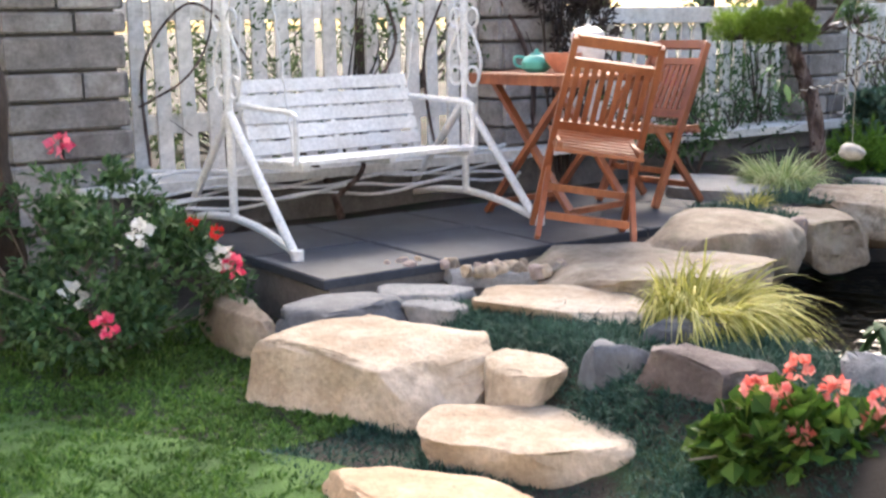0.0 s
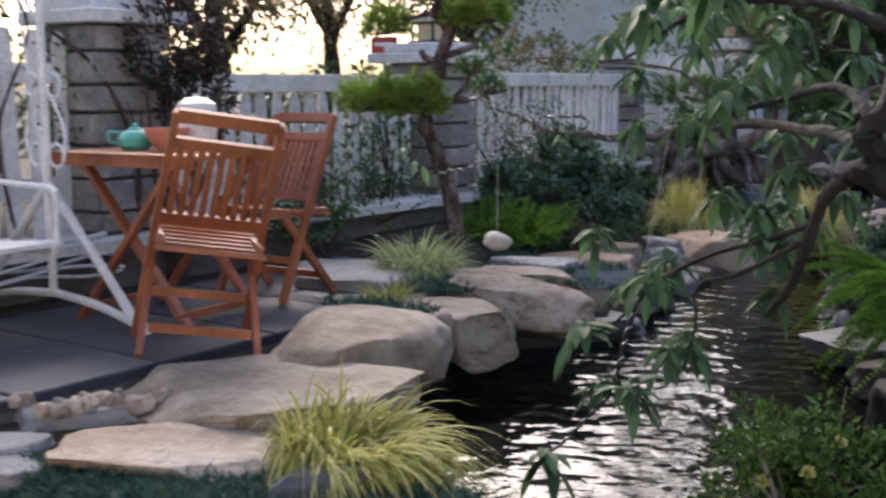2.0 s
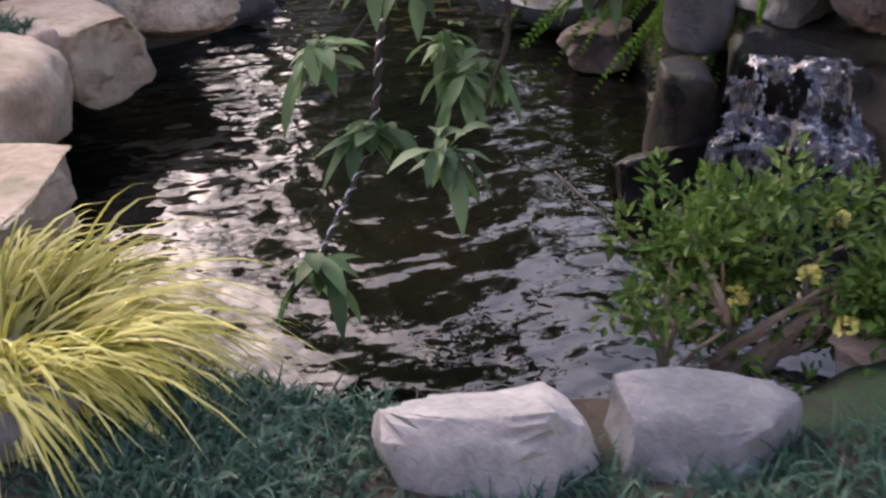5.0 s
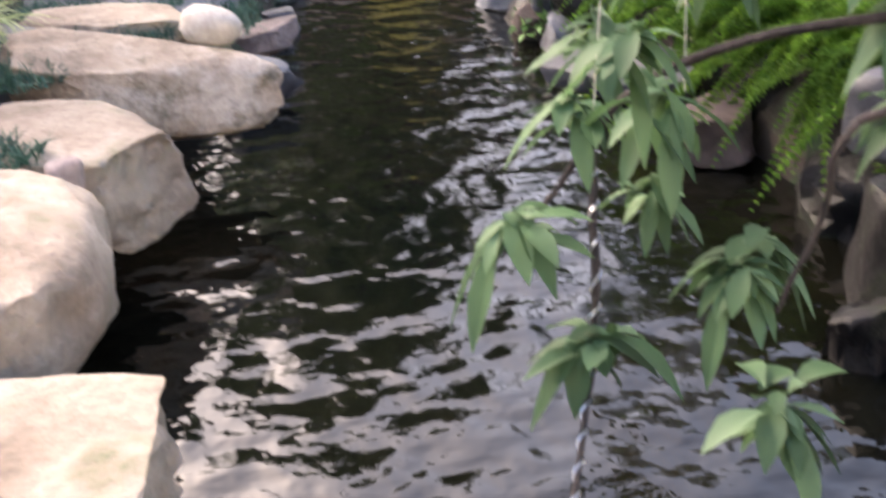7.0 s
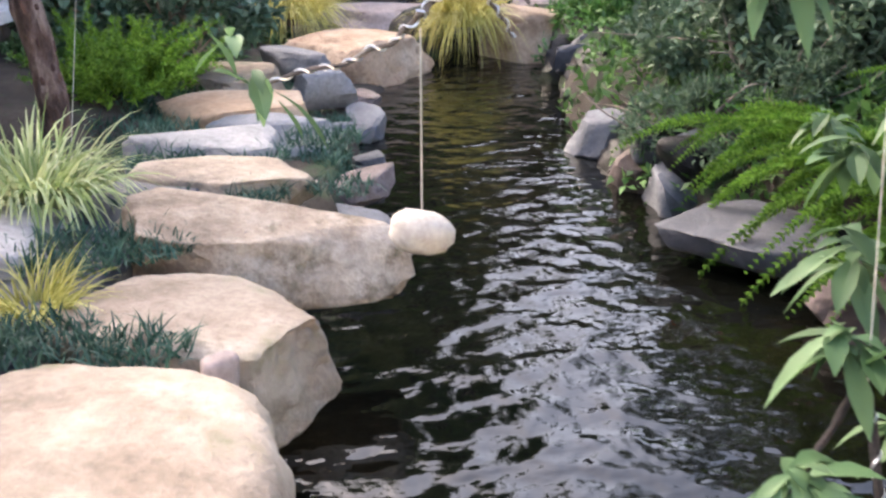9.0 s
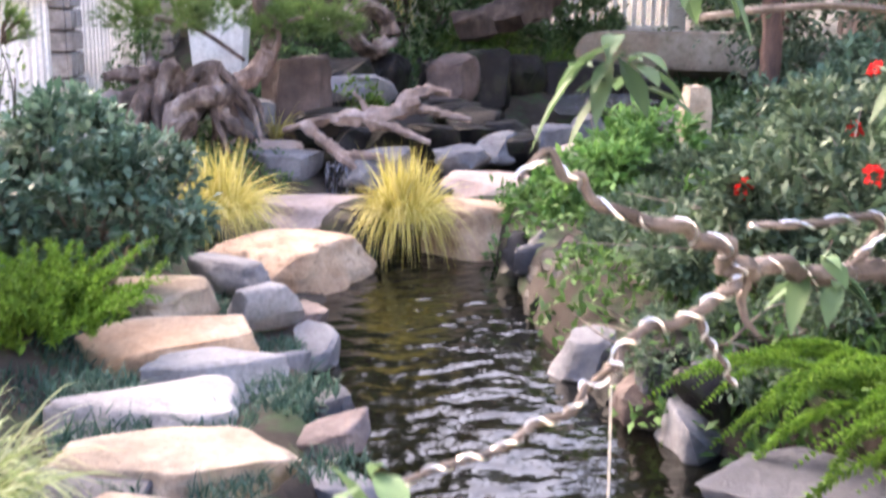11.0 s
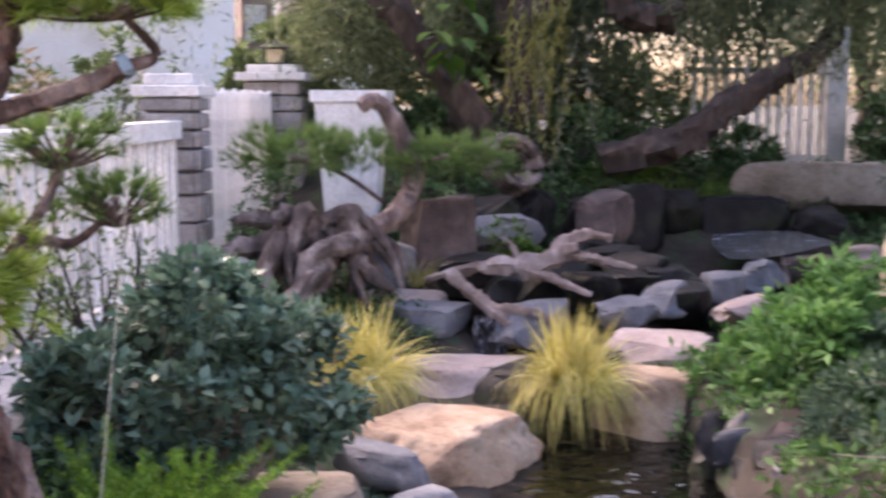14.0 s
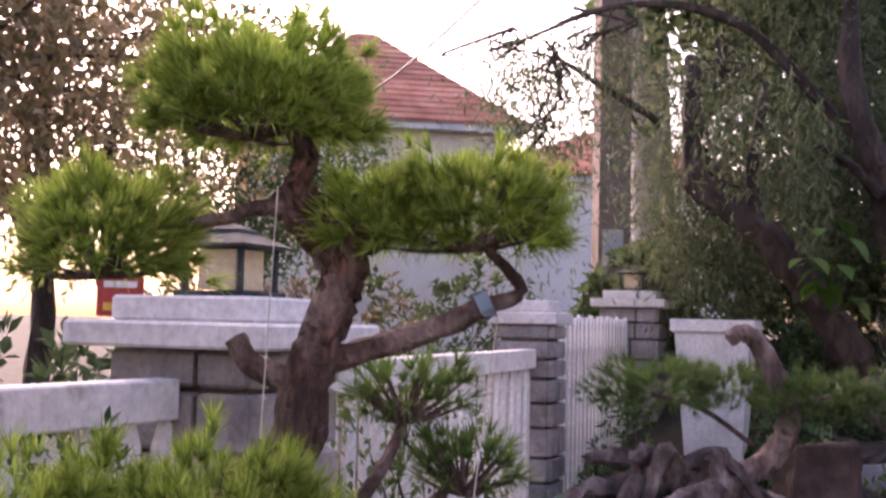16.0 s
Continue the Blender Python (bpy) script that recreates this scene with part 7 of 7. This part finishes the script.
tall_tree("weeping_tree", "old weeping tree with dark twisted limbs and drooping foliage", 5.6, 14.8, 0.45,
          [([(0.05, 0, -0.3), (-0.02, -0.2, 0.71), (-0.2, -0.2, 1.5), (-0.37, -0.2, 2.14), (-0.57, -0.2, 2.7), (-0.5, 0, 4.0)], [0.2, 0.16, 0.13, 0.12, 0.1, 0.05]), ([(-0.1, -0.1, 0.0), (-0.14, -0.2, 0.82), (0.0, -0.2, 1.52), (0.28, -0.2, 1.97), (0.65, -0.2, 2.54), (1.03, -0.2, 3.1), (1.2, 0, 4.0)], [0.17, 0.15, 0.13, 0.11, 0.08, 0.05]),
           ([(-0.3, -0.3, -0.1), (-0.82, -0.6, 0.72), (-1.14, -0.6, 1.16), (-1.5, -0.6, 1.55), (-1.9, -0.6, 1.82), (-2.03, -0.6, 2.1), (-2.0, -0.5, 2.9)], [0.16, 0.14, 0.12, 0.1, 0.09, 0.05]),
           ([(0.1, -0.3, 1.75), (0.42, -0.8, 1.87), (0.57, -0.8, 1.56), (0.94, -0.8, 1.5), (1.35, -0.8, 1.78), (1.48, -0.8, 2.2), (1.54, -0.8, 2.58), (1.5, -0.8, 3.4)], [0.09, 0.12, 0.13, 0.12, 0.1, 0.06, 0.04]),
           ([(0.3, -1.0, 0.25), (0.81, -1.4, 0.49), (1.24, -1.4, 0.72), (1.81, -1.4, 1.01), (2.22, -1.4, 1.23), (2.34, -1.4, 1.42), (2.4, -1.4, 1.9)], [0.15, 0.14, 0.12, 0.11, 0.09, 0.04]),
           ([(-0.4, -0.3, 1.9), (-0.72, -0.5, 2.09), (-1.1, -0.5, 2.3), (-1.4, -0.5, 2.35)], [0.05, 0.03, 0.012]), ([(-1.5, -0.6, 1.55), (-1.55, -0.6, 2.0), (-1.45, -0.6, 2.7)], [0.06, 0.03]), ([(-0.6, 0.1, 2.6), (-1.5, -0.1, 3.3), (-2.5, -0.3, 3.35), (-3.4, -0.3, 3.0)], [0.05, 0.012]), ([(-0.5, 0, 3.8), (-1.5, 0.1, 4.5), (-2.8, 0.2, 4.95)], [0.05, 0.012]), ([(-2.2, -0.2, 2.45), (-2.7, -0.3, 2.7), (-3.0, -0.3, 2.88), (-3.3, -0.3, 2.95)], [0.03, 0.008])],
          [(-0.9, 0.3, 4.6, 1.0, 0.9, 0.8), (-0.2, 0.5, 5.2, 0.8, 0.9, 0.7), (-0.2, 0.9, 3.1, 0.9, 0.6, 0.7), (2.4, -0.6, 2.4, 0.7, 0.7, 0.45), (-1.4, 0.6, 2.9, 0.9, 0.6, 0.8), (2.2, -1.2, 2.3, 0.7, 0.8, 0.5), (-1.6, 0.3, 2.1, 0.7, 0.5, 0.6), (3.2, -1.6, 2.5, 0.9, 0.8, 0.55), (-1.5, 0.5, 1.5, 0.7, 0.4, 0.5), (1.5, 0.3, 2.2, 0.8, 0.5, 0.5), (2.1, -0.1, 2.15, 0.7, 0.5, 0.5), (-3.45, -0.3, 2.95, 0.3, 0.4, 0.24), (-3.05, -0.3, 2.85, 0.32, 0.4, 0.17), (-2.7, -0.3, 3.15, 0.4, 0.4, 0.2), (-3.2, -0.2, 2.35, 0.4, 0.3, 0.12), (1.0, 0.5, 1.9, 0.7, 0.4, 0.5), (-1.9, -0.9, 2.75, 0.3, 0.25, 0.3), (0.4, 0.9, 2.5, 0.8, 0.4, 0.4), (1.2, 0.8, 2.4, 0.7, 0.4, 0.35), (-0.5, 0.7, 2.3, 0.6, 0.4, 0.5), (-2.7, 0.2, 4.9, 1.2, 0.6, 0.55)],
          80000, 0.095, 0.016, BARK, WILLOW_LEAF, 61, 0.8, 3.5, 20)
tall_tree("red_barked_tree", "slender multi-stemmed tree with smooth reddish bark", 6.7, 10.55, 0.1,
          [([(0, 0, -0.2), (0.02, 0, 0.6), (-0.02, 0, 1.2), (0.03, 0, 1.7)], [0.085, 0.07, 0.065]), ([(0.03, 0, 1.65), (-0.15, 0, 2.2), (-0.35, 0, 2.9), (-0.4, 0, 3.8)], [0.05, 0.025]), ([(0.03, 0, 1.65), (0.12, 0, 2.2), (0.1, 0, 2.9), (0.3, 0, 3.8)], [0.055, 0.03]), ([(0.0, 0, 1.3), (-0.4, 0.1, 1.7), (-0.6, 0.2, 2.2)], [0.03, 0.015]), ([(0.1, 0, 2.0), (0.45, -0.1, 2.5), (0.6, -0.1, 3.3)], [0.03, 0.015]), ([(0.12, 0.05, -0.1), (0.14, 0.05, 0.6), (0.2, 0.1, 1.4)], [0.025, 0.015])],
          [(0, 0, 3.4, 1.1, 0.9, 0.8), (0.7, 0, 2.9, 0.7, 0.7, 0.5), (-0.9, 0.2, 2.8, 0.6, 0.6, 0.5), (0.3, 0.3, 0.9, 0.4, 0.4, 0.5), (0.9, -0.3, 1.3, 0.5, 0.5, 0.7)], 14000, 0.075, 0.03, RED_BARK, GREY_LEAF, 62, 0.3, 0, 9)

# low foliage is backdrop; the high crown is unseen, added to block reflected sky
tall_tree("tall_tree", "tall leafy tree, its unseen upper crown added to darken the pond", 5.8, 17.6, -0.2, [([(0, 0, -0.2), (0.1, 0, 2.5), (0, 0.1, 4.5), (0.1, 0, 7.5)], [0.2, 0.06]), ([(0.05, 0, 3.0), (0.8, 0.2, 4.5), (1.0, 0.2, 6.0)], [0.09, 0.03]), ([(0.05, 0, 3.2), (-0.8, -0.1, 4.6), (-1.0, 0, 6.0)], [0.09, 0.03]), ([(0.1, 0, 2.4), (1.2, 0, 3.0), (2.6, 0, 3.3)], [0.07, 0.02])],
          [(0, 0, 4.9, 1.4, 1.2, 1.0), (0.7, 0, 3.2, 1.3, 0.8, 0.55), (2.6, 0, 3.2, 1.3, 0.7, 0.5), (0.0, 0, 6.4, 1.6, 1.3, 1.2), (-0.5, 0, 7.8, 1.2, 1.2, 0.9), (-0.9, 0, 5.6, 0.9, 1.0, 0.9)], 10500, 0.24, 0.13, BARK, TREE_LEAF, 69, 0.3, 0, 6)

# ---- beyond the fence ----
for k, (x, y, h, w, seed, mt) in enumerate([(-5.5, 6.5, 3.6, 1.6, 71, TREE_LEAF), (-3.4, 9.2, 3.8, 1.7, 72, TREE_LEAF), (-2.4, 13.0, 4.2, 1.7, 73, AUTUMN_LEAF), (-2.2, 17.5, 5.2, 2.2, 74, AUTUMN_LEAF), (-0.6, 22.0, 4.8, 1.8, 75, TREE_LEAF), (13.2, 19.0, 4.6, 2.3, 77, TREE_LEAF), (13.0, 14.0, 4.8, 2.3, 78, TREE_LEAF), (-7.5, 3.2, 4.2, 2.0, 79, TREE_LEAF)]):
    tall_tree("street_tree", "leafy tree beyond the garden fence", x, y, -0.3, [([(0, 0, -0.2), (0.1, 0, h * 0.3), (0, 0.1, h * 0.6), (0.1, 0, h)], [0.14, 0.05]), ([(0.05, 0, h * 0.35), (0.6, 0.2, h * 0.6), (0.9, 0.2, h * 0.8)], [0.07, 0.03]), ([(0.05, 0, h * 0.4), (-0.6, -0.1, h * 0.65), (-0.8, 0, h * 0.85)], [0.07, 0.03])],
              [(0, 0, h, w, w, w * 0.6), (w * 0.6, 0.2, h * 0.75, w * 0.7, w * 0.7, w * 0.5), (-w * 0.6, 0, h * 0.7, w * 0.7, w * 0.7, w * 0.5), (0, -0.4, h * 0.55, w * 0.6, w * 0.6, w * 0.4)], 8500 if x < -3 else 15000, 0.11, 0.045, BARK, mt, seed, 0.2, 0, 9)

for x, y, h, n, mt, seed in ((0.4, 14.6, 1.7, 1800, AUTUMN_LEAF, 231), (1.7, 16.2, 1.8, 2200, TREE_LEAF, 232), (-0.9, 10.2, 1.15, 2000, TREE_LEAF, 235)):
    shrub("street_bush", "loose leafy bush beyond the garden fence", x, y, [(0, 0, h * 0.45, 0.8, 0.5, h * 0.4), (0.5, 0.2, h * 0.7, 0.6, 0.5, h * 0.3), (-0.6, 0.1, h * 0.6, 0.6, 0.5, h * 0.35)], n, 0.09, 0.042, mt, seed, "bush", clusters=7, bark=BARK)


def house(x, y, yaw, w, d, h, rise, label, seed, paint=CREAM_WALL):
    e = thing("house", label, "house", pose(x, y, -0.3, 0, 0, yaw))
    Shape().box((0, 0, h / 2), (w, d, h)).obj("wall", paint, e, smooth=False)
    Shape().box((0, 0, h + 0.08), (w + 0.7, d + 0.7, 0.16)).obj("eave", CAP_PAINT, e, smooth=False)
    a, c = w / 2 + 0.4, d / 2 + 0.4
    ridge = max(0.2, a - c)
    rows = 16
    for side in range(4):
        for i in range(rows):
            t0, t1 = i / rows, (i + 1.15) / rows
            z0, z1 = h + 0.16 + rise * t0, h + 0.16 + rise * min(t1, 1) + 0.02
            if side % 2 == 0:
                s = -1 if side == 0 else 1
                y0, y1 = s * c * (1 - t0), s * c * (1 - min(t1, 1))
                x0, x1 = a - (a - ridge) * t0, a - (a - ridge) * min(t1, 1)
                q = [(-x0, y0, z0 + 0.05), (x0, y0, z0 + 0.05), (x1, y1, z1), (-x1, y1, z1)]
                lip = [(-x0, y0, z0 - 0.02), (x0, y0, z0 - 0.02)]
            else:
                s = -1 if side == 1 else 1
                x0, x1 = s * (a - (a - ridge) * t0), s * (a - (a - ridge) * min(t1, 1))
                y0, y1 = c * (1 - t0), c * (1 - min(t1, 1))
                q = [(x0, -y0, z0 + 0.05), (x0, y0, z0 + 0.05), (x1, y1, z1), (x1, -y1, z1)]
                lip = [(x0, -y0, z0 - 0.02), (x0, y0, z0 - 0.02)]
            Shape().add(q + lip, [(0, 1, 2, 3), (4, 5, 1, 0)]).obj("tile_course", ROOF_TILE, e, smooth=False)
    return e


house(1.2, 33.0, 6, 5.6, 6.0, 5.6, 2.6, "cream house with a red tiled hipped roof behind the trees", 1)
house(7.6, 36.5, 0, 6.4, 6.0, 5.0, 1.6, "white house with a low red tiled roof in the distance", 2, HOUSE_WHITE)
pole = thing("utility_pole", "tapered pale concrete utility pole with coiled black cables", "pole", pose(4.5, 18.4, 0, 0, -2.5, 0))
Shape().lathe([(0.28, -0.4), (0.17, 8.5)]).obj("shaft", CONCRETE, pole)
for k in range(3):
    ring = [(0.2 * math.cos(t) - 0.1, -0.24, 3.75 + 0.36 * math.sin(t) + 0.03 * k) for t in np.linspace(0, 6.2832, 26)]
    Shape().tube(ring, 0.012, 6).obj("cable_coil", RUBBER, pole)
post = thing("square_post", "square weathered concrete post beside the utility pole", "post", pose(3.72, 17.6, 0))
Shape().box((0, 0, 3.7), (0.34, 0.34, 8.0), None, 0.02).obj("shaft", BROWN_CONCRETE, post)
Shape().box((-0.02, -0.18, 2.05), (0.22, 0.01, 0.38)).obj("notice", PAPER_WHITE, post, "white paper notice")
wires = thing("overhead_cables", "sagging black overhead cables", "cables")
for a, c in (((4.3, 18.3, 7.1), (1.17, 30.80, 6.05)), ((4.1, 18.4, 6.6), (-6, 15, 3.6)), ((4.1, 18.3, 6.8), (14, 20, 6.0))):
    q = np.linspace(a, c, 24)
    q[:, 2] -= 0.25 * np.sin(np.linspace(0, math.pi, 24))
    Shape().tube(q, 0.026, 5).obj("cable", RUBBER, wires)

# right: stone corner of the building
corner = thing("house_corner", "brown rubble-stone corner of the house", "wall", pose(9.15, 11.45, 0, 0, 0, -35), kind="structure")
Shape().box((0.0, 0.0, 2.4), (0.96, 0.96, 5.4)).obj("core", MORTAR, corner, smooth=False)
gq = np.random.default_rng(91)
for side, (rot, wid) in enumerate(((0, 1.0), (-90, 1.0))):
    z = -0.2
    while z < 4.8:
        h = 0.22 + 0.16 * gq.random()
        x = -wid / 2
        while x < wid / 2 - 0.05:
            w = min(0.2 + 0.25 * gq.random(), wid / 2 - x)
            o = Shape().box((x + w / 2, -0.49 - 0.02 * gq.random(), z + h / 2), (w - 0.02, 0.08, h - 0.02), None, 0.02).obj("stone", BROWN_STONE, corner)
            o.matrix_basis = pose(0, 0, 0, 0, 0, rot)
            x += w
        z += h
# plain wall out of view past the stone corner, added to block eastern sky
wall_r = tagged(Shape().box((0, 0, 2.2), (0.3, 5.0, 5.2), None, 0.01).obj("wall_right", CREAM_WALL, smooth=False), "pale rendered wall out of view, added to cut sky light", "wall", kind="structure")
wall_r.matrix_basis = pose(9.6, 8.6, 0, 0, 0, -6)

# white gate and plaster post beyond the cascade
gate = thing("slatted_gate", "white vertical-slat garden gate", "gate", pose(8.6, 15.1, 0.5, 0, 0, -22))
for k in range(13):
    Shape().box((-0.8 + 0.11 * k, 0, 0.62), (0.045, 0.03, 1.2), None, 0.004).obj("slat", WHITE_PAINT, gate)
for z in (0.15, 1.05):
    Shape().box((-0.14, 0.03, z), (1.5, 0.03, 0.06)).obj("rail", WHITE_PAINT, gate)
Shape().box((0.66, 0, 0.75), (0.2, 0.2, 1.6), None, 0.02).obj("gate_post", CAP_PAINT, gate)
urn = thing("planter", "white plaster planter box behind the arched pine", "planter", pose(3.55, 13.5, 0.1, 0, 0, 20))
Shape().lathe([(0.24, 0), (0.36, 1.1), (0.3, 1.1)], sides=4).obj("body", CAP_PAINT, urn, smooth=False)
Shape().lathe([(0.36, 1.1), (0.4, 1.12), (0.4, 1.2), (0.33, 1.2), (0.3, 1.1)], sides=4).obj("rim", CAP_PAINT, urn, smooth=False)
sign = thing("street_sign", "red and yellow notice board beyond the fence", "sign", pose(-0.45, 12.85, 0, 0, 0, 5))
Shape().box((0, 0, 1.37), (0.28, 0.03, 0.28), None, 0.01).obj("board", SIGN_RED, sign)
Shape().box((0, -0.02, 1.29), (0.2, 0.01, 0.05)).obj("band", SIGN_YELLOW, sign)
Shape().box((0, -0.02, 1.43), (0.2, 0.01, 0.04)).obj("lettering_bar", PAPER_WHITE, sign)
Shape().tube([(0, 0.03, -0.3), (0, 0.03, 1.3)], 0.025, 8).obj("pole", CONCRETE, sign)


# ---- hanging drapes in the weeping tree ----
def drapes(name, label, spots, strands_each, drop, leaf, width, material, seed):
    e = thing(name, label, "hanging plant", pose(0, 0, 0))
    g = np.random.default_rng(seed)
    for x, y, z in spots:
        s = Shape()
        for _ in range(strands_each):
            k = 26
            t = np.linspace(0, 1, k)
            top = np.array((x, y, z)) + g.normal(size=3) * (0.16, 0.1, 0.16)
            q = top + np.column_stack([0.06 * np.sin(3 * t + g.random() * 6), 0.04 * t, -drop * (0.5 + 0.6 * g.random()) * t])
            s.leaves(q, g.normal(size=(k, 3)) * 0.5 + (0, 0, -1.0), leaf, width, 0)
        tagged(s.obj("strand", material, e), kind="stuff")
    return e


drapes("hanging_drape", "yellow-green streamers hanging from the weeping tree", [(5.2, 13.9, 2.15), (5.4, 13.95, 2.05)], 12, 1.0, 0.12, 0.018, DRAPE_LEAF, 301)
drapes("hanging_drape", "grey-green foliage drooping from the weeping tree", [(4.4, 14.0, 2.9), (7.4, 12.9, 2.7), (7.9, 12.6, 2.7), (8.4, 12.4, 2.8), (6.6, 13.6, 2.75), (7.0, 13.7, 2.6), (7.5, 13.6, 2.8), (6.9, 14.2, 2.7), (7.9, 13.4, 2.75), (8.2, 13.2, 2.7), (6.4, 14.3, 2.6), (7.3, 14.1, 2.4), (7.8, 14.2, 2.5)], 26, 1.1, 0.11, 0.018, WILLOW_LEAF, 302)
drapes("air_roots", "pale tangled roots hanging below the limbs", [(5.5, 13.85, 1.75), (5.7, 13.85, 1.65), (5.3, 13.85, 1.5)], 6, 0.95, 0.06, 0.007, AIR_ROOT, 305)
big = thing("hanging_plant", "bright large-leaved plant on the tree's limb", "plant", pose(4.5, 13.7, 1.75))
s = Shape()
gb = np.random.default_rng(8)
for k in range(22):
    a = gb.random() * 6.28
    s.long_leaves(np.array([gb.normal(size=3) * (0.12, 0.08, 0.12)]), np.array([(math.cos(a), math.sin(a) * 0.6 - 0.3, -0.3 * gb.random())]), 0.24, 0.12, gb)
tagged(s.obj("leaf", LIME_LEAF, big), kind="stuff")

# ---- vine stems under and behind the bench, tree trunk beside the azalea ----
vine = thing("woody_vine", "bare twisted brown vine under the bench and over the fence", "vine", pose(0, 0, 0))
for l, r in (([(-1.12, 4.98, -0.02), (-1.2, 5.0, 0.15), (-1.32, 4.98, 0.3), (-1.5, 4.95, 0.42)], [0.03, 0.02]), ([(-1.15, 5.0, 0.1), (-1.05, 5.1, 0.25), (-1.2, 5.3, 0.5), (-1.1, 5.6, 0.9), (-1.25, 5.5, 1.4)], [0.022, 0.012]),
             ([(-1.9, 4.4, 0.3), (-1.95, 4.45, 0.8), (-1.8, 4.6, 1.1), (-1.7, 4.75, 1.05), (-1.6, 4.9, 0.8)], [0.012, 0.008]), ([(-1.95, 4.4, 0.6), (-1.75, 4.55, 0.75), (-1.7, 4.7, 1.0), (-1.75, 4.8, 1.5)], [0.01, 0.006]), ([(-1.0, 5.9, 0.2), (-1.05, 5.85, 0.8), (-0.95, 6.0, 1.3), (-1.1, 5.9, 1.7)], [0.014, 0.008]), ([(-0.6, 6.4, 0.2), (-0.55, 6.3, 0.7), (-0.7, 6.2, 1.1), (-0.9, 6.1, 1.3)], [0.025, 0.012]), ([(-0.5, 6.5, 0.1), (-0.3, 6.7, 0.6), (-0.45, 6.8, 1.1)], [0.02, 0.01])):
    Shape().tube(spline(l, 6), [0.7 * q for q in r], 8, 0.12).obj("stem", PINE_BARK, vine)
gt = tall_tree("garden_tree", "small rough-barked tree beside the azalea", -1.72, 3.22, -0.3, [([(0, 0, 0), (0.0, 0.0, 0.7), (-0.02, 0.0, 1.3), (0.0, 0.05, 2.0)], [0.075, 0.065, 0.05])], [(0.1, 0.1, 2.3, 0.6, 0.6, 0.4)], 1500, 0.07, 0.03, BARK, TREE_LEAF, 303, 0.2, 0, 8)
gp = np.random.default_rng(12)
for k in range(26):
    u = gp.random()
    x, y = (-0.3 + 0.5 * u, 3.98 + 0.12 * u) if k % 2 else (0.12 + 0.3 * u, 4.06 + 0.1 * u)
    d = 0.03 + 0.035 * gp.random()
    rock(x, y + 0.05 * gp.normal(), d * 1.3, d, 180 * gp.random(), 0.0 + 0.012 * gp.random(), d * 0.9, (SANDSTONE, PINK_STONE, OLIVE_STONE)[k % 3], "small rounded pebble between the stepping stones", 400 + k, 0.3, 0.1, 0, "pebble", 0.2)
cords = thing("tie_string", "thin pale strings tying branches down", "string", pose(0, 0, 0))
for a, c in (((1.2, 7.37, 1.28), (1.0, 7.0, -0.05)), ((2.1, 4.75, 1.05), (1.95, 4.5, 0.27)), ((2.2, 4.7, 1.0), (2.12, 4.5, 0.35)), ((0.84, 7.3, 1.45), (0.82, 7.28, 0.9))):
    Shape().tube([a, tuple((np.array(a) + np.array(c)) / 2 + (0.0, 0.0, -0.01)), c], 0.0011, 5).obj("string", STRING, cords)

# unseen wall behind the lawn, added to block sky light from the south
back = tagged(Shape().box((0, 0, 2.6), (22.0, 0.4, 5.8), None, 0.01).obj("wall_south", CREAM_WALL, smooth=False), "unseen pale wall behind the lawn, added to block sky light", "wall", kind="structure")
back.matrix_basis = pose(2.0, -6.5, 0, 0, 0, 0)

# the rest of the lawn, up to the added wall
TURF = surface("turf", (0.03, 0.07, 0.012), (0.055, 0.12, 0.022), (0.085, 0.16, 0.035), 5, 90, 0.95, 0.9, 0.02)
lx, ly = np.meshgrid(xs[(xs > -2.45) & (xs < 9.1)], ys[(ys > -7.5) & (ys < 2.55)])
lp = np.stack([lx.ravel(), ly.ravel()], 1)
w = lx.shape[1]
quads = [(j * w + i, j * w + i + 1, (j + 1) * w + i + 1, (j + 1) * w + i) for j in range(lx.shape[0] - 1) for i in range(w - 1)]
tagged(Shape().add(np.column_stack([lp, ground_height(lp) + 0.006]), quads).obj("lawn", TURF), "short green turf running back to the unseen wall", "lawn", kind="structure")
